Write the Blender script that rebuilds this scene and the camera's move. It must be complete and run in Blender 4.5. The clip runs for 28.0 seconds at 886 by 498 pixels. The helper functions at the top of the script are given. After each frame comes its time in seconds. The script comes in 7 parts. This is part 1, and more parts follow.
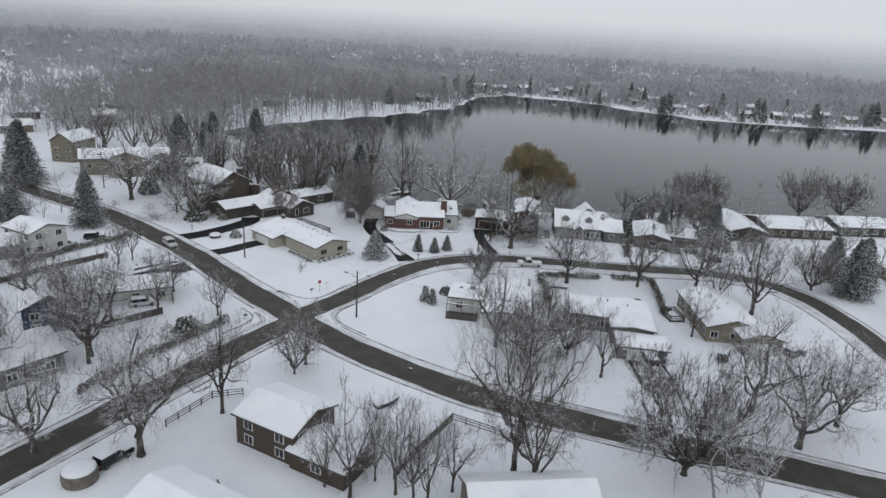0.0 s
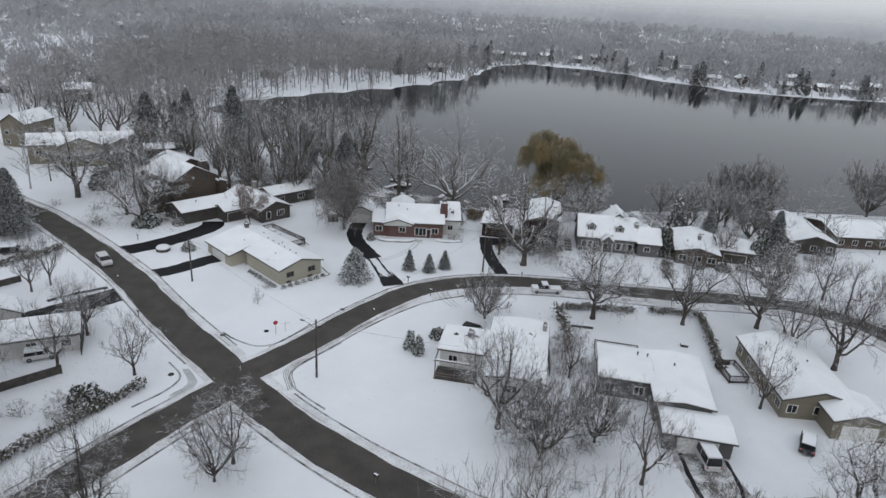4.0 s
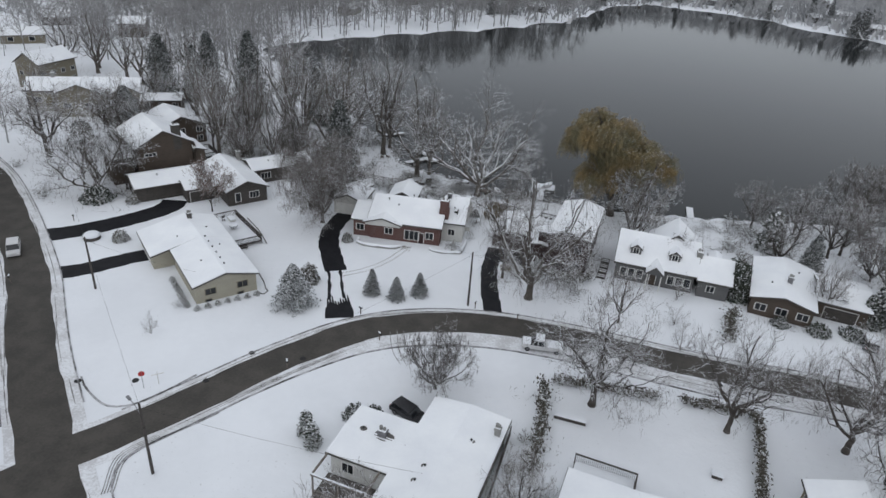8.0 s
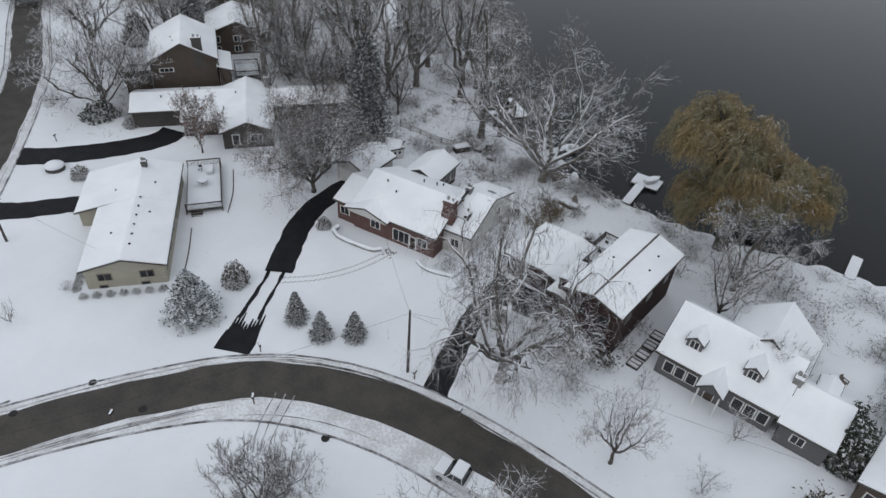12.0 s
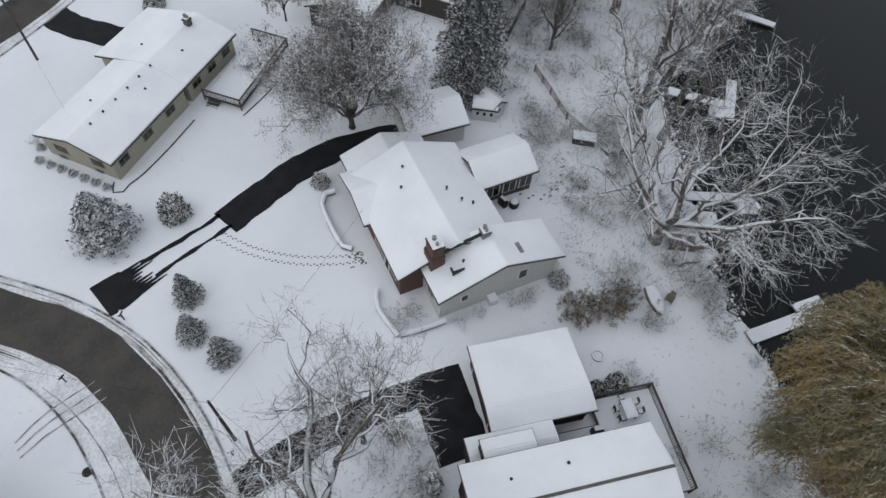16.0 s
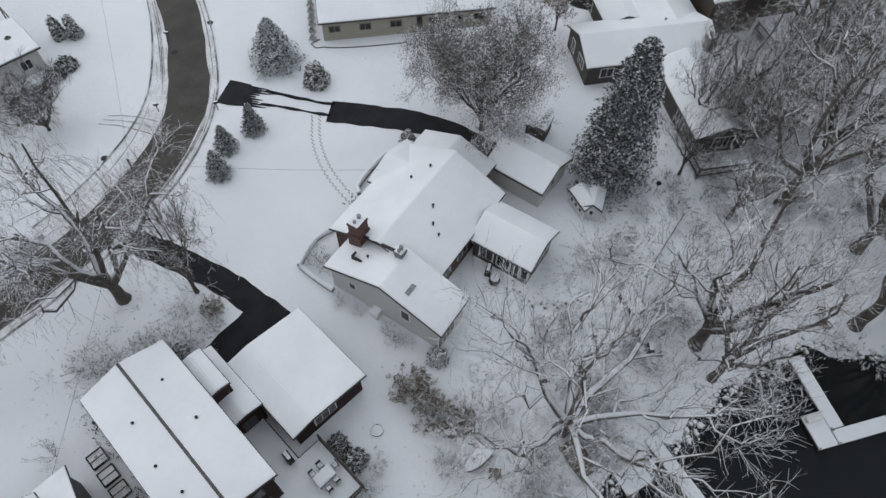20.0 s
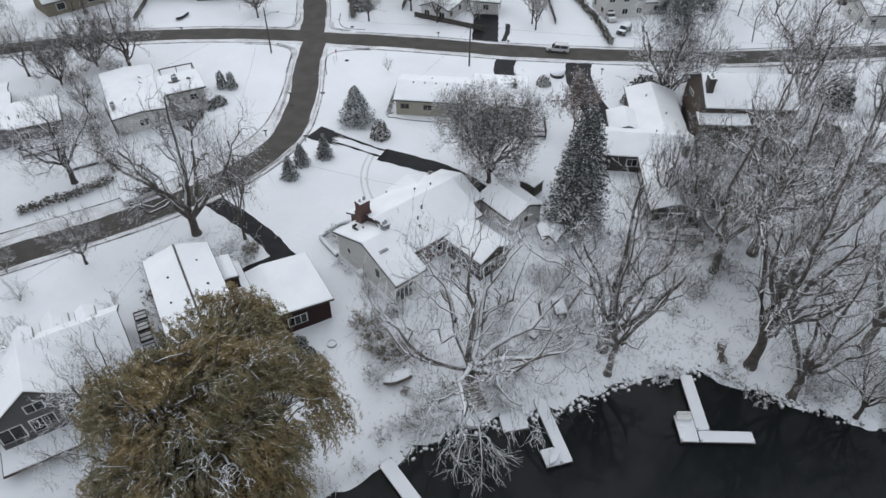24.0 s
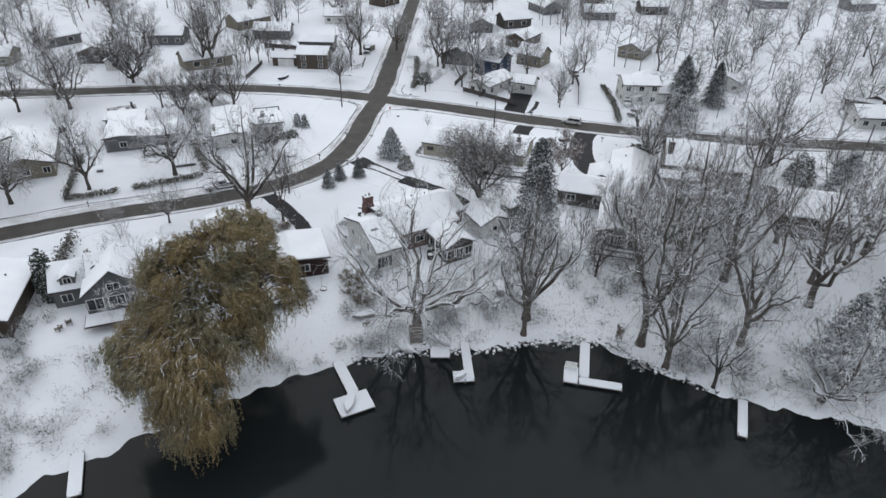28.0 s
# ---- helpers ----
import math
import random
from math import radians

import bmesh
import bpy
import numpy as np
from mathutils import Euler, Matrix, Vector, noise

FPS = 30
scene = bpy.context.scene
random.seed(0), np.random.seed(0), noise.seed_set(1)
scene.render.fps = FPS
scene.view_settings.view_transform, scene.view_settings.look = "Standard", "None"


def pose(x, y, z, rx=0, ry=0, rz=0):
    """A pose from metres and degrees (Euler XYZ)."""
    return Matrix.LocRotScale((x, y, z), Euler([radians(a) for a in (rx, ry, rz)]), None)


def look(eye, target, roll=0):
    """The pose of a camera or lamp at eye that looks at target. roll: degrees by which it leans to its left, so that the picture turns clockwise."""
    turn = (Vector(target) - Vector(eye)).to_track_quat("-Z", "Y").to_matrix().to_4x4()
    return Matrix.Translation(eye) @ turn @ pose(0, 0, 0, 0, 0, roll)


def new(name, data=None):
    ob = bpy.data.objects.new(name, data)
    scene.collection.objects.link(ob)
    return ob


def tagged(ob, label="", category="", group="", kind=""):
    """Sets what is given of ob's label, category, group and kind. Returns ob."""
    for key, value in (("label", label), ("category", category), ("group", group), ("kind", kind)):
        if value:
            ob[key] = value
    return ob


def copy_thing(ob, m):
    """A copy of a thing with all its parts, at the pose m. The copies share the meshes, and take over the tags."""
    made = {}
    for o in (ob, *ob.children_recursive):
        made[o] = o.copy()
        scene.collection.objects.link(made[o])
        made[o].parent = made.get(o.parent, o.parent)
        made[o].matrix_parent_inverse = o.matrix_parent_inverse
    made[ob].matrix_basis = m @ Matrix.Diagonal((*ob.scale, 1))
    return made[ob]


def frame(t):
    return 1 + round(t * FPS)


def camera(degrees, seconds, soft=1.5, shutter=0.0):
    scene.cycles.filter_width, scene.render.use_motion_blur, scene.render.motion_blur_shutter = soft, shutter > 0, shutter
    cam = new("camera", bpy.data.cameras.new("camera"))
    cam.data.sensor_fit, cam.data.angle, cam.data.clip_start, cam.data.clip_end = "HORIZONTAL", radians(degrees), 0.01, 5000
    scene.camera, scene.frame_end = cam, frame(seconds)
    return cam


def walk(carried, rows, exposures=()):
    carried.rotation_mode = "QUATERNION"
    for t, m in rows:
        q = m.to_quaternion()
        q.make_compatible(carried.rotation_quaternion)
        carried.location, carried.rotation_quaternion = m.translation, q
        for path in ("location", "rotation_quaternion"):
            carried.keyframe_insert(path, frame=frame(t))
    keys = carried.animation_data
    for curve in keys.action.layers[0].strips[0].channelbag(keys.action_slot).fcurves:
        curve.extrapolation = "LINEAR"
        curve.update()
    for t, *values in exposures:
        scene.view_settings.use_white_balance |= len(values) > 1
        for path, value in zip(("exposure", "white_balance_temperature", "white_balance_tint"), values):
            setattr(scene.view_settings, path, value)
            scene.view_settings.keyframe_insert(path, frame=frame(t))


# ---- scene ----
cam = camera(68.9, 28.0)
PATH = [
    (0, (-0.12, -3.23, 51.62), (0.82, 44.16, 35.70), 3.71),
    (0.5, (-0.17, -0.55, 51.60), (0.80, 46.80, 35.55), 3.61),
    (1, (-0.27, 2.66, 51.59), (0.73, 49.94, 35.36), 3.51),
    (1.5, (-0.30, 6.14, 51.57), (0.70, 53.34, 35.11), 3.44),
    (2, (-0.24, 10.33, 51.62), (0.75, 57.43, 34.86), 3.39),
    (2.5, (0.23, 14.87, 51.69), (1.08, 61.84, 34.58), 3.42),
    (3, (1.16, 19.56, 51.87), (1.74, 66.38, 34.33), 3.48),
    (3.5, (2.48, 24.20, 51.98), (2.67, 70.87, 34.03), 3.59),
    (5.5, (10.54, 42.26, 52.70), (7.94, 88.01, 32.70), 3.90),
    (6, (13.12, 46.94, 52.77), (9.50, 92.37, 32.21), 3.93),
    (6.5, (15.66, 51.67, 52.85), (10.94, 96.73, 31.70), 3.99),
    (7, (18.29, 56.55, 52.90), (12.35, 101.16, 31.12), 4.00),
    (7.5, (20.88, 61.51, 53.01), (13.66, 105.59, 30.54), 4.04),
    (8, (23.36, 66.53, 53.12), (14.83, 109.99, 29.92), 4.12),
    (8.5, (25.79, 71.72, 53.18), (15.86, 114.46, 29.22), 4.20),
    (9, (28.09, 76.97, 53.40), (16.74, 118.86, 28.57), 4.28),
    (9.5, (30.22, 82.38, 53.40), (17.41, 123.33, 27.72), 4.43),
    (10, (32.20, 87.86, 53.56), (17.91, 127.67, 26.89), 4.47),
    (10.5, (33.99, 93.50, 53.64), (18.18, 132.03, 25.97), 4.55),
    (11, (35.46, 99.24, 53.90), (18.19, 136.29, 25.11), 4.55),
    (11.5, (36.82, 105.10, 54.10), (18.07, 140.46, 24.14), 4.51),
    (12, (37.98, 111.06, 54.27), (17.76, 144.53, 23.11), 4.38),
    (12.5, (38.65, 116.88, 54.27), (17.12, 148.43, 22.00), 4.50),
    (14.5, (37.18, 139.49, 54.23), (12.02, 161.69, 17.15), 5.97),
    (15, (35.81, 145.28, 54.43), (10.36, 164.38, 15.86), 6.16),
    (15.5, (33.99, 151.28, 54.83), (8.67, 166.84, 14.61), 5.98),
    (16, (32.34, 157.05, 55.13), (7.32, 168.92, 13.50), 5.51),
    (16.5, (31.41, 162.44, 55.23), (6.45, 170.61, 12.68), 5.02),
    (17, (31.34, 167.49, 55.40), (6.11, 172.04, 12.47), 4.49),
    (17.5, (31.64, 172.49, 55.34), (5.97, 173.44, 12.44), 3.82),
    (18, (31.49, 177.39, 55.49), (5.86, 174.85, 12.64), 3.56),
    (18.5, (30.73, 182.46, 55.62), (5.51, 176.36, 12.88), 2.89),
    (19, (29.67, 187.33, 55.68), (5.08, 177.89, 13.18), 2.69),
    (19.5, (28.18, 192.30, 55.78), (4.60, 179.48, 13.60), 2.13),
    (20, (26.38, 197.43, 55.96), (4.07, 181.13, 14.29), 1.39),
    (20.5, (24.87, 202.30, 55.99), (3.69, 182.89, 15.08), 0.86),
    (21, (24.21, 206.71, 55.96), (3.70, 184.64, 16.05), 0.38),
    (21.5, (24.55, 210.69, 56.03), (4.18, 186.46, 17.33), 0.05),
    (23.5, (32.19, 225.03, 57.07), (9.91, 196.10, 22.91), 0.41),
    (24, (34.36, 229.18, 57.38), (11.67, 199.22, 24.40), 0.51),
    (24.5, (36.06, 233.50, 57.78), (13.22, 202.52, 25.86), 0.65),
    (25, (37.25, 238.07, 58.05), (14.53, 206.04, 27.11), 0.75),
    (25.5, (37.89, 242.89, 58.28), (15.51, 209.74, 28.27), 0.81),
    (26, (38.08, 247.87, 58.46), (16.20, 213.60, 29.36), 0.92),
    (26.5, (37.78, 252.95, 58.64), (16.62, 217.58, 30.34), 1.00),
    (27, (36.81, 257.43, 58.83), (16.52, 221.07, 31.16), 1.05),
    (27.5, (35.83, 261.02, 58.99), (16.31, 223.87, 31.81), 1.09),
    (28, (35.17, 263.61, 59.16), (16.18, 225.90, 32.38), 1.13),
]
walk(cam, [(t, look(eye, target, roll)) for t, eye, target, roll in PATH], [(0, 0.04), (6, 0.07), (20, 0.09), (24, 0.35), (28, 0.42)])

# ---- world ----
world = bpy.data.worlds.new("overcast_sky")
scene.world = world
world.use_nodes = True
wn, wl = world.node_tree.nodes, world.node_tree.links
sky = wn.new("ShaderNodeTexSky")
sky.sky_type, sky.sun_disc = "NISHITA", False
sky.sun_elevation, sky.sun_rotation = radians(38), radians(150)
sky.air_density, sky.dust_density, sky.ozone_density = 1.0, 2.0, 1.0
thin = wn.new("ShaderNodeVectorMath")
thin.operation, thin.inputs["Scale"].default_value = "SCALE", 0.1
cloud = wn.new("ShaderNodeMix")
cloud.data_type = "RGBA"
cloud.inputs["Factor"].default_value, cloud.inputs["B"].default_value = 0.88, (0.548, 0.577, 0.62, 1)
wl.new(sky.outputs[0], thin.inputs[0])
wl.new(thin.outputs[0], cloud.inputs["A"])
wl.new(cloud.outputs["Result"], wn["Background"].inputs["Color"])
wn["Background"].inputs["Strength"].default_value = 1.22
sun = new("sun", bpy.data.lights.new("sun", "SUN"))
sun.data.energy, sun.data.angle, sun.data.color = 0.65, radians(90), (0.98, 0.99, 1.0)
sun.matrix_world = look((-60, -100, 120), (0, 100, 0))
scene.view_settings.exposure = 0.0

# ---- materials ----
def material(name, base, second=None, scale=1.0, rough=0.8, bump=0.0, bump_scale=None, metal=0.0, snow=0.0, spec=0.3, fine=0.25, stretch=(1, 1, 1), random_tint=0.0):
    """A surface with two scales of colour noise, relief, and lying snow on faces that look up (snow: 0 to 1)."""
    m = bpy.data.materials.new(name)
    m.use_nodes = True
    n, l = m.node_tree.nodes, m.node_tree.links
    b = n["Principled BSDF"]
    b.inputs["Roughness"].default_value, b.inputs["Metallic"].default_value = rough, metal
    b.inputs["Specular IOR Level"].default_value = spec
    geo = n.new("ShaderNodeNewGeometry")
    mp = n.new("ShaderNodeMapping")
    mp.inputs["Scale"].default_value = stretch
    l.new(geo.outputs["Position"], mp.inputs["Vector"])
    big, small = n.new("ShaderNodeTexNoise"), n.new("ShaderNodeTexNoise")
    big.inputs["Scale"].default_value, small.inputs["Scale"].default_value = scale, scale * 9
    big.inputs["Detail"].default_value = small.inputs["Detail"].default_value = 5
    for t in (big, small):
        l.new(mp.outputs[0], t.inputs["Vector"])
    mix = n.new("ShaderNodeMix")
    mix.data_type = "RGBA"
    mix.inputs["A"].default_value, mix.inputs["B"].default_value = (*base, 1), (*(second or base), 1)
    ramp = n.new("ShaderNodeMapRange")
    ramp.inputs["From Min"].default_value, ramp.inputs["From Max"].default_value = 0.35, 0.65
    add = n.new("ShaderNodeMath")
    add.operation = "MULTIPLY_ADD"
    add.inputs[1].default_value = fine
    l.new(small.outputs["Fac"], add.inputs[0])
    l.new(big.outputs["Fac"], add.inputs[2])
    sub = n.new("ShaderNodeMath")
    sub.operation = "SUBTRACT"
    sub.inputs[1].default_value = fine / 2
    l.new(add.outputs[0], sub.inputs[0])
    l.new(sub.outputs[0], ramp.inputs["Value"])
    l.new(ramp.outputs[0], mix.inputs["Factor"])
    out = mix.outputs["Result"]
    if random_tint:
        info, hs = n.new("ShaderNodeObjectInfo"), n.new("ShaderNodeHueSaturation")
        mr = n.new("ShaderNodeMapRange")
        mr.inputs["To Min"].default_value, mr.inputs["To Max"].default_value = 1 - random_tint, 1 + random_tint
        l.new(info.outputs["Random"], mr.inputs["Value"])
        l.new(mr.outputs[0], hs.inputs["Value"])
        l.new(out, hs.inputs["Color"])
        out = hs.outputs[0]
    if snow:
        sep = n.new("ShaderNodeSeparateXYZ")
        l.new(geo.outputs["Normal"], sep.inputs[0])
        up = n.new("ShaderNodeMath")
        up.operation = "MULTIPLY_ADD"
        up.inputs[1].default_value = 0.7
        l.new(small.outputs["Fac"], up.inputs[0])
        l.new(sep.outputs["Z"], up.inputs[2])
        mr = n.new("ShaderNodeMapRange")
        mr.inputs["From Min"].default_value, mr.inputs["From Max"].default_value = 1.25 - 0.9 * snow, 1.45 - 0.9 * snow
        l.new(up.outputs[0], mr.inputs["Value"])
        top = n.new("ShaderNodeMix")
        top.data_type = "RGBA"
        top.inputs["B"].default_value = (0.8, 0.82, 0.85, 1)
        l.new(mr.outputs[0], top.inputs["Factor"])
        l.new(out, top.inputs["A"])
        out = top.outputs["Result"]
    l.new(out, b.inputs["Base Color"])
    if bump:
        tex = n.new("ShaderNodeTexNoise")
        tex.inputs["Scale"].default_value = bump_scale or scale * 6
        tex.inputs["Detail"].default_value = 6
        l.new(mp.outputs[0], tex.inputs["Vector"])
        bm_ = n.new("ShaderNodeBump")
        bm_.inputs["Strength"].default_value, bm_.inputs["Distance"].default_value = bump, 0.1
        l.new(tex.outputs["Fac"], bm_.inputs["Height"])
        l.new(bm_.outputs[0], b.inputs["Normal"])
    return m


def brickwork(name, base, second, mortar, width=0.21, height=0.075):
    """Courses of brick or lap siding at true size, seen on upright walls; the bond follows the wall."""
    m = material(name, base, second, 0.8, 0.9)
    n, l = m.node_tree.nodes, m.node_tree.links
    tc, sep, comb, add = n.new("ShaderNodeTexCoord"), n.new("ShaderNodeSeparateXYZ"), n.new("ShaderNodeCombineXYZ"), n.new("ShaderNodeMath")
    l.new(tc.outputs["Object"], sep.inputs[0])
    l.new(sep.outputs["X"], add.inputs[0])
    l.new(sep.outputs["Y"], add.inputs[1])
    l.new(add.outputs[0], comb.inputs["X"])
    l.new(sep.outputs["Z"], comb.inputs["Y"])
    t = n.new("ShaderNodeTexBrick")
    t.inputs["Scale"].default_value, t.inputs["Brick Width"].default_value, t.inputs["Row Height"].default_value = 1.0, width, height
    t.inputs["Mortar Size"].default_value = 0.01
    t.inputs["Mortar"].default_value = (*mortar, 1)
    t.inputs["Color2"].default_value = (*second, 1)
    old = n["Principled BSDF"].inputs["Base Color"].links[0].from_socket
    l.new(comb.outputs[0], t.inputs["Vector"])
    l.new(old, t.inputs["Color1"])
    l.new(t.outputs["Color"], n["Principled BSDF"].inputs["Base Color"])
    return m


SNOW = material("snow", (0.8, 0.82, 0.85), (0.74, 0.765, 0.8), 0.12, 0.7, 0.25, 1.2, spec=0.2)
SNOW_ROOF = material("roof_snow", (0.84, 0.86, 0.88), (0.78, 0.8, 0.83), 0.25, 0.7, 0.12, 0.8, spec=0.2)
ASPHALT = material("road_asphalt", (0.05, 0.046, 0.041), (0.075, 0.068, 0.06), 0.35, 0.75, 0.15, 14, fine=0.5)
DRIVE = material("wet_asphalt", (0.008, 0.008, 0.01), (0.016, 0.016, 0.019), 0.6, 0.6, 0.1, 14, spec=0.16)
SLUSH = material("slush", (0.76, 0.775, 0.8), (0.55, 0.55, 0.56), 0.4, 0.6, 0.5, 3, fine=0.9)
MUD = material("slushy_mud", (0.09, 0.083, 0.076), (0.7, 0.71, 0.73), 0.55, 0.7, 0.3, 5, fine=0.9)
STREAK = material("wet_streak", (0.1, 0.095, 0.09), (0.45, 0.45, 0.45), 0.7, 0.6, 0.2, 6, fine=0.8)
KERB = material("wet_kerb", (0.07, 0.068, 0.065), (0.5, 0.5, 0.52), 0.5, 0.7, fine=0.8)
BARK = material("bark", (0.055, 0.048, 0.043), (0.1, 0.088, 0.079), 2.0, 0.9, 0.4, 14, snow=0.24, random_tint=0.25)
TWIG = material("twigs", (0.098, 0.088, 0.082), (0.17, 0.157, 0.15), 0.6, 0.9, snow=0.1, random_tint=0.25)
SNOWY_TWIG = material("snowy_twigs", (0.1, 0.09, 0.083), (0.19, 0.178, 0.17), 0.6, 0.9, snow=0.25, random_tint=0.2)
SHORE_TWIG = material("shore_twigs", (0.105, 0.095, 0.088), (0.19, 0.178, 0.17), 0.6, 0.9, snow=0.2, random_tint=0.2)
SNOWY_BARK = material("snowy_bark", (0.08, 0.07, 0.062), (0.13, 0.115, 0.1), 2.0, 0.9, 0.4, 14, snow=0.52, random_tint=0.2)
# Twigs paler with distance: haze is put into their base colour.
MID_TWIG = material("hazed_mid_twigs", (0.22, 0.217, 0.217), (0.33, 0.327, 0.33), 0.3, 0.95, snow=0.1)
FAR_TWIG = material("hazed_far_twigs", (0.31, 0.315, 0.323), (0.44, 0.445, 0.455), 0.02, 0.95)
# Even pale grey with haze put into it, for the backdrop ring.
HAZE_BACKDROP = material("hazed_backdrop", (0.3, 0.308, 0.32), (0.36, 0.368, 0.38), 0.012, 0.95, fine=0.7)
BLUE_NEEDLE = material("blue_spruce_needles", (0.075, 0.085, 0.083), (0.12, 0.132, 0.128), 1.2, 0.8, snow=0.26)
NEEDLE = material("spruce_needles", (0.045, 0.052, 0.05), (0.085, 0.094, 0.09), 1.2, 0.8, snow=0.15, random_tint=0.2)
# Needle colour lightened to imitate haze over the lake.
FAR_NEEDLE = material("hazed_spruce_needles", (0.12, 0.127, 0.128), (0.18, 0.186, 0.188), 0.6, 0.85, snow=0.2, random_tint=0.15)
OAK_LEAF = material("dry_oak_leaves", (0.12, 0.106, 0.098), (0.19, 0.172, 0.162), 0.7, 0.85, snow=0.1, random_tint=0.15)
RUSSET = material("russet_leaves", (0.16, 0.105, 0.085), (0.22, 0.17, 0.15), 0.7, 0.85, snow=0.3)
WILLOW = material("willow_leaves", (0.29, 0.212, 0.1), (0.182, 0.172, 0.108), 0.22, 0.8, snow=0.0, fine=0.5)
SHRUB = material("shrub_twigs", (0.075, 0.069, 0.056), (0.14, 0.13, 0.11), 1.4, 0.9, snow=0.3, random_tint=0.2)
BRUSH = material("dry_brush", (0.13, 0.1, 0.058), (0.19, 0.155, 0.105), 0.9, 0.9, snow=0.1)
HEDGE = material("hedge_twigs", (0.07, 0.066, 0.05), (0.125, 0.115, 0.095), 1.4, 0.9, snow=0.14)
BALL = material("snowy_clipped_shrub", (0.05, 0.055, 0.04), (0.09, 0.09, 0.07), 1.5, 0.9, snow=0.55)
EVERGREEN = material("evergreen_shrub", (0.035, 0.045, 0.035), (0.07, 0.08, 0.06), 1.5, 0.85, snow=0.27)
WOOD = material("weathered_wood", (0.13, 0.11, 0.095), (0.2, 0.18, 0.16), 1.5, 0.85, 0.2, 20)
DARK_WOOD = material("dark_fence_wood", (0.05, 0.045, 0.042), (0.09, 0.08, 0.075), 1.5, 0.85, 0.2, 20)
TRIM = material("white_trim", (0.72, 0.72, 0.7), (0.62, 0.62, 0.6), 1.0, 0.6)
FASCIA = material("dark_fascia", (0.06, 0.055, 0.05), (0.09, 0.085, 0.08), 1.0, 0.7)
SHINGLE = material("roof_shingle", (0.09, 0.085, 0.08), (0.13, 0.125, 0.12), 2.0, 0.9, 0.3, 12)
GLASS = material("window_glass", (0.012, 0.014, 0.017), (0.02, 0.022, 0.026), 0.6, 0.06, spec=0.5)
RED_BRICK = brickwork("red_brick", (0.115, 0.047, 0.04), (0.088, 0.038, 0.034), (0.16, 0.13, 0.12))
CREAM = brickwork("cream_siding", (0.4, 0.38, 0.31), (0.35, 0.333, 0.275), (0.3, 0.28, 0.22), 8.0, 0.2)
GREY_SIDING = brickwork("grey_siding", (0.13, 0.13, 0.132), (0.115, 0.115, 0.117), (0.12, 0.12, 0.12), 8.0, 0.18)
LIGHT_SIDING = brickwork("pale_siding", (0.6, 0.6, 0.58), (0.55, 0.55, 0.53), (0.42, 0.42, 0.4), 8.0, 0.18)
DARK_SIDING = brickwork("dark_siding", (0.06, 0.055, 0.05), (0.08, 0.073, 0.067), (0.03, 0.028, 0.026), 8.0, 0.2)
BROWN_SIDING = brickwork("brown_siding", (0.07, 0.056, 0.047), (0.088, 0.07, 0.057), (0.05, 0.04, 0.03), 8.0, 0.2)
MAROON = brickwork("maroon_siding", (0.03, 0.017, 0.017), (0.038, 0.021, 0.02), (0.02, 0.01, 0.01), 8.0, 0.2)
BLUE_SIDING = brickwork("blue_siding", (0.035, 0.055, 0.1), (0.045, 0.065, 0.11), (0.02, 0.03, 0.05), 8.0, 0.2)
TAN_SIDING = brickwork("tan_siding", (0.22, 0.2, 0.15), (0.19, 0.173, 0.132), (0.16, 0.14, 0.11), 8.0, 0.2)
CONCRETE = material("concrete", (0.3, 0.3, 0.29), (0.22, 0.22, 0.21), 1.0, 0.9, 0.2, 8)
STONE = material("shore_stone", (0.16, 0.155, 0.15), (0.26, 0.25, 0.24), 1.0, 0.9, 0.4, 6, snow=0.55)
METAL = material("galvanised_metal", (0.25, 0.25, 0.26), (0.18, 0.18, 0.19), 3.0, 0.5, metal=0.6)
BLACK = material("black_plastic", (0.012, 0.012, 0.012), (0.02, 0.02, 0.02), 2.0, 0.5)
WHITE_PAINT = material("white_car_paint", (0.6, 0.6, 0.6), (0.55, 0.55, 0.56), 0.5, 0.25, spec=0.5)
DARK_PAINT = material("dark_car_paint", (0.015, 0.015, 0.018), (0.02, 0.02, 0.022), 0.5, 0.25, spec=0.5)
RED = material("red_sign_paint", (0.45, 0.03, 0.03), (0.4, 0.03, 0.03), 1.0, 0.5)
RUBBER = material("tyre_rubber", (0.012, 0.012, 0.012), (0.02, 0.02, 0.02), 3.0, 0.8)
WATER = material("lake_water", (0.011, 0.013, 0.014), (0.015, 0.017, 0.017), 0.02, 0.07, 0.03, 0.6, spec=0.115)


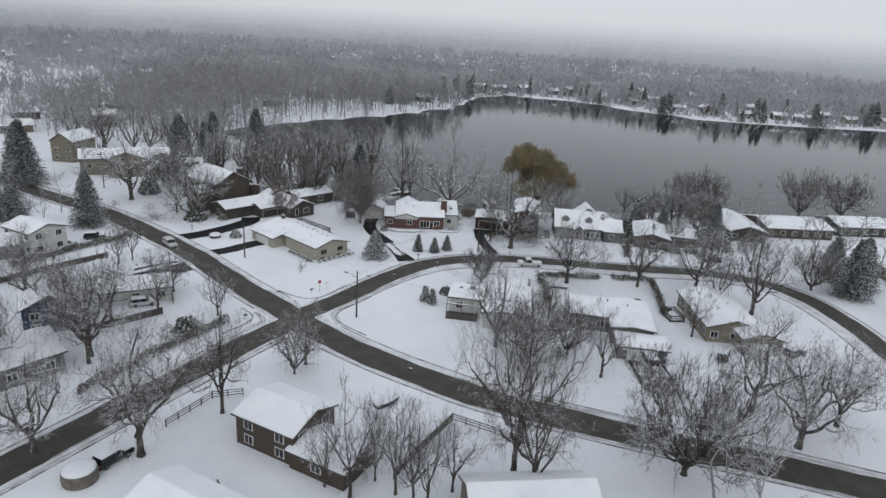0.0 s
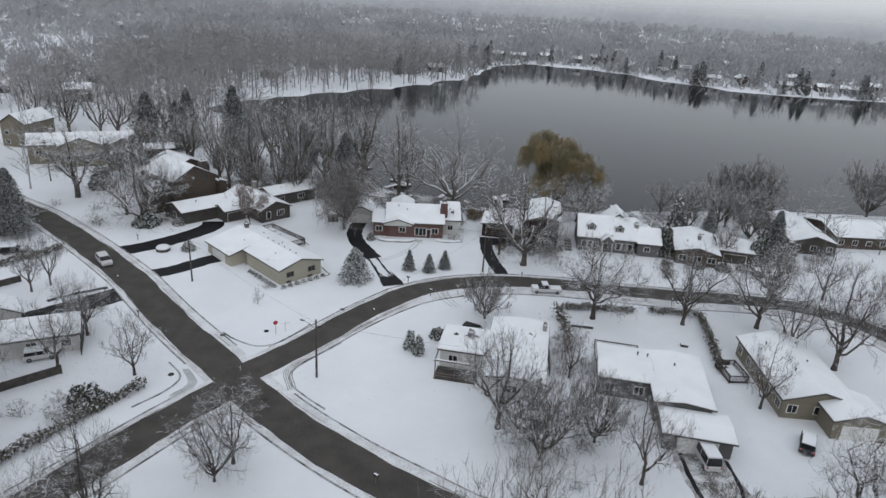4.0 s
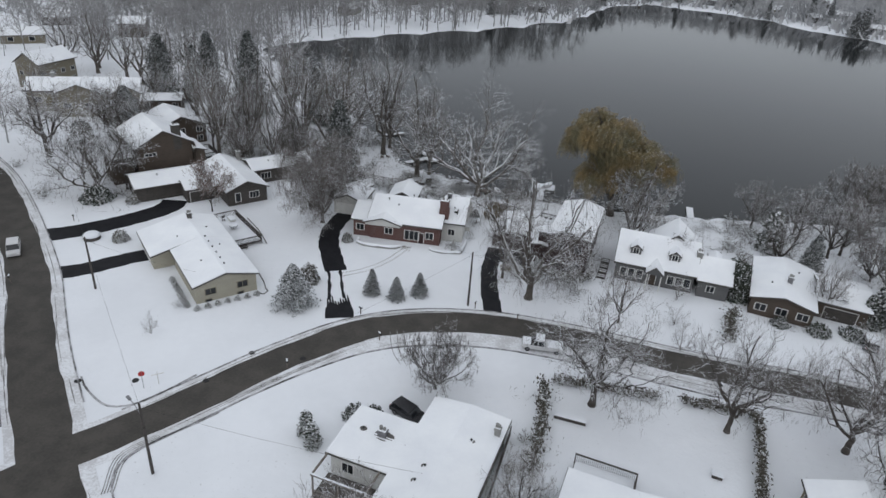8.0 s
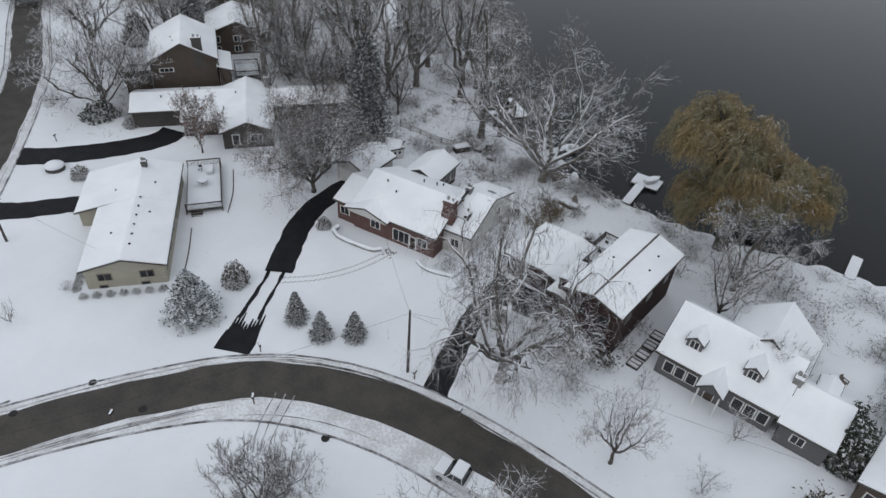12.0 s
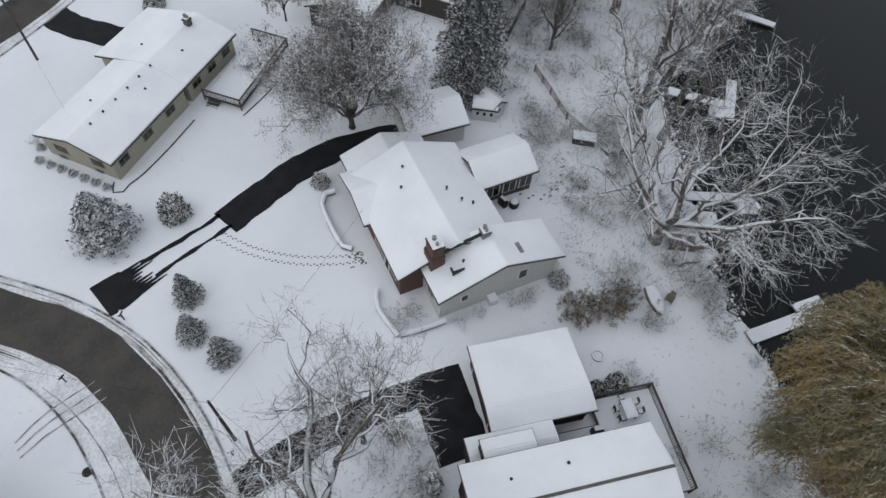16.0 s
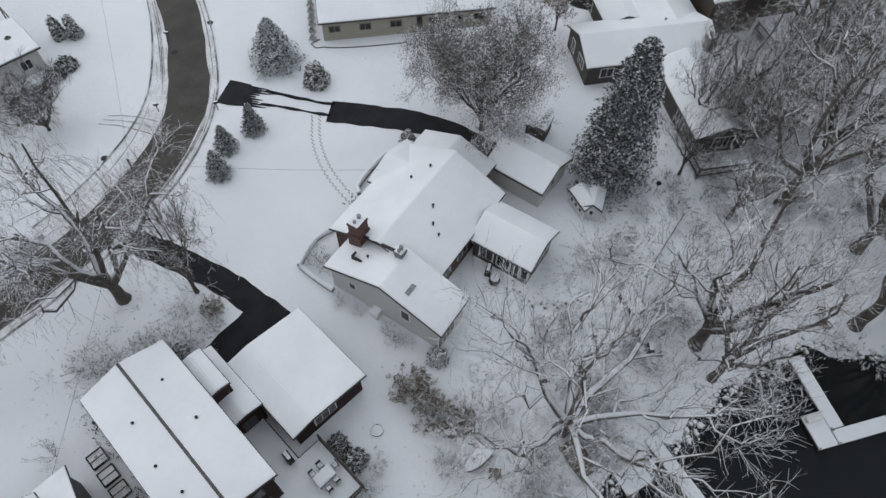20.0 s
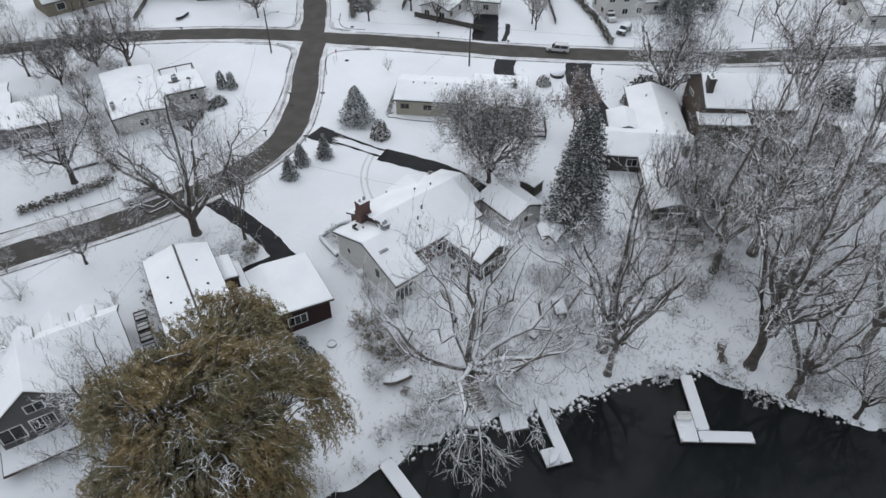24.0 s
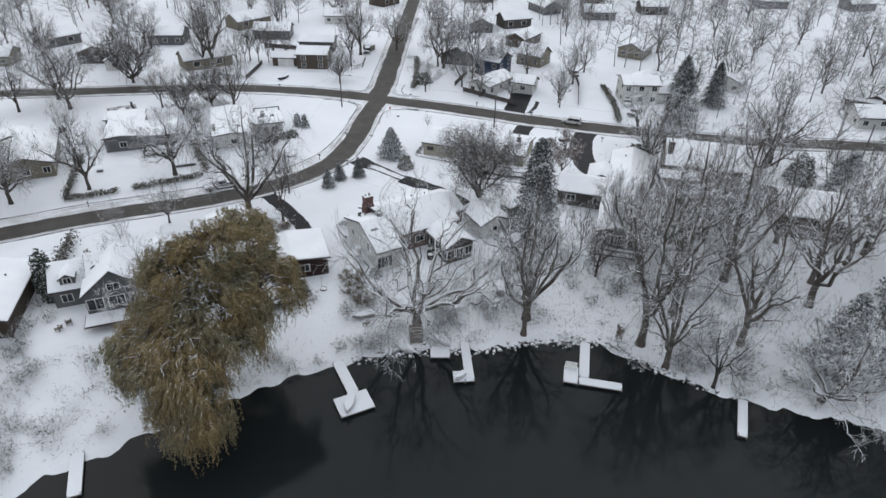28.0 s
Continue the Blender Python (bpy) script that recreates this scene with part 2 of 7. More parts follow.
# ---- mesh helpers ----
class Mesh:
    """Collects corners and faces for one mesh."""
    def __init__(self):
        self.v, self.f = [], []

    def add(self, verts, faces):
        k = len(self.v)
        self.v += [tuple(p) for p in verts]
        self.f += [tuple(i + k for i in face) for face in faces]
        return self

    def box(self, x0, y0, z0, x1, y1, z1, m=None):
        p = [Vector((x, y, z)) for z in (z0, z1) for x, y in ((x0, y0), (x1, y0), (x1, y1), (x0, y1))]
        if m is not None:
            p = [m @ q for q in p]
        return self.add(p, [(3, 2, 1, 0), (4, 5, 6, 7), (0, 1, 5, 4), (1, 2, 6, 5), (2, 3, 7, 6), (3, 0, 4, 7)])

    def extrude(self, poly, offset):
        """A closed solid: a flat polygon swept along an offset."""
        a = [Vector(p) for p in poly]
        n, o = len(a), Vector(offset)
        nor = sum(((a[i] - a[0]).cross(a[i + 1] - a[0]) for i in range(1, n - 1)), Vector())
        if nor.dot(o) > 0:
            a.reverse()
        return self.add(a + [p + o for p in a], [tuple(range(n)), tuple(range(2 * n - 1, n - 1, -1))] + [(i, i + n, (i + 1) % n + n, (i + 1) % n) for i in range(n)])

    def tube(self, points, radii, sides=6, cap=True):
        k = len(points)
        v, f = tubes(np.array([points], float), np.array([radii if np.ndim(radii) else [radii] * k], float), sides)
        f = [tuple(q) for q in f.tolist()]
        if cap:
            f += [tuple(range(sides - 1, -1, -1)), tuple(range((k - 1) * sides, k * sides))]
        return self.add(v.tolist(), f)

    def lathe(self, profile, sides=12, centre=(0, 0, 0), squash=(1, 1)):
        """A turned form from (radius, height) pairs."""
        cx, cy, cz = centre
        v = [(cx + r * squash[0] * math.cos(a), cy + r * squash[1] * math.sin(a), cz + h) for r, h in profile for a in (i * math.tau / sides for i in range(sides))]
        k = len(profile)
        f = [(i * sides + j, i * sides + (j + 1) % sides, (i + 1) * sides + (j + 1) % sides, (i + 1) * sides + j) for i in range(k - 1) for j in range(sides)]
        return self.add(v, f + [tuple(range(sides - 1, -1, -1)), tuple(range((k - 1) * sides, k * sides))])

    def data(self, name, mat, smooth=False):
        me = bpy.data.meshes.new(name)
        me.from_pydata(self.v, [], self.f)
        me.materials.append(mat)
        if smooth:
            me.polygons.foreach_set("use_smooth", [True] * len(me.polygons))
        me.update()
        return me


def array_mesh(name, verts, faces, mat, smooth=False):
    """A mesh from arrays whose faces all have the same number of corners."""
    me = bpy.data.meshes.new(name)
    faces = np.asarray(faces, dtype=np.int32)
    n, k = faces.shape
    me.vertices.add(len(verts))
    me.vertices.foreach_set("co", np.asarray(verts, dtype=np.float32).ravel())
    me.loops.add(n * k)
    me.loops.foreach_set("vertex_index", faces.ravel())
    me.polygons.add(n)
    me.polygons.foreach_set("loop_start", np.arange(0, n * k, k, dtype=np.int32))
    me.materials.append(mat)
    me.update(calc_edges=True)
    me.polygons.foreach_set("use_smooth", np.full(n, smooth))
    return me


def tubes(P, R, sides):
    """Corners and quads of many tubes at once. P: n x k x 3 middle lines, R: n x k radii."""
    n, k, _ = P.shape
    d = np.gradient(P, axis=1)
    d /= np.linalg.norm(d, axis=2, keepdims=True) + 1e-9
    ref = np.where(np.abs(d[..., 2:3]) > 0.9, np.array([1.0, 0, 0]), np.array([0, 0, 1.0]))
    a = np.cross(d, ref)
    a /= np.linalg.norm(a, axis=2, keepdims=True) + 1e-9
    b = np.cross(d, a)
    ang = np.arange(sides) * 2 * np.pi / sides
    ring = P[:, :, None] + R[:, :, None, None] * (a[:, :, None] * np.cos(ang)[:, None] + b[:, :, None] * np.sin(ang)[:, None])
    idx = np.arange(n * k * sides).reshape(n, k, sides)
    nxt = np.roll(idx, -1, axis=2)
    if sides == 2:
        idx, nxt = idx[..., :1], nxt[..., :1]
    f = np.stack([idx[:, :-1], idx[:, 1:], nxt[:, 1:], nxt[:, :-1]], -1)
    return ring.reshape(-1, 3), f.reshape(-1, 4)


def part(name, mesh, mat, parent, label="", smooth=False):
    """One mesh as a part of a thing, or of a part."""
    ob = new(name, mesh if isinstance(mesh, bpy.types.Mesh) else mesh.data(name, mat, smooth))
    ob.parent = parent
    if label:
        ob["label"] = label
    return ob


def thing(name, x, y, z=0.0, turn=0.0, label="", category="", group=""):
    ob = new(name)
    ob.matrix_basis = pose(x, y, z, 0, 0, turn)
    return tagged(ob, label, category, group)


def spline(pts, step=2.0):
    """A smooth line through plan points, in even steps."""
    p = [Vector(q) for q in pts]
    p = [2 * p[0] - p[1]] + p + [2 * p[-1] - p[-2]]
    out = []
    for a, b, c, d in zip(p, p[1:], p[2:], p[3:]):
        n = max(1, int((c - b).length / step))
        for i in range(n):
            t = i / n
            out.append(0.5 * (2 * b + (c - a) * t + (2 * a - 5 * b + 4 * c - d) * t * t + (3 * b - a - 3 * c + d) * t ** 3))
    return out + [p[-2]]


def sides_of(line, off):
    """A plan line moved sideways to its left."""
    out = []
    for i, p in enumerate(line):
        d = (line[min(i + 1, len(line) - 1)] - line[max(i - 1, 0)]).normalized()
        out.append(Vector((p.x - d.y * off, p.y + d.x * off)))
    return out


def ribbon(line, a, b, z, thick=0.0):
    """A strip between two sideways offsets of a plan line. a and b may be functions of the index."""
    left = [sides_of(line, a)[i] if not callable(a) else sides_of(line, a(i))[i] for i in range(len(line))] if callable(a) else sides_of(line, a)
    right = [sides_of(line, b(i))[i] for i in range(len(line))] if callable(b) else sides_of(line, b)
    m, n = Mesh(), len(line)
    if not thick:
        m.add([(p.x, p.y, ground_z(p.x, p.y) + z) for p in left] + [(p.x, p.y, ground_z(p.x, p.y) + z) for p in right], [(i, i + n, i + n + 1, i + 1)[::-1] for i in range(n - 1)])
    else:
        v = []
        for row, h in ((left, z), (right, z), (right, z - thick), (left, z - thick)):
            v += [(p.x, p.y, ground_z(p.x, p.y) + h) for p in row]
        f = [(k * n + i, k * n + i + 1, (k + 1) % 4 * n + i + 1, (k + 1) % 4 * n + i) for k in range(4) for i in range(n - 1)]
        m.add(v, f + [(0, n, 2 * n, 3 * n), (n - 1, 4 * n - 1, 3 * n - 1, 2 * n - 1)])
    return m

# ---- ground, lake and roads ----
LAKE_Z = -1.8
NEAR_SHORE = [(330, 232), (200, 222), (120, 214), (92, 212), (70, 206), (54, 202.5), (46, 201), (33, 198.7), (25.7, 198.3), (16.3, 198.4), (10, 199.5), (-1.8, 204.3), (-9.2, 206.2), (-17.2, 210.2), (-20.6, 217), (-24.5, 223.6), (-28.8, 229), (-36.6, 235.3), (-44, 246), (-60, 268), (-86, 292), (-108, 322)]
FAR_SHORE = [(-103, 332), (-90, 347), (-74, 369), (-50, 396), (-26, 422), (13.6, 489.5), (31, 570), (60, 618), (115, 612), (154, 562), (188, 520), (230, 508), (270, 505), (348, 512), (520, 500), (900, 470), (900, 260)]
SHORE = np.array(NEAR_SHORE + FAR_SHORE, float)


def shore_distance(x, y):
    """Metres from the shoreline, positive on land."""
    p = np.stack([np.asarray(x, float), np.asarray(y, float)], -1)
    a, b = SHORE, np.roll(SHORE, -1, axis=0)
    best, inside = np.full(p.shape[:-1], 1e9), np.zeros(p.shape[:-1], bool)
    for (ax, ay), (bx, by) in zip(a, b):
        e = np.array([bx - ax, by - ay])
        w = p - (ax, ay)
        t = np.clip((w @ e) / (e @ e), 0, 1)
        best = np.minimum(best, np.linalg.norm(w - t[..., None] * e, axis=-1))
        inside ^= ((ay > p[..., 1]) != (by > p[..., 1])) & (p[..., 0] < (bx - ax) * (p[..., 1] - ay) / (by - ay + 1e-12) + ax)
    return np.where(inside, -best, best)


def height(x, y):
    d = shore_distance(x, y)
    wob = 0.8 * np.sin(np.asarray(x) * 0.9 + np.asarray(y) * 0.5) * np.sin(np.asarray(y) * 0.8 - np.asarray(x) * 0.4)
    d = d + wob
    s = np.clip(d / 24, 0, 1)
    bank = LAKE_Z + 0.35 * np.clip(d / 0.8, 0, 1) + (-LAKE_Z - 0.35) * s * s * (3 - 2 * s)
    rise = np.clip((np.asarray(y) - 430) / 700, 0, 1) * 14 * np.clip(d / 90, 0, 1)
    return np.where(d < 0, LAKE_Z + np.maximum(d * 0.35, -3), bank + rise)


def ground_z(x, y):
    return float(height(np.array([x]), np.array([y]))[0])


def graded(lo, hi, step, far):
    """Even lines from lo to hi, then wider and wider ones to +-far."""
    mid = list(np.arange(lo, hi + 0.01, step))
    up, s = [hi], step
    while up[-1] < far:
        s *= 1.16
        up.append(up[-1] + s)
    down, s = [lo], step
    while down[-1] > -far:
        s *= 1.16
        down.append(down[-1] - s)
    return np.array(down[:0:-1] + mid + up[1:])


gx, gy = graded(-70, 75, 1.3, 4200), graded(90, 240, 1.3, 4200)
X, Y = np.meshgrid(gx, gy)
Z = height(X, Y)
idx = np.arange(X.size).reshape(X.shape)
quads = np.stack([idx[:-1, :-1], idx[:-1, 1:], idx[1:, 1:], idx[1:, :-1]], -1).reshape(-1, 4)


def snow_ground():
    """Snow with thin, patchy places where grass and leaves come through, most of all near the shore."""
    m = material("lawn_snow", (0.8, 0.82, 0.85), (0.75, 0.77, 0.8), 0.1, 0.75, 0.35, 2.0, spec=0.2)
    n, l = m.node_tree.nodes, m.node_tree.links
    b = n["Principled BSDF"]
    base = b.inputs["Base Color"].links[0].from_socket
    geo = n.new("ShaderNodeNewGeometry")
    patch, grain = n.new("ShaderNodeTexNoise"), n.new("ShaderNodeTexNoise")
    patch.inputs["Scale"].default_value, patch.inputs["Detail"].default_value = 0.035, 3
    grain.inputs["Scale"].default_value, grain.inputs["Detail"].default_value = 2.6, 9
    sep = n.new("ShaderNodeSeparateXYZ")
    low = n.new("ShaderNodeMapRange")
    low.inputs["From Min"].default_value, low.inputs["From Max"].default_value = -0.1, -1.7
    low.inputs["To Max"].default_value = 0.07
    for t in (patch, grain):
        l.new(geo.outputs["Position"], t.inputs["Vector"])
    l.new(geo.outputs["Position"], sep.inputs[0])
    l.new(sep.outputs["Z"], low.inputs["Value"])
    a1, a2 = n.new("ShaderNodeMath"), n.new("ShaderNodeMath")
    a1.operation, a1.inputs[1].default_value = "MULTIPLY_ADD", 0.35
    l.new(patch.outputs["Fac"], a1.inputs[0])
    l.new(grain.outputs["Fac"], a1.inputs[2])
    l.new(a1.outputs[0], a2.inputs[0])
    l.new(low.outputs[0], a2.inputs[1])
    mr = n.new("ShaderNodeMapRange")
    mr.inputs["From Min"].default_value, mr.inputs["From Max"].default_value, mr.inputs["To Max"].default_value = 0.85, 0.98, 0.6
    l.new(a2.outputs[0], mr.inputs["Value"])
    mix = n.new("ShaderNodeMix")
    mix.data_type = "RGBA"
    mix.inputs["B"].default_value = (0.24, 0.23, 0.21, 1)
    l.new(mr.outputs[0], mix.inputs["Factor"])
    l.new(base, mix.inputs["A"])
    l.new(mix.outputs["Result"], b.inputs["Base Color"])
    return m


tagged(new("ground", array_mesh("ground", np.stack([X, Y, Z], -1).reshape(-1, 3), quads, snow_ground(), True)), "snow-covered lawns and lots sloping to the lake", "ground", kind="structure")
lake = Mesh().add([(-400, 150, LAKE_Z), (1200, 150, LAKE_Z), (1200, 700, LAKE_Z), (-400, 700, LAKE_Z)], [(0, 1, 2, 3)])
tagged(new("water", lake.data("water", WATER)), "still dark lake water, unfrozen", "lake", kind="structure")

MAIN = spline([(-330, 316), (-230, 252), (-165, 212), (-118.5, 182.6), (-103, 173.4), (-89, 165), (-75.5, 154.6), (-63.5, 144.4), (-53.5, 135.3), (-46.3, 127.6), (-39.9, 120.8), (-33.9, 114.9), (-28.1, 109.4), (-21.5, 102.7), (-14.8, 96.8), (-6.1, 90.4), (2.1, 85.4), (9.5, 81.3), (22.4, 76.4), (36, 71.8), (50, 67.5), (66, 62), (100, 52), (170, 38), (260, 30)])
CURVE = spline([(-24.2, 106.4), (-20.7, 110.7), (-18.1, 114.5), (-15.5, 118.6), (-12.9, 122.8), (-10.2, 127.2), (-7, 131.7), (-3, 136.6), (2, 140.6), (7.4, 143.2), (12.5, 144.6), (18.4, 145.5), (26.6, 145.6), (34.6, 145), (42.2, 144.3), (50, 143.8), (58, 144), (70, 143), (80, 137.5), (85, 128), (86.5, 114), (85, 96), (80, 76), (74, 61)])
SIDE = spline([(-23.2, 105.5), (-27, 99.8), (-30.4, 94.2), (-35.4, 84.8), (-41, 74.5), (-46.5, 64), (-65, 29.5), (-84, -6), (-110, -55), (-150, -130)])
ROADS = [("main", MAIN, 2.8, 0.05), ("curve", CURVE, 2.45, 0.044), ("side", SIDE, 2.6, 0.038)]


def clear_of(q, own, more):
    return all(min((q - p).length for p in line) > half + more for _, line, half, _ in ROADS if line is not own)


def verge(tag, s, i, n):
    """Width of the slush strip between the asphalt and the kerb."""
    if tag == "curve" and s < 0:
        return 1.2 + 2.0 * min(1, max(0, (i - 8) / 12)) * min(1, max(0, (n - i) / 20))
    if tag == "curve":
        return 0.95
    return 1.45 if s > 0 else 0.9


streak_rnd = random.Random(77)
for tag, line, half, z in ROADS:
    wob = [0.12 * math.sin(i * 0.9) + 0.08 * math.sin(i * 2.3 + 1) for i in range(len(line))]
    road = new("road_" + tag, ribbon(line, lambda i: half + wob[i], lambda i: -half - wob[-i - 1], z).data("road", ASPHALT, True))
    tagged(road, "bare grey-brown asphalt residential road, wet", "road", kind="structure")
    marks = Mesh()
    for s in (1, -1):
        n = len(line)
        band = ribbon(line, lambda i: (half + verge(tag, s, i, n)) * s, lambda i: (half - 0.3) * s, z - 0.014)
        if s < 0:
            band.f = [tuple(reversed(q)) for q in band.f]
        part("slush_strip", band, SLUSH, road, "ploughed snow along the road edge")
        edge = [sides_of(line, (half + verge(tag, s, i, n) + 0.1) * s)[i] for i in range(n)]
        run = []
        for p in edge + [None]:
            if p is not None and clear_of(p, line, 4.2):
                run.append(p)
            else:
                if len(run) > 3:
                    part("kerb", ribbon(run, 0.1, -0.1, 0.1, 0.16), KERB, road, "low concrete kerb with a dark wet gutter")
                run = []
        # Broken dark streaks of melt water and wheel marks in the slush.
        for _ in range(int(n * 0.42)):
            a = streak_rnd.randrange(0, n - 4)
            b = min(n, a + streak_rnd.randrange(3, 9))
            o = streak_rnd.uniform(0.0, 1.0) ** 1.6 * (verge(tag, s, a, n) - 0.2) + half
            seg = sides_of(line, o * s)[a:b]
            if not all(clear_of(p, line, 1.0) for p in seg) or not -130 < seg[0].x < 110:
                continue
            w = streak_rnd.uniform(0.03, 0.09)
            k = len(seg) - 1
            taper = lambda i, w=w, k=k: w * math.sin(math.pi * (i + 0.3) / (k + 0.6)) + 0.012  # noqa: E731
            one = ribbon(seg, taper, lambda i, t=taper: -t(i), z - 0.008)
            marks.add(one.v, one.f)
    tagged(part("melt_streaks", marks, STREAK, road, "dark wet streaks in the roadside snow"), kind="stuff")
crossing = bpy.data.objects["road_main"]
# Rounded kerbs at the crossing.
for pts in ([(-17.7, 122.6), (-19.4, 119), (-21.3, 116), (-24.2, 114.7), (-28.2, 116.4), (-30.5, 118.2)], [(-11.6, 117.4), (-13.6, 114.4), (-15.9, 111.2), (-17.2, 107.6), (-16.2, 104.9), (-13.4, 102.2), (-10.6, 100)], [(-35.2, 97.6), (-32.6, 101.6), (-32, 105.2), (-35, 108.6)], [(-28, 92), (-25.2, 96.2), (-22, 97.8), (-18.2, 95.4)]):
    part("kerb", ribbon(spline(pts, 0.8), 0.1, -0.1, 0.1, 0.16), KERB, crossing)
# Wheel marks where cars cut the corners.
for k in range(5):
    o = 0.55 * k
    part("melt_streak", ribbon(spline([(-25.6 - o * 0.2, 95.4 - o), (-22.6 + o * 0.1, 98.8 - o * 0.7), (-17.6, 97.2 - o * 0.9)], 0.8), 0.05, -0.05, 0.043), STREAK, crossing)
    part("melt_streak", ribbon(spline([(-16.2 + o * 0.5, 112.2), (-18.2 + o * 0.55, 108.4), (-16.4 + o * 0.4, 103.6 + o * 0.3)], 0.8), 0.05, -0.05, 0.043), STREAK, crossing)
    part("melt_streak", ribbon(spline([(-31 - o * 0.3, 100 + o * 0.3), (-29.2 - o * 0.5, 103.6), (-31.6 - o * 0.4, 107.2)], 0.8), 0.045, -0.045, 0.043), STREAK, crossing)
for k in range(3):
    o = 0.9 * k
    part("melt_streak", ribbon(spline([(2.4 + o, 138.9 + o * 0.45), (3.4 + o, 136.2 + o * 0.35), (4.4 + o * 0.9, 134.2 + o * 0.3), (5.8 + o * 0.8, 132.4 + 0.2 * o)], 0.5), lambda i: 0.06 + 0.03 * math.sin(i * 2.3), lambda i: -0.05 + 0.03 * math.sin(i * 1.7), 0.047), STREAK, crossing)


def driveway(pts, half, label="black asphalt driveway melted clear of snow", mat=None, lift=0.02):
    line = spline(pts, 1.0)
    rnd = random.Random(len(pts) + int(pts[0][0]))
    a = [half + rnd.uniform(-0.12, 0.12) for _ in line]
    m = ribbon(line, lambda i: a[i], lambda i: -half - 0.1 * math.sin(i * 2.1), lift)
    return tagged(new("driveway", m.data("driveway", mat or DRIVE)), label, "driveway", kind="structure")


driveway([(-5.5, 140.0), (-6.1, 141.4), (-6.8, 142.8)], 2.0, "driveway apron, partly melted")
rag = random.Random(12)
for k in range(9):
    o = -1.6 + 0.4 * k
    far = rag.uniform(0.8, 3.4)
    line = spline([(-6.3 + o * 0.85, 142.0 + o * 0.42), (-6.9 + o * 0.85, 143.2 + o * 0.45), (-6.9 + o * 0.85 - far * 0.45, 143.2 + o * 0.45 + far * 0.9)], 0.5)
    n = len(line)
    tagged(new("driveway", ribbon(line, lambda i: 0.3 * (1 - i / n) + 0.02, lambda i: -0.3 * (1 - i / n) - 0.02, 0.024 + 0.001 * k).data("driveway", DRIVE)), "ragged melted tongue of black driveway", "driveway", kind="structure")
for o in (-0.95, 0.95):
    driveway([(-7.8 + o, 144.6 + 0.6 * o), (-9.5 + o * 0.85, 148.6 + 0.5 * o), (-11.4 + o * 0.85, 152.8 + 0.5 * o)], 0.22, "tyre track through driveway snow")
driveway([(-11, 152.6), (-13.2, 156.5), (-15.6, 161), (-17.2, 166), (-17.4, 171.5), (-17, 174)], 1.75)
driveway([(16, 147.2), (14.1, 154.6), (13.1, 160), (12.8, 164), (12.9, 169.6)], 1.4)
driveway([(12.2, 167.1), (15, 167.1), (19.7, 167.1)], 2.45, lift=0.03)
driveway([(-52.5, 136.9), (-48, 140), (-43.2, 146), (-40.5, 148.3)], 2.0)
driveway([(-63, 146.2), (-56.5, 152.2), (-51.6, 159.4), (-49.5, 164.4), (-50, 168)], 2.5)
driveway([(-52, 129.2), (-57, 123.4), (-62.3, 117.3)], 2.8)
driveway([(-55.6, 131), (-59.4, 128), (-62.5, 124.5)], 0.5)
driveway([(37.6, 98), (37.4, 93), (38, 88), (38.2, 84.5)], 3.4, "churned slush and mud before the garage", MUD)
driveway([(35.2, 96), (35, 91), (35.6, 86), (35.8, 82)], 0.3, "dark wheel track through the slush", lift=0.03)
driveway([(40.6, 95), (40.6, 91), (39.8, 86)], 0.22, "dark wheel track through the slush", lift=0.03)

# ---- houses ----
WALL_IN = 0.45


def slab(m, a, b, c, d, thick):
    """A thick roof plane from four corners, thickened downward."""
    return m.extrude([a, b, c, d], (0, 0, -thick))


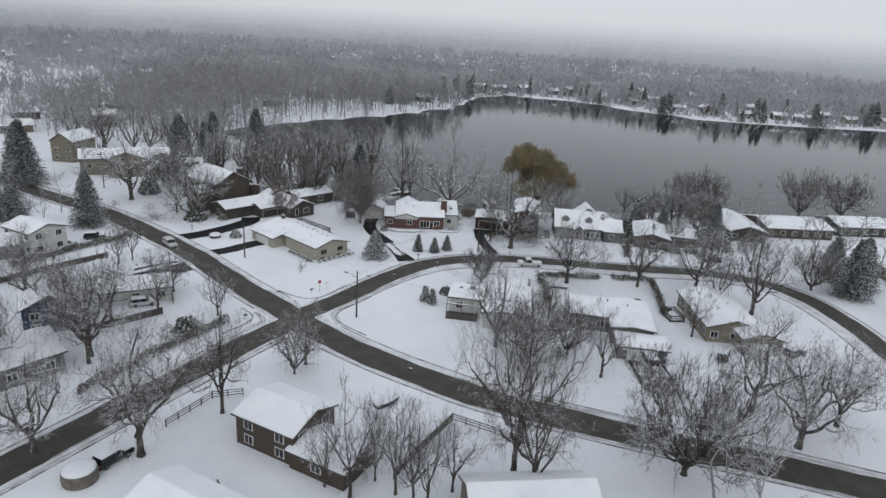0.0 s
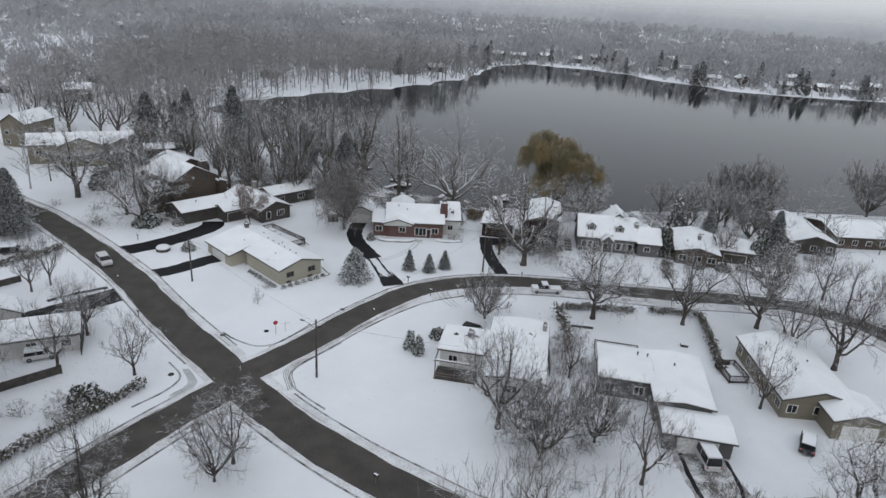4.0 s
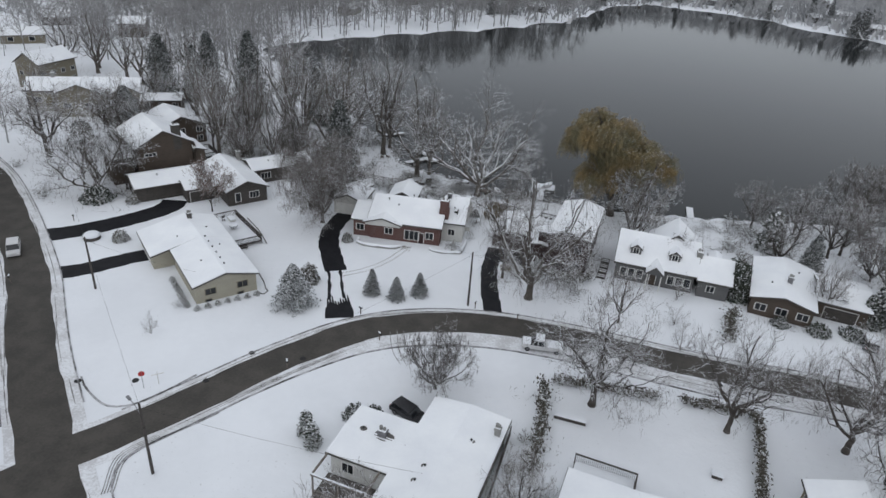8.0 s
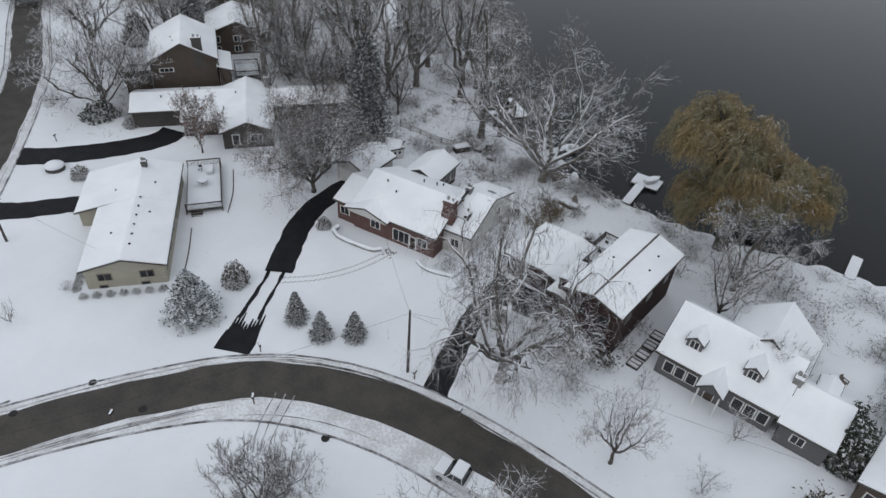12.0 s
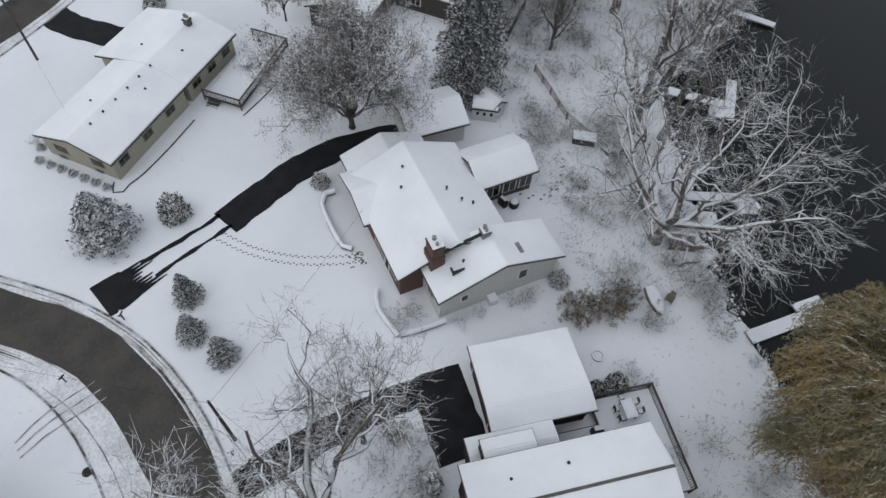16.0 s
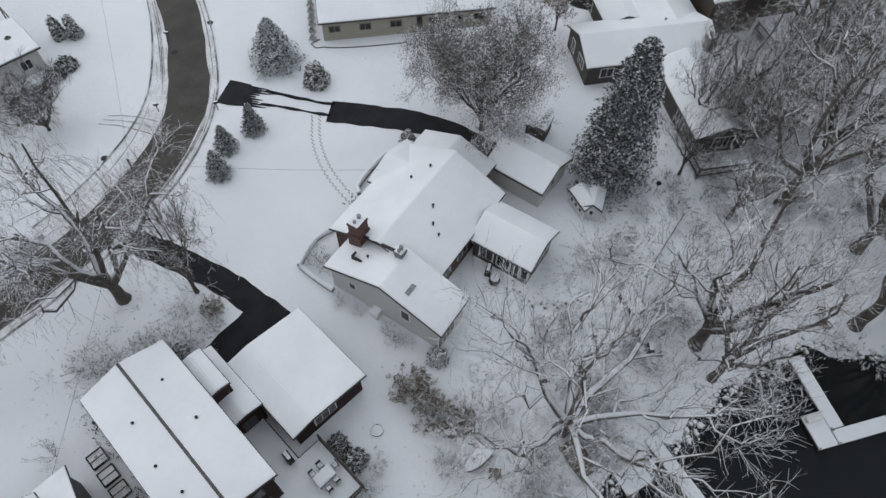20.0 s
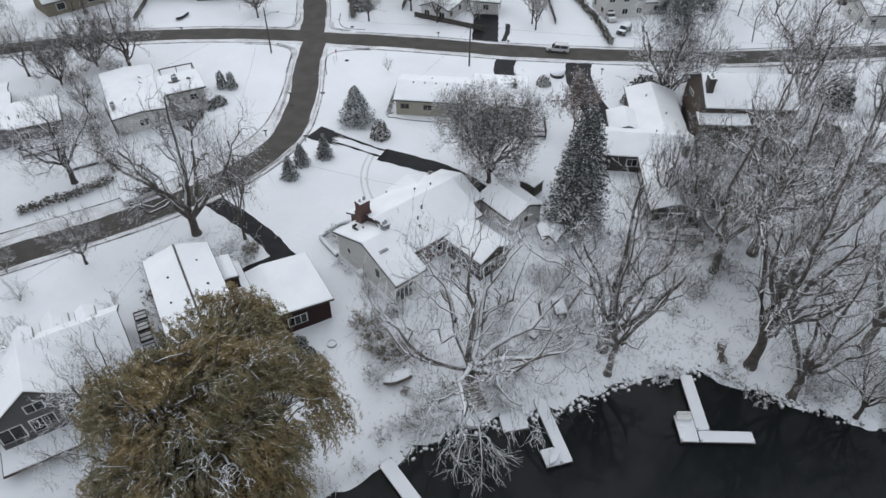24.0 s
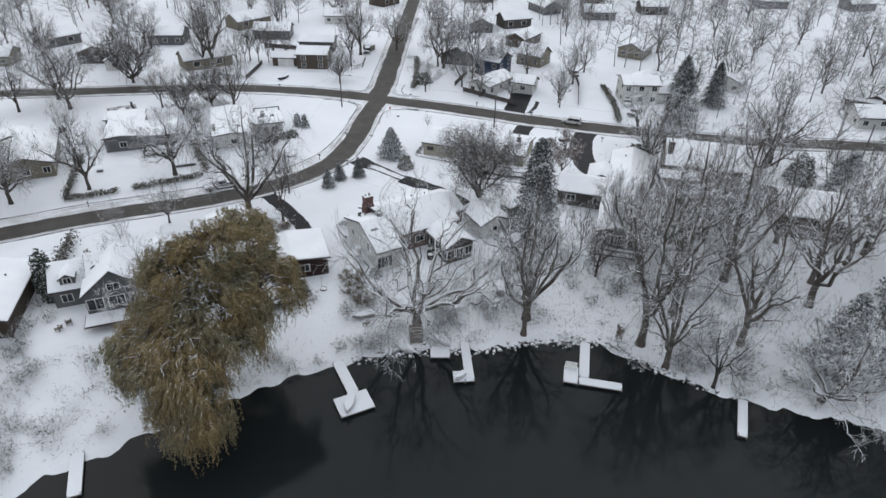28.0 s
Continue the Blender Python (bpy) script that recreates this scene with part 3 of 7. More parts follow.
class House:
    def __init__(self, x, y, turn, wall, label, roof=None, name="house", z=0.0, group="houses by the lake"):
        self.ob = thing(name, x, y, z, turn, label, "house", group)
        self.wall_mat, self.roof_mat, self.frame_mat = wall, roof or FASCIA, TRIM

    def block(self, x0, y0, x1, y1, eave=3.0, ridge=4.8, axis="y", peak=None, over=WALL_IN, mat=None, snow=0.14, trim=None, low=-1.2, eave0=None):
        """Walls and a gable roof over the plan rectangle of the eaves. peak: where the ridge lies across, if not in the middle."""
        if axis == "x":
            to = lambda a, b, z: (b, a, z)  # noqa: E731
            a0, a1, b0, b1 = y0, y1, x0, x1
        else:
            to = lambda a, b, z: (a, b, z)  # noqa: E731
            a0, a1, b0, b1 = x0, x1, y0, y1
        am = (a0 + a1) / 2 if peak is None else peak
        e0 = eave if eave0 is None else eave0
        s0, s1 = (ridge - e0) / (am - a0), (ridge - eave) / (a1 - am)
        w0, w1 = a0 + over, a1 - over
        t = 0.2
        poly = [to(w0, b0 + over, low), to(w1, b0 + over, low), to(w1, b0 + over, eave + s1 * over - t), to(am, b0 + over, ridge - t), to(w0, b0 + over, e0 + s0 * over - t)]
        walls = Mesh().extrude(poly, Vector(to(0, b1 - b0 - 2 * over, 0)))
        wall = part("wall", walls, mat or self.wall_mat, self.ob)
        roof, cover = Mesh(), Mesh()
        for a, z in ((a0, e0), (a1, eave)):
            slab(roof, to(a, b0, z), to(am, b0, ridge), to(am, b1, ridge), to(a, b1, z), t)
            i = 0.06 if a == a0 else -0.06
            self._snow(cover, [Vector(to(a + i, b0 + 0.06, z + 0.01)), Vector(to(am, b0 + 0.06, ridge + 0.01)), Vector(to(am, b1 - 0.06, ridge + 0.01)), Vector(to(a + i, b1 - 0.06, z + 0.01))], snow)
        top = part("roof", roof, trim or self.roof_mat, self.ob)
        part("snow_cover", cover, SNOW_ROOF, top, "smooth layer of fresh snow")
        self.last = (x0, y0, x1, y1, over, eave, ridge, axis, am, wall, top)
        return self

    def _snow(self, m, q, thick):
        """A snow layer with a rounded rim."""
        o, mid = Vector((0, 0, thick)), sum(q, Vector()) / 4
        inner = [p + (mid - p).normalized() * 0.25 + o for p in q]
        half = [p + o * 0.75 for p in q]
        nor = (q[1] - q[0]).cross(q[2] - q[0])
        f = [(0, 1, 5, 4), (1, 2, 6, 5), (2, 3, 7, 6), (3, 0, 4, 7), (4, 5, 9, 8), (5, 6, 10, 9), (6, 7, 11, 10), (7, 4, 8, 11), (8, 9, 10, 11)]
        if nor.z < 0:
            f = [tuple(reversed(k)) for k in f]
        m.add(q + half + inner, f)

    def face(self, side, at, z):
        """The pose of a spot on a wall of the last block: its x runs along the wall, its -y points out."""
        x0, y0, x1, y1, o, *_ = self.last
        return {"s": pose(x0 + at, y0 + o, z), "n": pose(x1 - at, y1 - o, z, 0, 0, 180), "w": pose(x0 + o, y1 - at, z, 0, 0, -90), "e": pose(x1 - o, y0 + at, z, 0, 0, 90)}[side]

    def window(self, side, at, z=1.0, w=1.2, h=1.1, panes=2, frame=None):
        m = self.face(side, at, z)
        win = part("window", Mesh().box(-w / 2 - 0.09, -0.05, -0.09, w / 2 + 0.09, 0.05, h + 0.09, m), frame or self.frame_mat, self.ob)
        for k in range(panes):
            x = -w / 2 + w * k / panes
            part("pane", Mesh().box(x + 0.04, -0.06, 0, x + w / panes - 0.04, 0.0, h, m), GLASS, win)
        return self

    def door(self, side, at, w=0.95, h=2.05, mat=None, z=0.0, garage=False):
        m = self.face(side, at, z)
        f = Mesh().box(-w / 2 - 0.1, -0.06, 0, -w / 2, 0.04, h + 0.1, m).box(w / 2, -0.06, 0, w / 2 + 0.1, 0.04, h + 0.1, m).box(-w / 2, -0.06, h, w / 2, 0.04, h + 0.1, m)
        d = part("garage_door" if garage else "door", f, TRIM, self.ob)
        n = 4 if garage else 1
        for k in range(n):
            part("door_panel", Mesh().box(-w / 2, -0.035, h * k / n + 0.01, w / 2, 0.03, h * (k + 1) / n - 0.01, m), mat or TRIM, d)
        return self

    def vents(self, spots):
        """Small pipes and caps that stand out of the roof snow."""
        for x, y, z in spots:
            part("vent_pipe", Mesh().lathe([(0.08, -0.5), (0.08, 0.16), (0.13, 0.16), (0.13, 0.26), (0.04, 0.3)], 8, (x, y, z)), BLACK, self.ob, smooth=False)
        return self

    def chimney(self, x, y, z0, z1, w=1.2, d=0.9, mat=None):
        c = part("chimney", Mesh().box(x - w / 2, y - d / 2, z0, x + w / 2, y + d / 2, z1).box(x - w / 2 - 0.07, y - d / 2 - 0.07, z1 - 0.3, x + w / 2 + 0.07, y + d / 2 + 0.07, z1 - 0.12), mat or RED_BRICK, self.ob)
        part("flue", Mesh().lathe([(0.2, 0), (0.2, 0.45), (0.15, 0.45)], 8, (x - w / 5, y, z1)), CONCRETE, c)
        part("flue", Mesh().lathe([(0.16, 0), (0.16, 0.35), (0.12, 0.35)], 8, (x + w / 4, y, z1)), CONCRETE, c)
        part("snow_cap", Mesh().box(x - w / 2, y - d / 2, z1 + 0.004, x + w / 2, y + d / 2, z1 + 0.08), SNOW_ROOF, c)
        return self


def deck(name, x, y, turn, w, d, z, label, rails="nesw", mat=None, steps=None):
    """A raised deck with snow on its boards, posts, rails and balusters."""
    ob = thing(name, x, y, 0, turn, label, "deck")
    part("floor", Mesh().box(0, 0, z - 0.2, w, d, z), mat or WOOD, ob)
    part("snow_cover", Mesh().box(0.1, 0.1, z + 0.004, w - 0.1, d - 0.1, z + 0.1), SNOW, ob)
    ends = {"s": ((0, 0), (w, 0)), "e": ((w, 0), (w, d)), "n": ((w, d), (0, d)), "w": ((0, d), (0, 0))}
    done = set()
    for s in rails:
        (xa, ya), (xb, yb) = ends[s]
        for p in ((xa, ya), (xb, yb)):
            if p not in done:
                part("post", Mesh().box(p[0] - 0.06, p[1] - 0.06, -1.6, p[0] + 0.06, p[1] + 0.06, z + 1.05), mat or WOOD, ob)
                done.add(p)
        part("handrail", Mesh().box(min(xa, xb) - 0.08, min(ya, yb) - 0.08, z + 0.92, max(xa, xb) + 0.08, max(ya, yb) + 0.08, z + 1.03), mat or WOOD, ob)
        n = int(math.hypot(xb - xa, yb - ya) / 0.2)
        b = Mesh()
        for i in range(1, n):
            px, py = xa + (xb - xa) * i / n, ya + (yb - ya) * i / n
            b.box(px - 0.025, py - 0.025, z, px + 0.025, py + 0.025, z + 0.95)
        part("railing", b, mat or WOOD, ob)
    for i in range(steps[4] if steps else 0):
        sx, sy, dx, dy, n = steps
        k = i + 1
        part("step", Mesh().box(sx + dx * 0.3 * i, sy + dy * 0.3 * i - (0.75 if dx else 0), z - 0.2 * k - 0.08, sx + dx * 0.3 * k + (0 if dx else 1.5), sy + dy * 0.3 * k + (0.75 if dx else 0), z - 0.2 * k), mat or WOOD, ob)
    return ob


# Cream ranch house at the corner.
h = House(-26.3, 136.1, 46.6, CREAM, "cream brick ranch house with a snow-covered gable roof and attached garage")
h.frame_mat = TAN_SIDING
h.block(0, 0, 9.9, 13.2, 3.0, 4.3)
for at in (2.6, 7.3):
    h.window("s", at, 1.2, 1.5, 0.9)
    h.window("s", at - 0.4, 0.0, 0.9, 0.4, 1)
for at in (2, 6, 10):
    h.window("e", at, 1.3, 1.4, 0.8)
h.block(-3, 13.1, 9.9, 23.2, 3.0, 4.3, peak=4.95, eave0=2.45)
h.door("w", 5, 4.9, 2.0, garage=True)
for at in (2, 5, 8):
    h.window("e", at, 1.3, 1.4, 0.8)
h.vents([(5.6, y, 4.2) for y in (3, 5, 7, 9, 11, 13)] + [(7, 10, 3.8), (3, 6, 3.8), (6.9, 17, 3.8), (2, 16, 3.6)])
h.chimney(5.2, 20.8, 4.0, 5.3, 0.7, 0.7, SHINGLE)
deck("deck", -29.6, 153.7, 50, 4.8, 11.8, 0.6, "raised wooden deck with dark rails, under snow", "sen", DARK_WOOD, (0.6, 0, 0, -1, 3))

# Red brick ranch house with the big chimney.
h = House(-13.3, 165.3, 4.1, RED_BRICK, "red brick ranch house with a snow-covered roof and a massive chimney")
h.block(3, 0, 16.7, 12.4, 3.5, 6.2, "x")
h.window("s", 4, 1.2, 1.4, 1.1).window("s", 8.2, 0.6, 2.6, 1.7, 3).window("s", 11.4, 1.1, 1.4, 1.2).door("s", 9.9, mat=MAROON)
h.window("n", 3, 1.2, 1.6, 1.1).window("n", 6, 1.2, 1.6, 1.1)
h.block(0, 0.3, 4, 9.5, 3.3, 5.0, "x")
h.window("s", 1.7, 1.2, 1.4, 1.1)
h.block(2.4, -0.6, 9.6, 3.4, 3.4, 4.5, "y", mat=LIGHT_SIDING, low=2.8)
h.block(15.6, 2.4, 20.5, 15.9, 3.7, 6.1, "x", mat=LIGHT_SIDING)
h.window("e", 9.2, 2.0, 0.9, 1.3, 1).window("e", 3, 1.8, 0.7, 0.8, 1).window("n", 1.5, 0.6, 2.6, 2.0, 4).window("s", 2.4, 1.3, 1.2, 1.1)
h.block(3.9, 12, 9.8, 19.2, 3.1, 4.5, "y", mat=DARK_SIDING)
for at in (1.2, 2.9, 4.6):
    h.window("n", at, 0.8, 1.3, 1.5)
for at in (2, 4, 6):
    h.window("e", at, 0.8, 1.5, 1.5)
h.chimney(16.4, 3.8, 2.5, 7.5, 1.5, 1.15)
part("chimney_shoulder", Mesh().box(15.55, 3.1, 2.5, 17.25, 4.5, 5.9), RED_BRICK, h.ob)
part("roof_flashing", Mesh().extrude([(16.45, 4.55, 5.6), (16.75, 4.55, 5.6), (16.75, 8.4, 6.32), (16.45, 8.4, 6.32)], (0, 0, 0.16)), BLACK, h.ob, "dark bare flashing between two roofs")
part("skylight", Mesh().box(18.2, 10.6, 5.2, 19.4, 11.6, 5.52), METAL, h.ob)
part("roof_bracket", Mesh().box(18.6, 4.6, 4.6, 18.75, 5.8, 5.2).box(18.1, 4.6, 4.9, 18.75, 4.75, 5.2), BLACK, h.ob)
h.chimney(16.6, 8.8, 5.5, 6.9, 0.8, 0.8, METAL)
h.vents([(10, 8, 5.8), (11.5, 9, 5.3), (12, 10, 4.8), (6, 5, 5.9), (8, 4, 5.4), (18, 6, 5.2)])
h = House(-20.1, 173.3, 1, LIGHT_SIDING, "pale detached garage with a snowy gable roof", name="garage")
h.block(0, 0, 6.5, 7.4, 2.9, 4.3, "y")
h.door("s", 3.2, 4.4, 2.1, garage=True).window("n", 3.2, 1.3, 0.8, 0.8, 1)
h = House(-18.5, 183.6, 20, WHITE_PAINT, "small white garden shed with snow on its roof", name="garden_shed")
h.block(0, 0, 3, 2.2, 2.0, 2.7, "x", over=0.15)
h.window("s", 0.8, 1.0, 0.5, 0.5, 1).window("s", 2.2, 1.0, 0.5, 0.5, 1).window("e", 1.1, 1.0, 0.5, 0.6, 1)
h = House(-16.9, 182.3, 62, WHITE_PAINT, "white playhouse shed with dark windows and snowy roof", name="garden_shed")
h.block(0, 0, 3.2, 2.4, 1.9, 2.5, "x", over=0.15)
h.window("s", 0.8, 0.9, 0.45, 0.5, 1).window("s", 1.6, 0.9, 0.45, 0.5, 1).window("s", 2.4, 0.9, 0.45, 0.5, 1)
h = House(-24.6, 172.8, 12, DARK_SIDING, "small grey-green tool shed beside the garage", name="garden_shed")
h.block(0, 0, 2.6, 2.6, 1.9, 2.1, "x", over=0.1)
h.door("s", 1.3, 0.9, 1.7, DARK_WOOD)

# Maroon house with the wide garage.
h = House(21.4, 165.1, -7.5, MAROON, "dark maroon two-storey house with low snowy roof, bare ridge")
h.frame_mat = FASCIA
h.block(0, 0, 7.6, 15.6, 6.5, 7.6, "y")
for at in (2.2, 5.4):
    h.window("s", at, 3.9, 1.3, 1.2).window("s", at, 0.9, 1.5, 1.3)
    h.window("n", at, 3.9, 1.4, 1.4).window("n", at, 0.8, 1.6, 1.7)
for at in (3, 8, 12.5):
    h.window("e", at, 3.9, 1.2, 1.1)
part("ridge_vent", Mesh().box(3.68, 0.1, 7.5, 3.92, 15.5, 7.77), SHINGLE, h.ob, "bare dark ridge strip")
h.vents([(5.5, 5, 7.1), (6, 9, 6.95), (2, 3.5, 7.0), (5.6, 12, 7.1), (1.8, 8, 7.05)])
h.block(-1.75, 2.2, 0.5, 6.6, 5.5, 5.65, "y", over=0.12)
h.block(-2.7, 1.4, 0.6, 9, 3.4, 3.7, "y", over=0.2)
h.window("n", 1.6, 0.7, 1.2, 1.5)
h = House(11.4, 170.2, -7.5, MAROON, "wide maroon garage wing with a flat snowy roof", name="garage")
h.block(0, 0, 8.0, 9.4, 3.2, 3.65, "y", peak=5.8)
h.door("s", 3.9, 5, 2.2, MAROON, garage=True).window("n", 3.5, 1.0, 2.2, 1.2, 3)
deck("deck", 18.8, 179.2, -7.5, 9.2, 5.8, 0.5, "wooden deck with dark rails under snow", "wn", DARK_WOOD)
deck("deck", 20.3, 173.6, -7.5, 2.6, 5.9, 0.45, "sheltered deck strip between house and garage", "", DARK_WOOD)

# Grey house with two dormers.
h = House(33, 165.5, -5.2, GREY_SIDING, "grey Cape Cod house with dormers under deep snow")
h.block(0, 0, 13.4, 10.6, 3.2, 7.0, "x")
for at in (1.8, 3.1, 4.4, 9.4, 10.7, 12.0):
    h.window("s", at, 0.9, 1.0, 1.4, 1)
h.door("s", 6.6, mat=BROWN_SIDING)
for at in (4, 10):
    h.window("n", at, 0.9, 1.6, 1.3)
h.window("w", 5.3, 4.2, 1.2, 1.2)
for x in (3.2, 9.4):
    h.block(x - 1.05, 1.5, x + 1.05, 5.2, 5.5, 6.3, "y", over=0.2, low=4.2, snow=0.12)
    h.window("s", 1.05, 4.65, 0.9, 0.95)
for x in (12.0, 16.0):
    h.block(x - 1.2, 3.9, x + 1.2, 7.4, 5.3 if x < 14 else 4.6, 6.1 if x < 14 else 5.3, "y", over=0.2, low=3.4, snow=0.12)
    h.window("n", 1.2, 4.4 if x < 14 else 3.8, 1.0, 0.8)
h.block(5.2, -1.7, 8.2, 2.5, 3.1, 4.4, "y", over=0.25, low=2.9)
for x in (5.6, 7.8):
    part("porch_post", Mesh().box(x - 0.09, -1.4, 0, x + 0.09, -1.22, 3.2), TRIM, h.ob)
h.block(4.9, 5, 14, 12.6, 4.2, 7.8, "y")
for at in (1.7, 4.5, 7.3):
    h.window("n", at, 1.7, 2.1, 1.7)
h.window("n", 4.5, 4.5, 1.6, 1.0)
h.window("e", 3, 0.9, 1.5, 1.3).window("e", 6, 0.9, 1.5, 1.3)
h.chimney(13.2, 3.6, 3, 6.3, 0.9, 1.2, CONCRETE)
h.block(13.2, -0.5, 18.8, 8.0, 3.0, 5.6, "x")
h.window("n", 2.2, 0.9, 1.4, 1.2).window("s", 2.4, 1.2, 1.2, 1.0)
deck("deck", 39.0, 177.6, -5.2, 9, 3.1, 1.3, "low wooden terrace deck under deep snow", "", BROWN_SIDING)

# Low house next along the shore.
h = House(53.7, 161.3, -12.5, BROWN_SIDING, "brown ranch house with a low snowy roof")
h.block(0, 0, 9.8, 15.5, 3.0, 4.2, "y")
for at in (2, 5, 8):
    h.window("s", at, 1.0, 1.6, 1.1)
h.window("n", 3, 0.8, 2, 1.5, 3).window("n", 7, 0.8, 2, 1.5, 3)
h.block(9.5, 4.6, 17.6, 15, 2.9, 4.1, "x")
h.door("s", 4, 4.6, 2.1, DARK_SIDING, garage=True).window("n", 4, 0.8, 2, 1.4, 3)
h.chimney(5.5, 6, 3.5, 5.2, 0.7, 0.7, METAL)
h.vents([(3, 5, 3.9), (7, 11, 3.8)])

# Houses behind the corner house, along the upper road.
h = House(-55.6, 163.8, 47.4, DARK_SIDING, "dark green ranch house with broad joined snowy roofs and lakeside wing")
h.block(0, 0, 18.8, 8.7, 2.9, 4.3, "x")
h.window("n", 4, 1.0, 1.6, 1.2).window("n", 9, 1.0, 1.6, 1.2).window("w", 4.3, 1.0, 1.4, 1.1)
h.block(8.2, -4, 15, 2, 2.7, 3.7, "x")
h.door("s", 3.3, 4.6, 2.1, DARK_SIDING, garage=True)
h.block(14.4, -9, 23, 8.4, 3.0, 4.7, "y")
h.window("s", 2.4, 0.7, 1.0, 1.7, 1).window("s", 5.6, 1.1, 1.8, 1.2, 3)
for at in (3, 8, 13):
    h.window("e", at, 1.1, 1.6, 1.2)
h.chimney(22.2, 6.6, 3.2, 5.3, 0.9, 0.9, CONCRETE)
h.block(22.6, -0.4, 36.2, 7.2, 3.0, 4.3, "x")
h.window("e", 4, 0.8, 2.4, 1.6, 4).window("s", 3, 1.0, 2, 1.2, 3).window("s", 9, 1.0, 2, 1.2, 3).window("n", 5, 1.0, 2, 1.2, 3)
h.vents([(5, 3, 4.1), (11, 5.4, 4.1), (17, 3, 4.2), (27, 2, 3.9)])
deck("porch", -30.4, 190.4, 47.4, 2.6, 7.4, 0.5, "dark wooden porch with rails", "es", DARK_WOOD)
h = House(-60.8, 172.2, 51, BROWN_SIDING, "tall dark brown gabled house with a broad brick chimney and lean-to")
h.block(0, 0, 11.8, 14.8, 7.3, 10.4)
h.window("s", 3.0, 5.4, 2.2, 0.6, 3)
for at in (8.5, 12):
    h.window("e", at, 1.6, 1.5, 1.2).window("e", at, 4.6, 1.5, 1.2)
h.chimney(8.6, 0.9, 6, 11.1, 1.6, 1.0, DARK_SIDING)
h.vents([(4.6, 3.0, 9.7), (4.2, 5.2, 9.5)])
h.block(-4.6, 1.4, 0.4, 8.6, 5.4, 6.8, "x")
part("skylight", Mesh().box(-3.4, 2.2, 5.85, -1.6, 3.2, 6.2), METAL, h.ob)
h.block(11.2, -1.2, 14, 7, 5.6, 6.4, "y", peak=11.4)
deck("deck", -56.8, 187.4, 51, 4.4, 5.6, 1.0, "raised wooden deck with rails beside the brown house", "sen", DARK_WOOD)



def plain_house(x, y, turn, w, d, mat, label, eave=3.0, ridge=4.8, axis="x", wing=None, garage="", group="houses along the streets"):
    """A street house with windows on all sides, and a wing if it has one: (x0, y0, x1, y1, eave, ridge, axis)."""
    h = House(x, y, turn, mat, label, group=group)
    h.block(0, 0, w, d, eave, ridge, axis)
    floors = (1.0, 3.8) if eave > 5 else ((0.6, 2.7) if eave > 4.25 else (1.0,))
    for z in floors:
        for side, length in (("s", w), ("n", w), ("e", d), ("w", d)):
            n = max(1, int(length / 3.4))
            for k in range(n):
                h.window(side, length * (k + 0.5) / n, z, 1.3, 1.15)
    if wing:
        x0, y0, x1, y1, e, r, ax = wing
        h.block(x0, y0, x1, y1, e, r, ax)
        for side, length in (("s", x1 - x0), ("n", x1 - x0)):
            if side == garage:
                h.door(side, length / 2, min(4.6, length - 1.6), 2.1, garage=True)
            else:
                h.window(side, length / 2, 1.0, 1.4, 1.1)
    return h


# Houses inside the curve.
h = plain_house(3.6, 112.2, -8.5, 9.6, 7.9, LIGHT_SIDING, "low pale-grey house with flat snowy roof and many vents", 3.2, 3.55, "x", (7, -5.6, 16.3, 12.9, 3.25, 3.7, "y"))
for x, y in ((2.2, 4.3), (7.2, 4.0), (10.2, 2.2), (10.0, 0.1), (13.3, 7.5)):
    z = 3.36 + (0.35 * (1 - abs(y - 3.95) / 3.95) if x < 7.1 else 0.45 * (1 - abs(x - 11.65) / 4.65))
    part("bare_patch", Mesh().lathe([(0.42, -0.25), (0.42, 0.012), (0.3, 0.02)], 11, (x, y, z), (1.0, 0.85)), SHINGLE, h.ob, "dark ring of roof melted bare round a vent")
    h.vents([(x, y, z)])
part("bare_patch", Mesh().lathe([(1.1, -0.25), (1.0, 0.012), (0.6, 0.02)], 9, (4.7, 4.2, 3.66), (1.2, 0.7)), SHINGLE, h.ob, "dark patch of roof melted bare round a metal unit")
h.chimney(4.5, 4.2, 3, 4.5, 0.9, 0.7, METAL)
h.chimney(15.5, 9.8, 3, 4.5, 0.6, 0.6, CONCRETE)
pg = thing("pergola", 3.6, 112.2, 0, -8.5, "weathered open porch frame before the grey house", "pergola", "")
part("floor", Mesh().box(0.2, -3.1, 0.0, 6.3, 0.3, 0.18), DARK_WOOD, pg, "dark boards partly clear of snow")
for x in (0.35, 3.2, 6.1):
    part("post", Mesh().box(x - 0.07, -3.05, 0.18, x + 0.07, -2.91, 3.0), WOOD, pg)
for y in (-3.1, 0.15):
    part("beam", Mesh().box(0.15, y, 3.0, 6.35, y + 0.16, 3.22), WOOD, pg)
for x in (0.2, 6.15):
    part("beam", Mesh().box(x, -2.94, 3.0, x + 0.16, 0.15, 3.22), WOOD, pg)
for k in (0.5, 0.95):
    part("rail", Mesh().box(0.42, -3.02, k, 6.0, -2.96, k + 0.09), WOOD, pg)
part("snow_cap", Mesh().box(0.15, -3.12, 3.224, 6.35, -2.94, 3.3), SNOW, pg)
h = plain_house(26.5, 107.7, -9.5, 8, 9.8, GREY_SIDING, "grey bungalow with flat snowy roof and attached garage", 3.2, 3.7, "x", (7.2, -4.4, 15.4, 9.7, 3.3, 3.75, "y"))
h.block(7.8, -10.2, 17, -4, 2.6, 2.95, "x")
h.door("s", 4.6, 4.8, 2.0, garage=True)
h.vents([(6, 7, 3.9), (7.4, 6.8, 3.9), (11, 5, 4.0)])
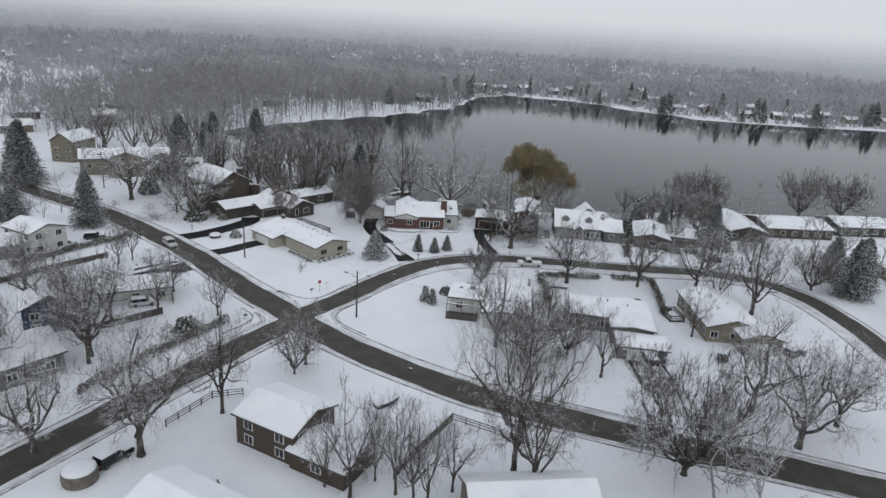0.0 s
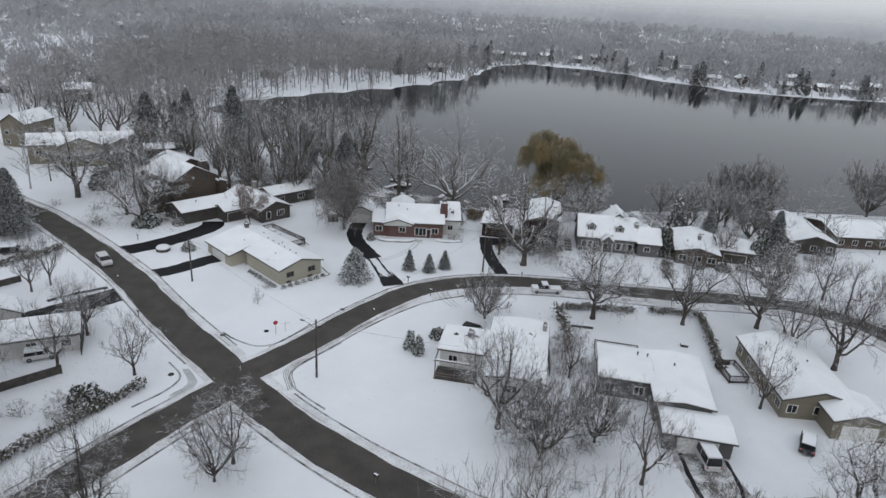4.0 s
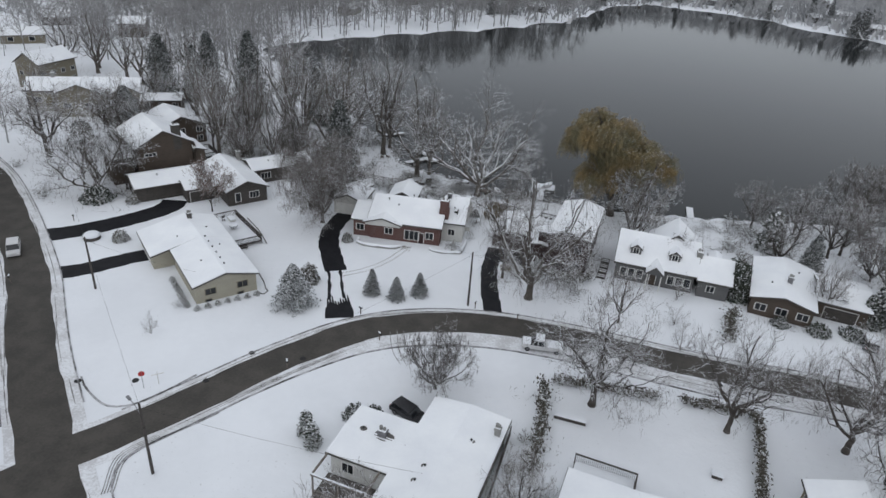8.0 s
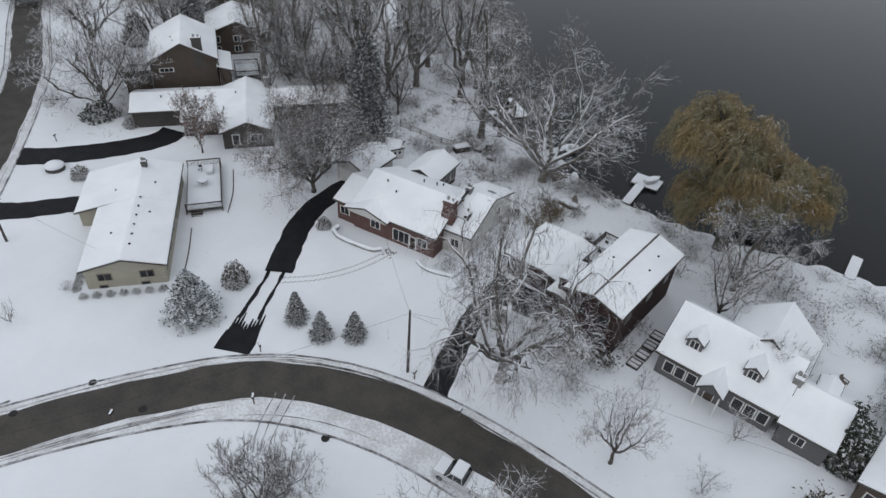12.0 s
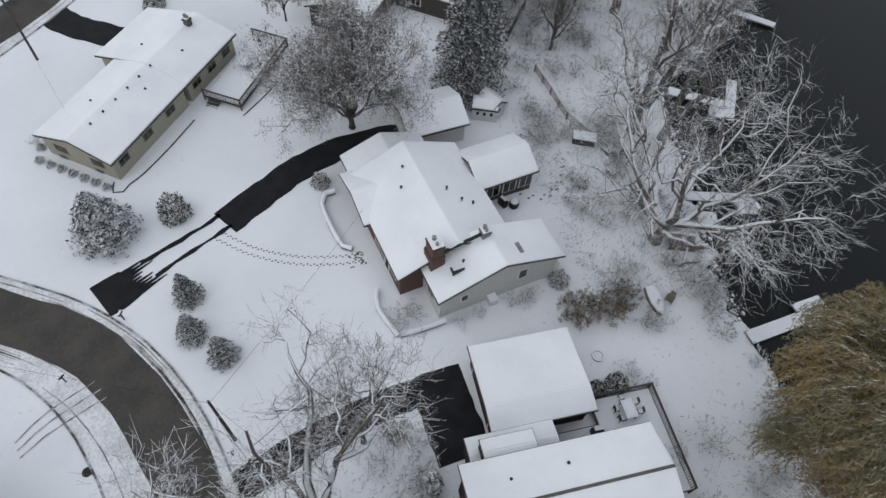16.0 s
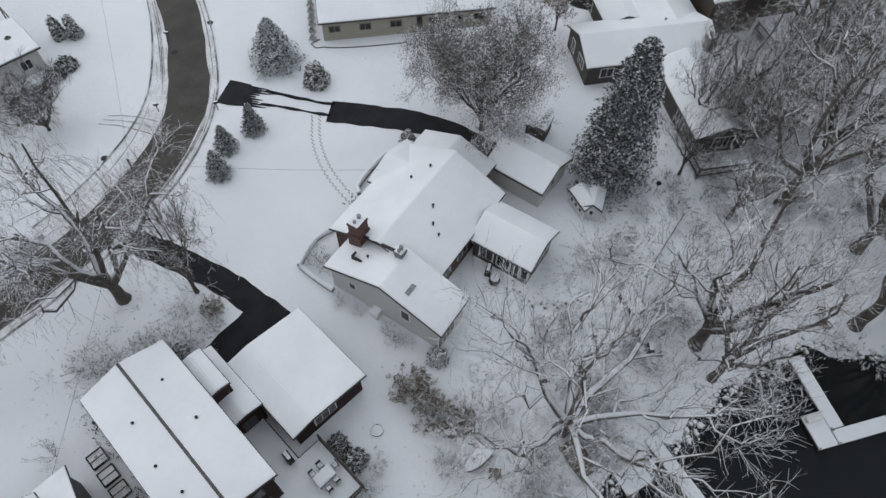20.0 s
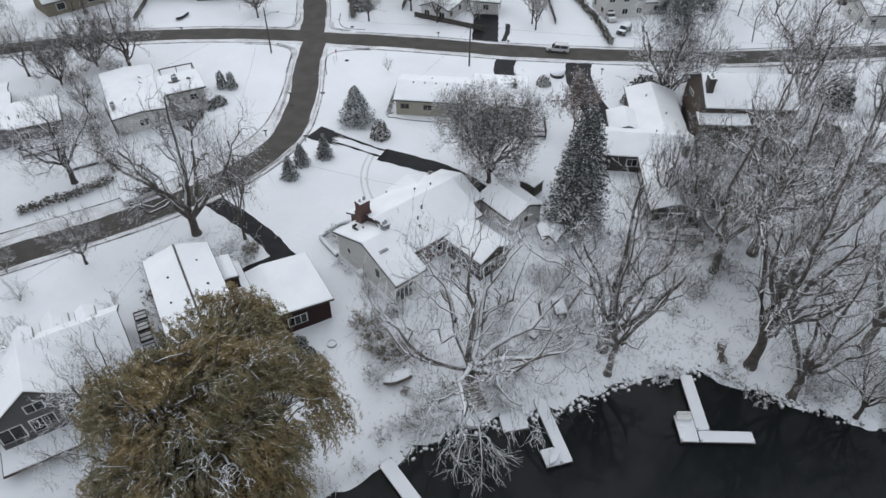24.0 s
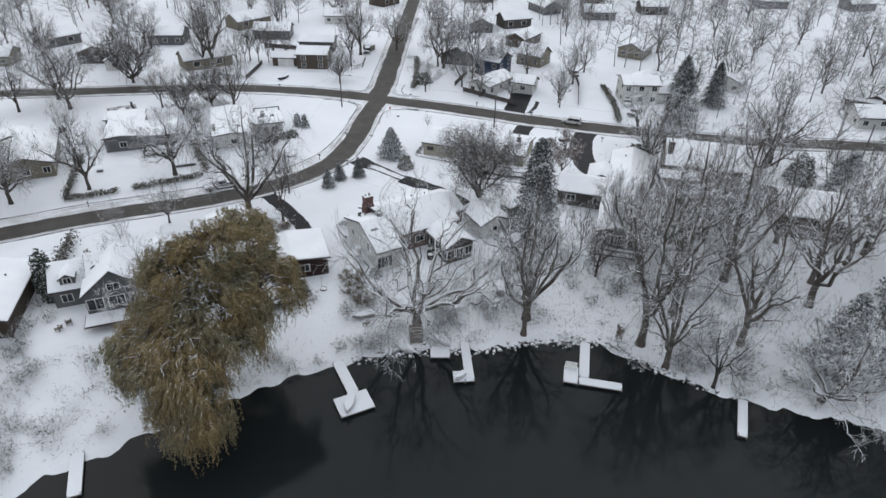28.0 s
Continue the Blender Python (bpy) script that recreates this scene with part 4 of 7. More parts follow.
h = plain_house(51.4, 104.9, -2, 11, 18, TAN_SIDING, "tan ranch house with a long snowy gable roof", 3.1, 4.7, "y", (5, -4, 13, 3, 3.0, 4.2, "y"), "s")
h.vents([(4, 6, 4.6), (7, 9, 4.4), (3, 14, 4.3), (8, 15, 4.2)])
deck("deck", 28.3, 116.8, -9.5, 6.6, 4.6, 0.5, "small dark-railed deck behind the bungalow", "ne", DARK_WOOD)
deck("deck", 47.9, 113.3, 5, 2.9, 4.6, 0.3, "dark-railed platform beside the tan house, under snow", "nesw", DARK_WOOD)

# Houses across the main road.
h = plain_house(-24.2, 67.5, -28, 10.1, 9.2, BROWN_SIDING, "brown split-level house with white trim and snowy roof", 4.3, 5.8, "x", (9, -0.4, 18, 7, 2.6, 3.6, "x"), "n")
h = plain_house(-31, 51.5, -28, 12, 8, GREY_SIDING, "low house with a broad snowy roof", 3.2, 4.6, "x")
h = plain_house(-68, 82, -38, 11, 10, GREY_SIDING, "grey house with a steep snowy roof", 3.2, 5.4, "y")
h = plain_house(-94.6, 132.2, -27, 10.2, 9, LIGHT_SIDING, "pale two-storey house with a brick base", 5.4, 6.8, "x", (-7, 1, 1, 8, 3.0, 4.2, "x"))
h = plain_house(-60, 104.5, 26, 13, 7.5, LIGHT_SIDING, "pale ranch house with a snowy hip-like roof", 2.9, 4.4, "x")
h = plain_house(-64.2, 111, 41, 6, 6.6, LIGHT_SIDING, "pale garage with a dark driveway", 2.9, 4.6, "y")
h = plain_house(-97, 122, 30, 12, 8, GREY_SIDING, "grey house among bare trees, snowy roof", 3.0, 4.8, "x")
h = plain_house(-124, 130, 30, 12, 8, LIGHT_SIDING, "pale house with snowy gable roof", 3.0, 4.6, "x")
h = plain_house(-150, 156, 30, 16, 9, BROWN_SIDING, "brown house with a snowy roof and hedges", 3.0, 4.8, "x", (10, -3, 17, 6, 3.0, 4.8, "y"))
h = plain_house(-66, 92, 32, 9, 8, BLUE_SIDING, "dark blue house with white window trim", 4.6, 6.8, "y")
h = plain_house(-82, 88, 30, 8, 9, TAN_SIDING, "tan gabled house with a snowy roof", 3.4, 6.0, "y")
h = plain_house(-94, 66, 30, 13, 8, BROWN_SIDING, "brown house with snowy roof", 3.0, 4.8, "x")
h = plain_house(33, 36, -22, 12, 10, DARK_SIDING, "dark house with a front porch, snowy roof", 3.2, 5.4, "y")
h = plain_house(12, 22, -22, 12, 10, GREY_SIDING, "grey house with snowy roof", 3.2, 5.2, "x")
h = plain_house(62, 28, -20, 13, 9, TAN_SIDING, "tan house with snowy roof", 3.0, 5.0, "x")
h = plain_house(-22, 30, -24, 13, 9, GREY_SIDING, "grey house with a long snowy roof", 3.0, 5.0, "x")
h = plain_house(-50, 18, -26, 12, 9, LIGHT_SIDING, "pale house with snowy roof", 3.0, 5.0, "x")
h = plain_house(-86, 42, 60, 12, 9, GREY_SIDING, "grey house with snowy roof", 3.0, 5.0, "x")
h = plain_house(-120, 92, 32, 12, 9, TAN_SIDING, "tan house with snowy roof", 3.0, 5.0, "x")
h = plain_house(32, 46, -20, 6.4, 8, LIGHT_SIDING, "small pale outbuilding with snowy roof", 2.8, 4.2, "y")

# Houses further along the shore and the upper road.
h = plain_house(84.5, 172.6, -4, 11, 21, DARK_SIDING, "dark lakeside house with a long snowy roof", 3.0, 4.6, "y")
h = plain_house(98, 178, 3, 21, 15, BROWN_SIDING, "brown lakeside house with a long snowy roof", 3.0, 4.6, "x")
h = plain_house(123, 184, 6, 18, 13, DARK_SIDING, "dark brown lakeside house with a snowy roof", 3.0, 4.8, "x")
h = plain_house(112, 141, 0, 12, 12, TAN_SIDING, "tan house behind tall spruces", 3.0, 4.8, "y")
h = plain_house(-135.5, 221.9, -5, 9, 14, TAN_SIDING, "tall tan gabled house with an upper window", 7.2, 10.2, "y")
h = House(-106.3, 202.5, 26, TAN_SIDING, "tan house with several joined snowy gables among trees")
h.block(-8, 5, 20, 14, 5.4, 8.0, "x")
h.window("s", 3, 2.4, 1.8, 1.3).window("n", 6, 2.4, 1.8, 1.3).window("n", 14, 2.4, 1.8, 1.3).window("n", 22, 2.4, 1.8, 1.3)
h.block(0.2, 0, 11.9, 9.6, 6.0, 8.3, "y")
h.window("s", 3, 2.2, 1.8, 1.3).window("s", 8, 2.2, 1.8, 1.3)
h.block(12.6, 2.4, 21.4, 9.8, 5.2, 7.4, "y")
h.window("s", 4.4, 2.2, 2.2, 1.3, 3).window("e", 4, 2.2, 1.6, 1.3)
h.block(12.2, -6, 19.2, 2.2, 3.3, 5.2, "y")
h.window("s", 3.5, 1.0, 1.8, 1.2)
h.chimney(-1.6, 9.6, 7.2, 9.2, 0.9, 0.9, CONCRETE)
h = plain_house(-87.6, 210.6, 26, 10.5, 8, BROWN_SIDING, "low brown garage with a nearly flat snowy roof", 4.6, 5.3, "x")
h = plain_house(-69.9, 191.9, 51, 12, 13, BROWN_SIDING, "brown house with a broad snowy roof behind tall trees", 4.4, 6.8, "y")
h = plain_house(-165, 190, -30, 13, 9, GREY_SIDING, "grey house with snowy roof", 3.0, 5.0, "x")
h = plain_house(-140, 172, -30, 13, 9, LIGHT_SIDING, "pale house with snowy roof", 3.0, 5.0, "x")

# Far houses over the lake and beyond, alike in form.
rnd = random.Random(5)
protos = []
for k, (w, d, mat, eave) in enumerate(((13, 9, GREY_SIDING, 3.0), (11, 9, BROWN_SIDING, 5.2), (15, 9, TAN_SIDING, 3.0), (12, 8, DARK_SIDING, 3.2))):
    h = House(-240 - 30 * k, 150 + 26 * k, 20 * k, mat, ("grey", "brown", "tan", "dark")[k] + " house with a snowy roof, across the neighbourhood", group="far houses")
    h.block(0, 0, w, d, eave, eave + 2.2, "x", snow=0.3)
    for at in (0.25, 0.7):
        h.window("s", w * at, 1.0, 1.8, 1.4, 1)
        h.window("n", w * at, 1.0, 1.8, 1.4, 1)
    protos.append(h.ob)
yards = [(-19, 70), (-26, 55), (-62, 84), (-88, 136), (-54, 108), (-62, 114), (-90, 126), (-118, 134), (-142, 160), (-62, 97), (-78, 92), (-88, 70), (39, 40), (18, 26), (68, 32), (-16, 34), (-44, 22), (-82, 48), (-114, 97), (35, 50), (-40, 60), (30, 60)]
far_plots = []
for i in range(330):
    x, y = rnd.uniform(-520, 620), rnd.uniform(-260, 900)
    d = float(shore_distance(x, y))
    near = -130 < x < 105 and 10 < y < 330
    if d < 16 or near or (-180 < x < 140 and 0 < y < 260) or any((x - a) ** 2 + (y - b) ** 2 < 26 ** 2 for a, b in far_plots):
        continue
    far_plots.append((x, y))
for i in range(160):
    x, y = rnd.uniform(-180, 140), rnd.uniform(2, 66)
    if all((x - a) ** 2 + (y - b) ** 2 > 23 ** 2 for a, b in yards + far_plots) and all(min((Vector((x + 4, y + 3)) - p).length for p in line[::3]) > 17 for _, line, _, _ in ROADS):
        far_plots.append((x, y))
for i in range(30):
    far_plots.append((28 + i * 24 + rnd.uniform(-5, 5), 0))
for i, (x, y) in enumerate(far_plots):
    if y == 0:
        y = 470
        while float(shore_distance(x, y)) < 22 and y < 760:
            y += 4
    copy_thing(protos[i % 4], pose(x, y, ground_z(x, y), 0, 0, rnd.choice((0, 90, 20, -20, 40)) + rnd.uniform(-8, 8)))

# ---- trees ----
def grow(seed, h=18.0, r=8.0, fork=0.22, limbs=5, counts=(6, 6, 6, 3), spread=0.75, thick=0.34, lean=0.0, droop=0.0, twig=0.016, wide=1.0, reach=None, wiggle=0.034, slim=0.75):
    """A bare broadleaf tree: the trunk with its limbs, and the crown of branches and twigs, as arrays."""
    g = np.random.default_rng(seed)
    k0 = 6
    t = np.linspace(0, 1, k0)
    trunk = np.stack([lean * t * h * 0.3 + g.normal(0, 0.12, k0) * t, g.normal(0, 0.12, k0) * t, t * h * fork * 1.25], -1)[None]
    tr = np.array([[thick * 1.45, thick * 1.05, thick, thick * 0.93, thick * 0.88, thick * 0.75]])
    sets = [(trunk, tr, 8)]
    # limbs
    k = 8
    s = np.linspace(0, 1, k)
    az = np.arange(limbs) * 2.4 + g.uniform(0, 6.28)
    out = g.uniform(0.55, 1.05, limbs) * wide
    out[0] = 0.12
    P = np.zeros((limbs, k, 3))
    start = trunk[0, 3:][g.integers(0, 3, limbs)]
    top = h * (1 - start[:, 2] / h)
    up = top * (1.02 - 0.5 * out)
    for j in range(limbs):
        e = s ** (0.75 + 0.2 * g.random())
        P[j, :, 0] = start[j, 0] + np.cos(az[j]) * r * out[j] * e + lean * r * s
        P[j, :, 1] = start[j, 1] + np.sin(az[j]) * r * out[j] * e
        P[j, :, 2] = start[j, 2] + up[j] * s ** (1.25 - 0.25 * out[j])
    P[:, 1:] += np.cumsum(g.normal(0, wiggle * r, (limbs, k - 1, 3)), axis=1)
    bend = np.sin(s[None] * g.uniform(3.5, 7.5, (limbs, 1)) + g.uniform(0, 6, (limbs, 1))) * s[None] * 0.085 * r
    P[..., 0] -= np.sin(az)[:, None] * bend
    P[..., 1] += np.cos(az)[:, None] * bend
    R = thick * 0.72 * (1 - 0.78 * s)[None] * g.uniform(0.75, 1.1, limbs)[:, None]
    sets.append((P, R, 6 if thick > 0.1 else 3))
    crown = []
    length = 0.33 * h if reach is None else reach * h
    for lv, c in enumerate(counts):
        n, kk, _ = P.shape
        m = n * c
        who = np.repeat(np.arange(n), c)
        u = (np.tile((np.arange(c) + 0.5) / c, n) * 0.78 + 0.22 + g.uniform(-0.06, 0.06, m)).clip(0.12, 1.0)
        f = u * (kk - 1)
        i0 = np.minimum(f.astype(int), kk - 2)
        w = (f - i0)[:, None]
        base = P[who, i0] * (1 - w) + P[who, i0 + 1] * w
        d = P[who, i0 + 1] - P[who, i0]
        d /= np.linalg.norm(d, axis=1, keepdims=True) + 1e-9
        side = g.normal(0, 1, (m, 3))
        side -= (side * d).sum(1, keepdims=True) * d
        side /= np.linalg.norm(side, axis=1, keepdims=True) + 1e-9
        a = spread * g.uniform(0.55, 1.15, m)[:, None]
        dirn = d * np.cos(a) + side * np.sin(a) + np.array([0, 0, 0.07 - droop * (lv > 0)])
        dirn /= np.linalg.norm(dirn, axis=1, keepdims=True)
        ln = length * (0.62 ** lv) * (1.15 - 0.6 * u) * g.uniform(0.45, 1.3, m)
        k = (6, 5, 4, 2, 2)[lv]
        s = np.linspace(0, 1, k)
        Q = base[:, None] + dirn[:, None] * (ln[:, None] * s)[..., None]
        Q[:, 1:] += np.cumsum(g.normal(0, 1, (m, k - 1, 3)) * (ln * (0.24, 0.24, 0.19, 0.12, 0.12)[lv] / (k - 1) ** 0.5)[:, None, None], axis=1)
        Q[..., 2] += (0.05 - droop) * ln[:, None] * s ** 2
        Q[..., 2] = np.maximum(Q[..., 2], min(0.9, 0.04 * h))
        r0 = np.minimum(R[who, i0] * 0.62, (0.2, 0.08 * slim, 0.034 * slim, 0.022 * slim, 0.02)[lv] * min(1.0, thick / 0.34))
        r0 = np.maximum(r0, twig * 1.25)
        RR = r0[:, None] * (1 - 0.7 * s)[None]
        RR = np.maximum(RR, twig * 0.55)
        (sets if lv == 0 else crown).append((Q, RR, (5 if thick > 0.1 else 2) if lv == 0 else (3 if lv == 1 and thick > 0.1 else 2)))
        P, R = Q, RR
    return [stack(q) for q in (sets, crown)] + [P]


def stack(sets):
    vs, fs, k = [], [], 0
    for P, R, sides in sets:
        v, f = tubes(P, R, sides)
        vs.append(v)
        fs.append(f + k)
        k += len(v)
    return np.concatenate(vs), np.concatenate(fs)


def flakes(points, size, g, n_each=1, jitter=0.3, flat=0.0, long=1.0):
    """Small leaf-like quads scattered about points. flat: how level they lie; long: their length to their width."""
    c = np.repeat(points, n_each, axis=0)
    c = c + g.normal(0, jitter, c.shape)
    m = len(c)
    a = g.normal(0, 1, (m, 3))
    a[:, 2] *= 1 - flat
    a /= np.linalg.norm(a, axis=1, keepdims=True) + 1e-9
    b = g.normal(0, 1, (m, 3))
    b[:, 2] *= 1 - flat
    b -= (b * a).sum(1, keepdims=True) * a
    b /= np.linalg.norm(b, axis=1, keepdims=True) + 1e-9
    s = size * g.uniform(0.6, 1.3, (m, 1))
    v = np.stack([c - a * s * long - b * s * 0.5, c - b * s * 0.9 * 0.5 + a * s * long * 0.2, c + a * s * long, c + b * s * 0.6], 1)
    return v.reshape(-1, 3), np.arange(4 * m).reshape(-1, 4)


TREES = {}


def template(key, label, category, trunk_mesh, crown_mesh, more=()):
    """The first of a kind of tree; it stands where the first spot asks for one."""
    TREES[key] = (label, category, trunk_mesh, crown_mesh, more)


def plant(key, x, y, h, r=None, turn=None, label="", z=None, group="trees"):
    if key == "shrub/wild":
        key += str(int(abs(x * 7 + y * 3)) % 3)
    base, cat, tm, cm, more = TREES[key]
    th, tr = TEMPLATE_SIZE[key]
    rnd_ = random.Random(int(x * 31 + y * 17))
    ob = thing("tree" if cat == "tree" else key.split("/")[0], x, y, ground_z(x, y) - 0.05 if z is None else z, 0, label or base, cat, group)
    s, sz = (r or tr * h / th) / tr, h / th
    ob.matrix_basis = ob.matrix_basis @ pose(0, 0, 0, 0, 0, rnd_.uniform(0, 360) if turn is None else turn) @ Matrix.Diagonal((s, s, sz, 1))
    if tm:
        part("trunk", tm, None, ob)
    c = part("crown", cm, None, ob)
    for nm, me in more:
        part(nm, me, None, c)
    return ob


TEMPLATE_SIZE = {}


def bare(key, seed, label, twig_mat, bark=None, **kw):
    (tv, tf), (cv, cf), tips = grow(seed, **kw)
    allv = np.concatenate([tv, cv])
    TEMPLATE_SIZE[key] = (float(np.percentile(allv[:, 2], 99.5)), float(np.percentile(np.hypot(allv[:, 0], allv[:, 1]), 97)))
    template(key, label, "tree", array_mesh("trunk", tv, tf, bark or (SNOWY_BARK if twig_mat is SNOWY_TWIG else BARK), True), array_mesh("crown", cv, cf, twig_mat))


for i in range(4):
    bare(f"tree/big{i}", 11 + i, "large bare broadleaf tree with snow lying on its limbs", TWIG, limbs=6, counts=(6, 5, 5, 5), spread=0.95, thick=0.46)
bare("tree/lake", 36, "wide-crowned bare tree at the shore, branches white with snow", SNOWY_TWIG, h=21, r=13, fork=0.13, limbs=8, counts=(8, 6, 5, 3), spread=0.66, thick=0.66, droop=0.09, wide=1.2, reach=0.36, wiggle=0.024, lean=0.06, twig=0.01, slim=0.5)
bare("tree/drive", 125, "wide bare tree with weeping twigs beside the driveway", SHORE_TWIG, SNOWY_BARK, h=19, r=10, fork=0.17, limbs=7, counts=(7, 6, 5, 4), spread=0.8, thick=0.55, droop=0.16, wide=1.1, reach=0.31, wiggle=0.026, twig=0.009, slim=0.45)
for i in range(3):
    bare(f"tree/shore{i}", 131 + i, "tall dark-trunked bare tree near the lake, limbs lined with snow", SHORE_TWIG, SNOWY_BARK, h=23, r=7.8, fork=0.2, limbs=6, counts=(5, 5, 5, 3), spread=0.9, thick=0.6, wide=1.0, reach=0.25, wiggle=0.05, twig=0.014, slim=0.65)
for i in range(2):
    bare(f"tree/multi{i}", 91 + i, "bare tree forking low into many snowy limbs", SNOWY_TWIG, h=17, r=9, fork=0.07, limbs=6, counts=(6, 5, 5, 4), spread=0.95, thick=0.48, reach=0.33)
bare("tree/lean", 37, "bare tree leaning out over the water", SNOWY_TWIG, h=19, r=8, fork=0.2, limbs=6, counts=(6, 5, 5, 3), spread=0.9, lean=0.4, thick=0.5, droop=0.08)
for i in range(3):
    bare(f"tree/mid{i}", 51 + i, "bare broadleaf tree lightly dusted with snow", TWIG, h=14, r=5.5, limbs=5, counts=(5, 5, 5, 3), spread=0.92, thick=0.32, twig=0.018)
for i in range(2):
    bare(f"tree/small{i}", 71 + i, "small bare ornamental tree in a snowy yard", SNOWY_TWIG, h=7, r=3.6, fork=0.12, limbs=6, counts=(5, 5, 4), spread=0.8, thick=0.12, twig=0.014)
bare("tree/dense", 87, "broad dense-twigged bare tree by the shore", TWIG, h=13, r=8, fork=0.1, limbs=13, counts=(6, 5, 5, 5), spread=0.62, thick=0.34, twig=0.02)
bare("tree/round", 83, "dense round-headed bare tree", TWIG, h=12, r=7, fork=0.12, limbs=11, counts=(5, 5, 4, 3), spread=0.62, thick=0.26, twig=0.018)


def spruce(key, seed, label, h, r, n, mat=None, size=0.2, bare_stem=0.06, full=0.82):
    """A conifer: a straight stem, whorls of drooping boughs, and tufts of needles on them."""
    g = np.random.default_rng(seed)
    z = np.sort(g.uniform(bare_stem, 0.985, n) ** 1.05) * h
    az = np.arange(n) * 2.399 + g.normal(0, 0.3, n)
    ln = r * (1 - z / h) ** full * g.uniform(0.72, 1.12, n) + 0.12
    s = np.linspace(0, 1, 4)
    P = np.zeros((n, 4, 3))
    P[..., 0] = np.cos(az)[:, None] * ln[:, None] * s
    P[..., 1] = np.sin(az)[:, None] * ln[:, None] * s
    P[..., 2] = z[:, None] + ln[:, None] * (0.1 * s - 0.42 * s ** 2 + 0.16 * s ** 3)
    R = np.maximum(0.02 * h / 10, 0.012) * (1 - 0.8 * s)[None] * np.ones((n, 1))
    stem = (np.array([[[0, 0, 0], [0, 0, h * 0.5], [0, 0, h]]]), np.array([[h * 0.016, h * 0.01, 0.015]]), 7)
    tv, tf = stack([stem, (P, R, 3)])
    u = np.array([0.2, 0.36, 0.5, 0.62, 0.74, 0.85, 0.96])
    pts = []
    for q in u:
        f = q * 3
        i0 = min(int(f), 2)
        base = P[:, i0] * (1 - f + i0) + P[:, i0 + 1] * (f - i0)
        wide = ln * 0.34 * (1.1 - q)
        for sgn in (-1, -0.33, 0.33, 1):
            off = np.stack([-np.sin(az), np.cos(az), np.zeros(n)], -1) * (wide * sgn)[:, None]
            pts.append(base + off - np.array([0, 0, 1]) * (np.abs(sgn) * wide * 0.25)[:, None])
    cv, cf = flakes(np.concatenate(pts), size, g, 1, size * 0.3, 0.45, 1.5)
    TEMPLATE_SIZE[key] = (h, r)
    template(key, label, "tree" if h > 2 else "shrub", array_mesh("trunk", tv, tf, BARK), array_mesh("crown", cv, cf, mat or NEEDLE))


spruce("tree/tall_spruce", 3, "tall dark spruce with snow on its boughs", 18, 5.2, 820, size=0.15, full=0.66)
spruce("tree/main_spruce", 8, "broad tall spruce, its boughs tipped with snow", 18, 5.6, 1000, size=0.14, full=0.55, bare_stem=0.04)
spruce("tree/far_spruce", 9, "spruce standing on the far shore, needles lightened as if hazed", 16, 4.2, 110, FAR_NEEDLE, size=0.42, full=0.8)
spruce("tree/blue_spruce", 4, "broad blue-green spruce dusted with snow", 6, 3.0, 420, BLUE_NEEDLE, size=0.1)
spruce("tree/fir", 5, "young fir tree standing on the snowy lawn", 4.2, 1.5, 260, size=0.075)


def leafy(key, seed, label, leaf, leaf_n, leaf_size, jit, **kw):
    (tv, tf), (cv, cf), tips = grow(seed, **kw)
    g = np.random.default_rng(seed)
    pts = tips.reshape(-1, 3)
    pts = pts[g.permutation(len(pts))[:leaf_n]]
    lv, lf = flakes(pts, leaf_size, g, 2, jit)
    allv = np.concatenate([tv, cv])
    TEMPLATE_SIZE[key] = (float(np.percentile(allv[:, 2], 99.5)), float(np.percentile(np.hypot(allv[:, 0], allv[:, 1]), 97)))
    template(key, label, "tree", array_mesh("trunk", tv, tf, BARK, True), array_mesh("crown", cv, cf, TWIG), [("leaves", array_mesh("leaves", lv, lf, leaf))])


leafy("tree/oak", 23, "large oak still holding dry grey-brown leaves, dusted with snow", OAK_LEAF, 54000, 0.09, 0.26, h=16, r=8, fork=0.14, limbs=10, counts=(7, 6, 6, 5), spread=0.9, thick=0.36)
leafy("tree/russet", 29, "small tree with clinging russet leaves", RUSSET, 2600, 0.14, 0.16, h=10, r=4, fork=0.2, limbs=6, counts=(6, 5, 4, 2), spread=0.7, thick=0.15)


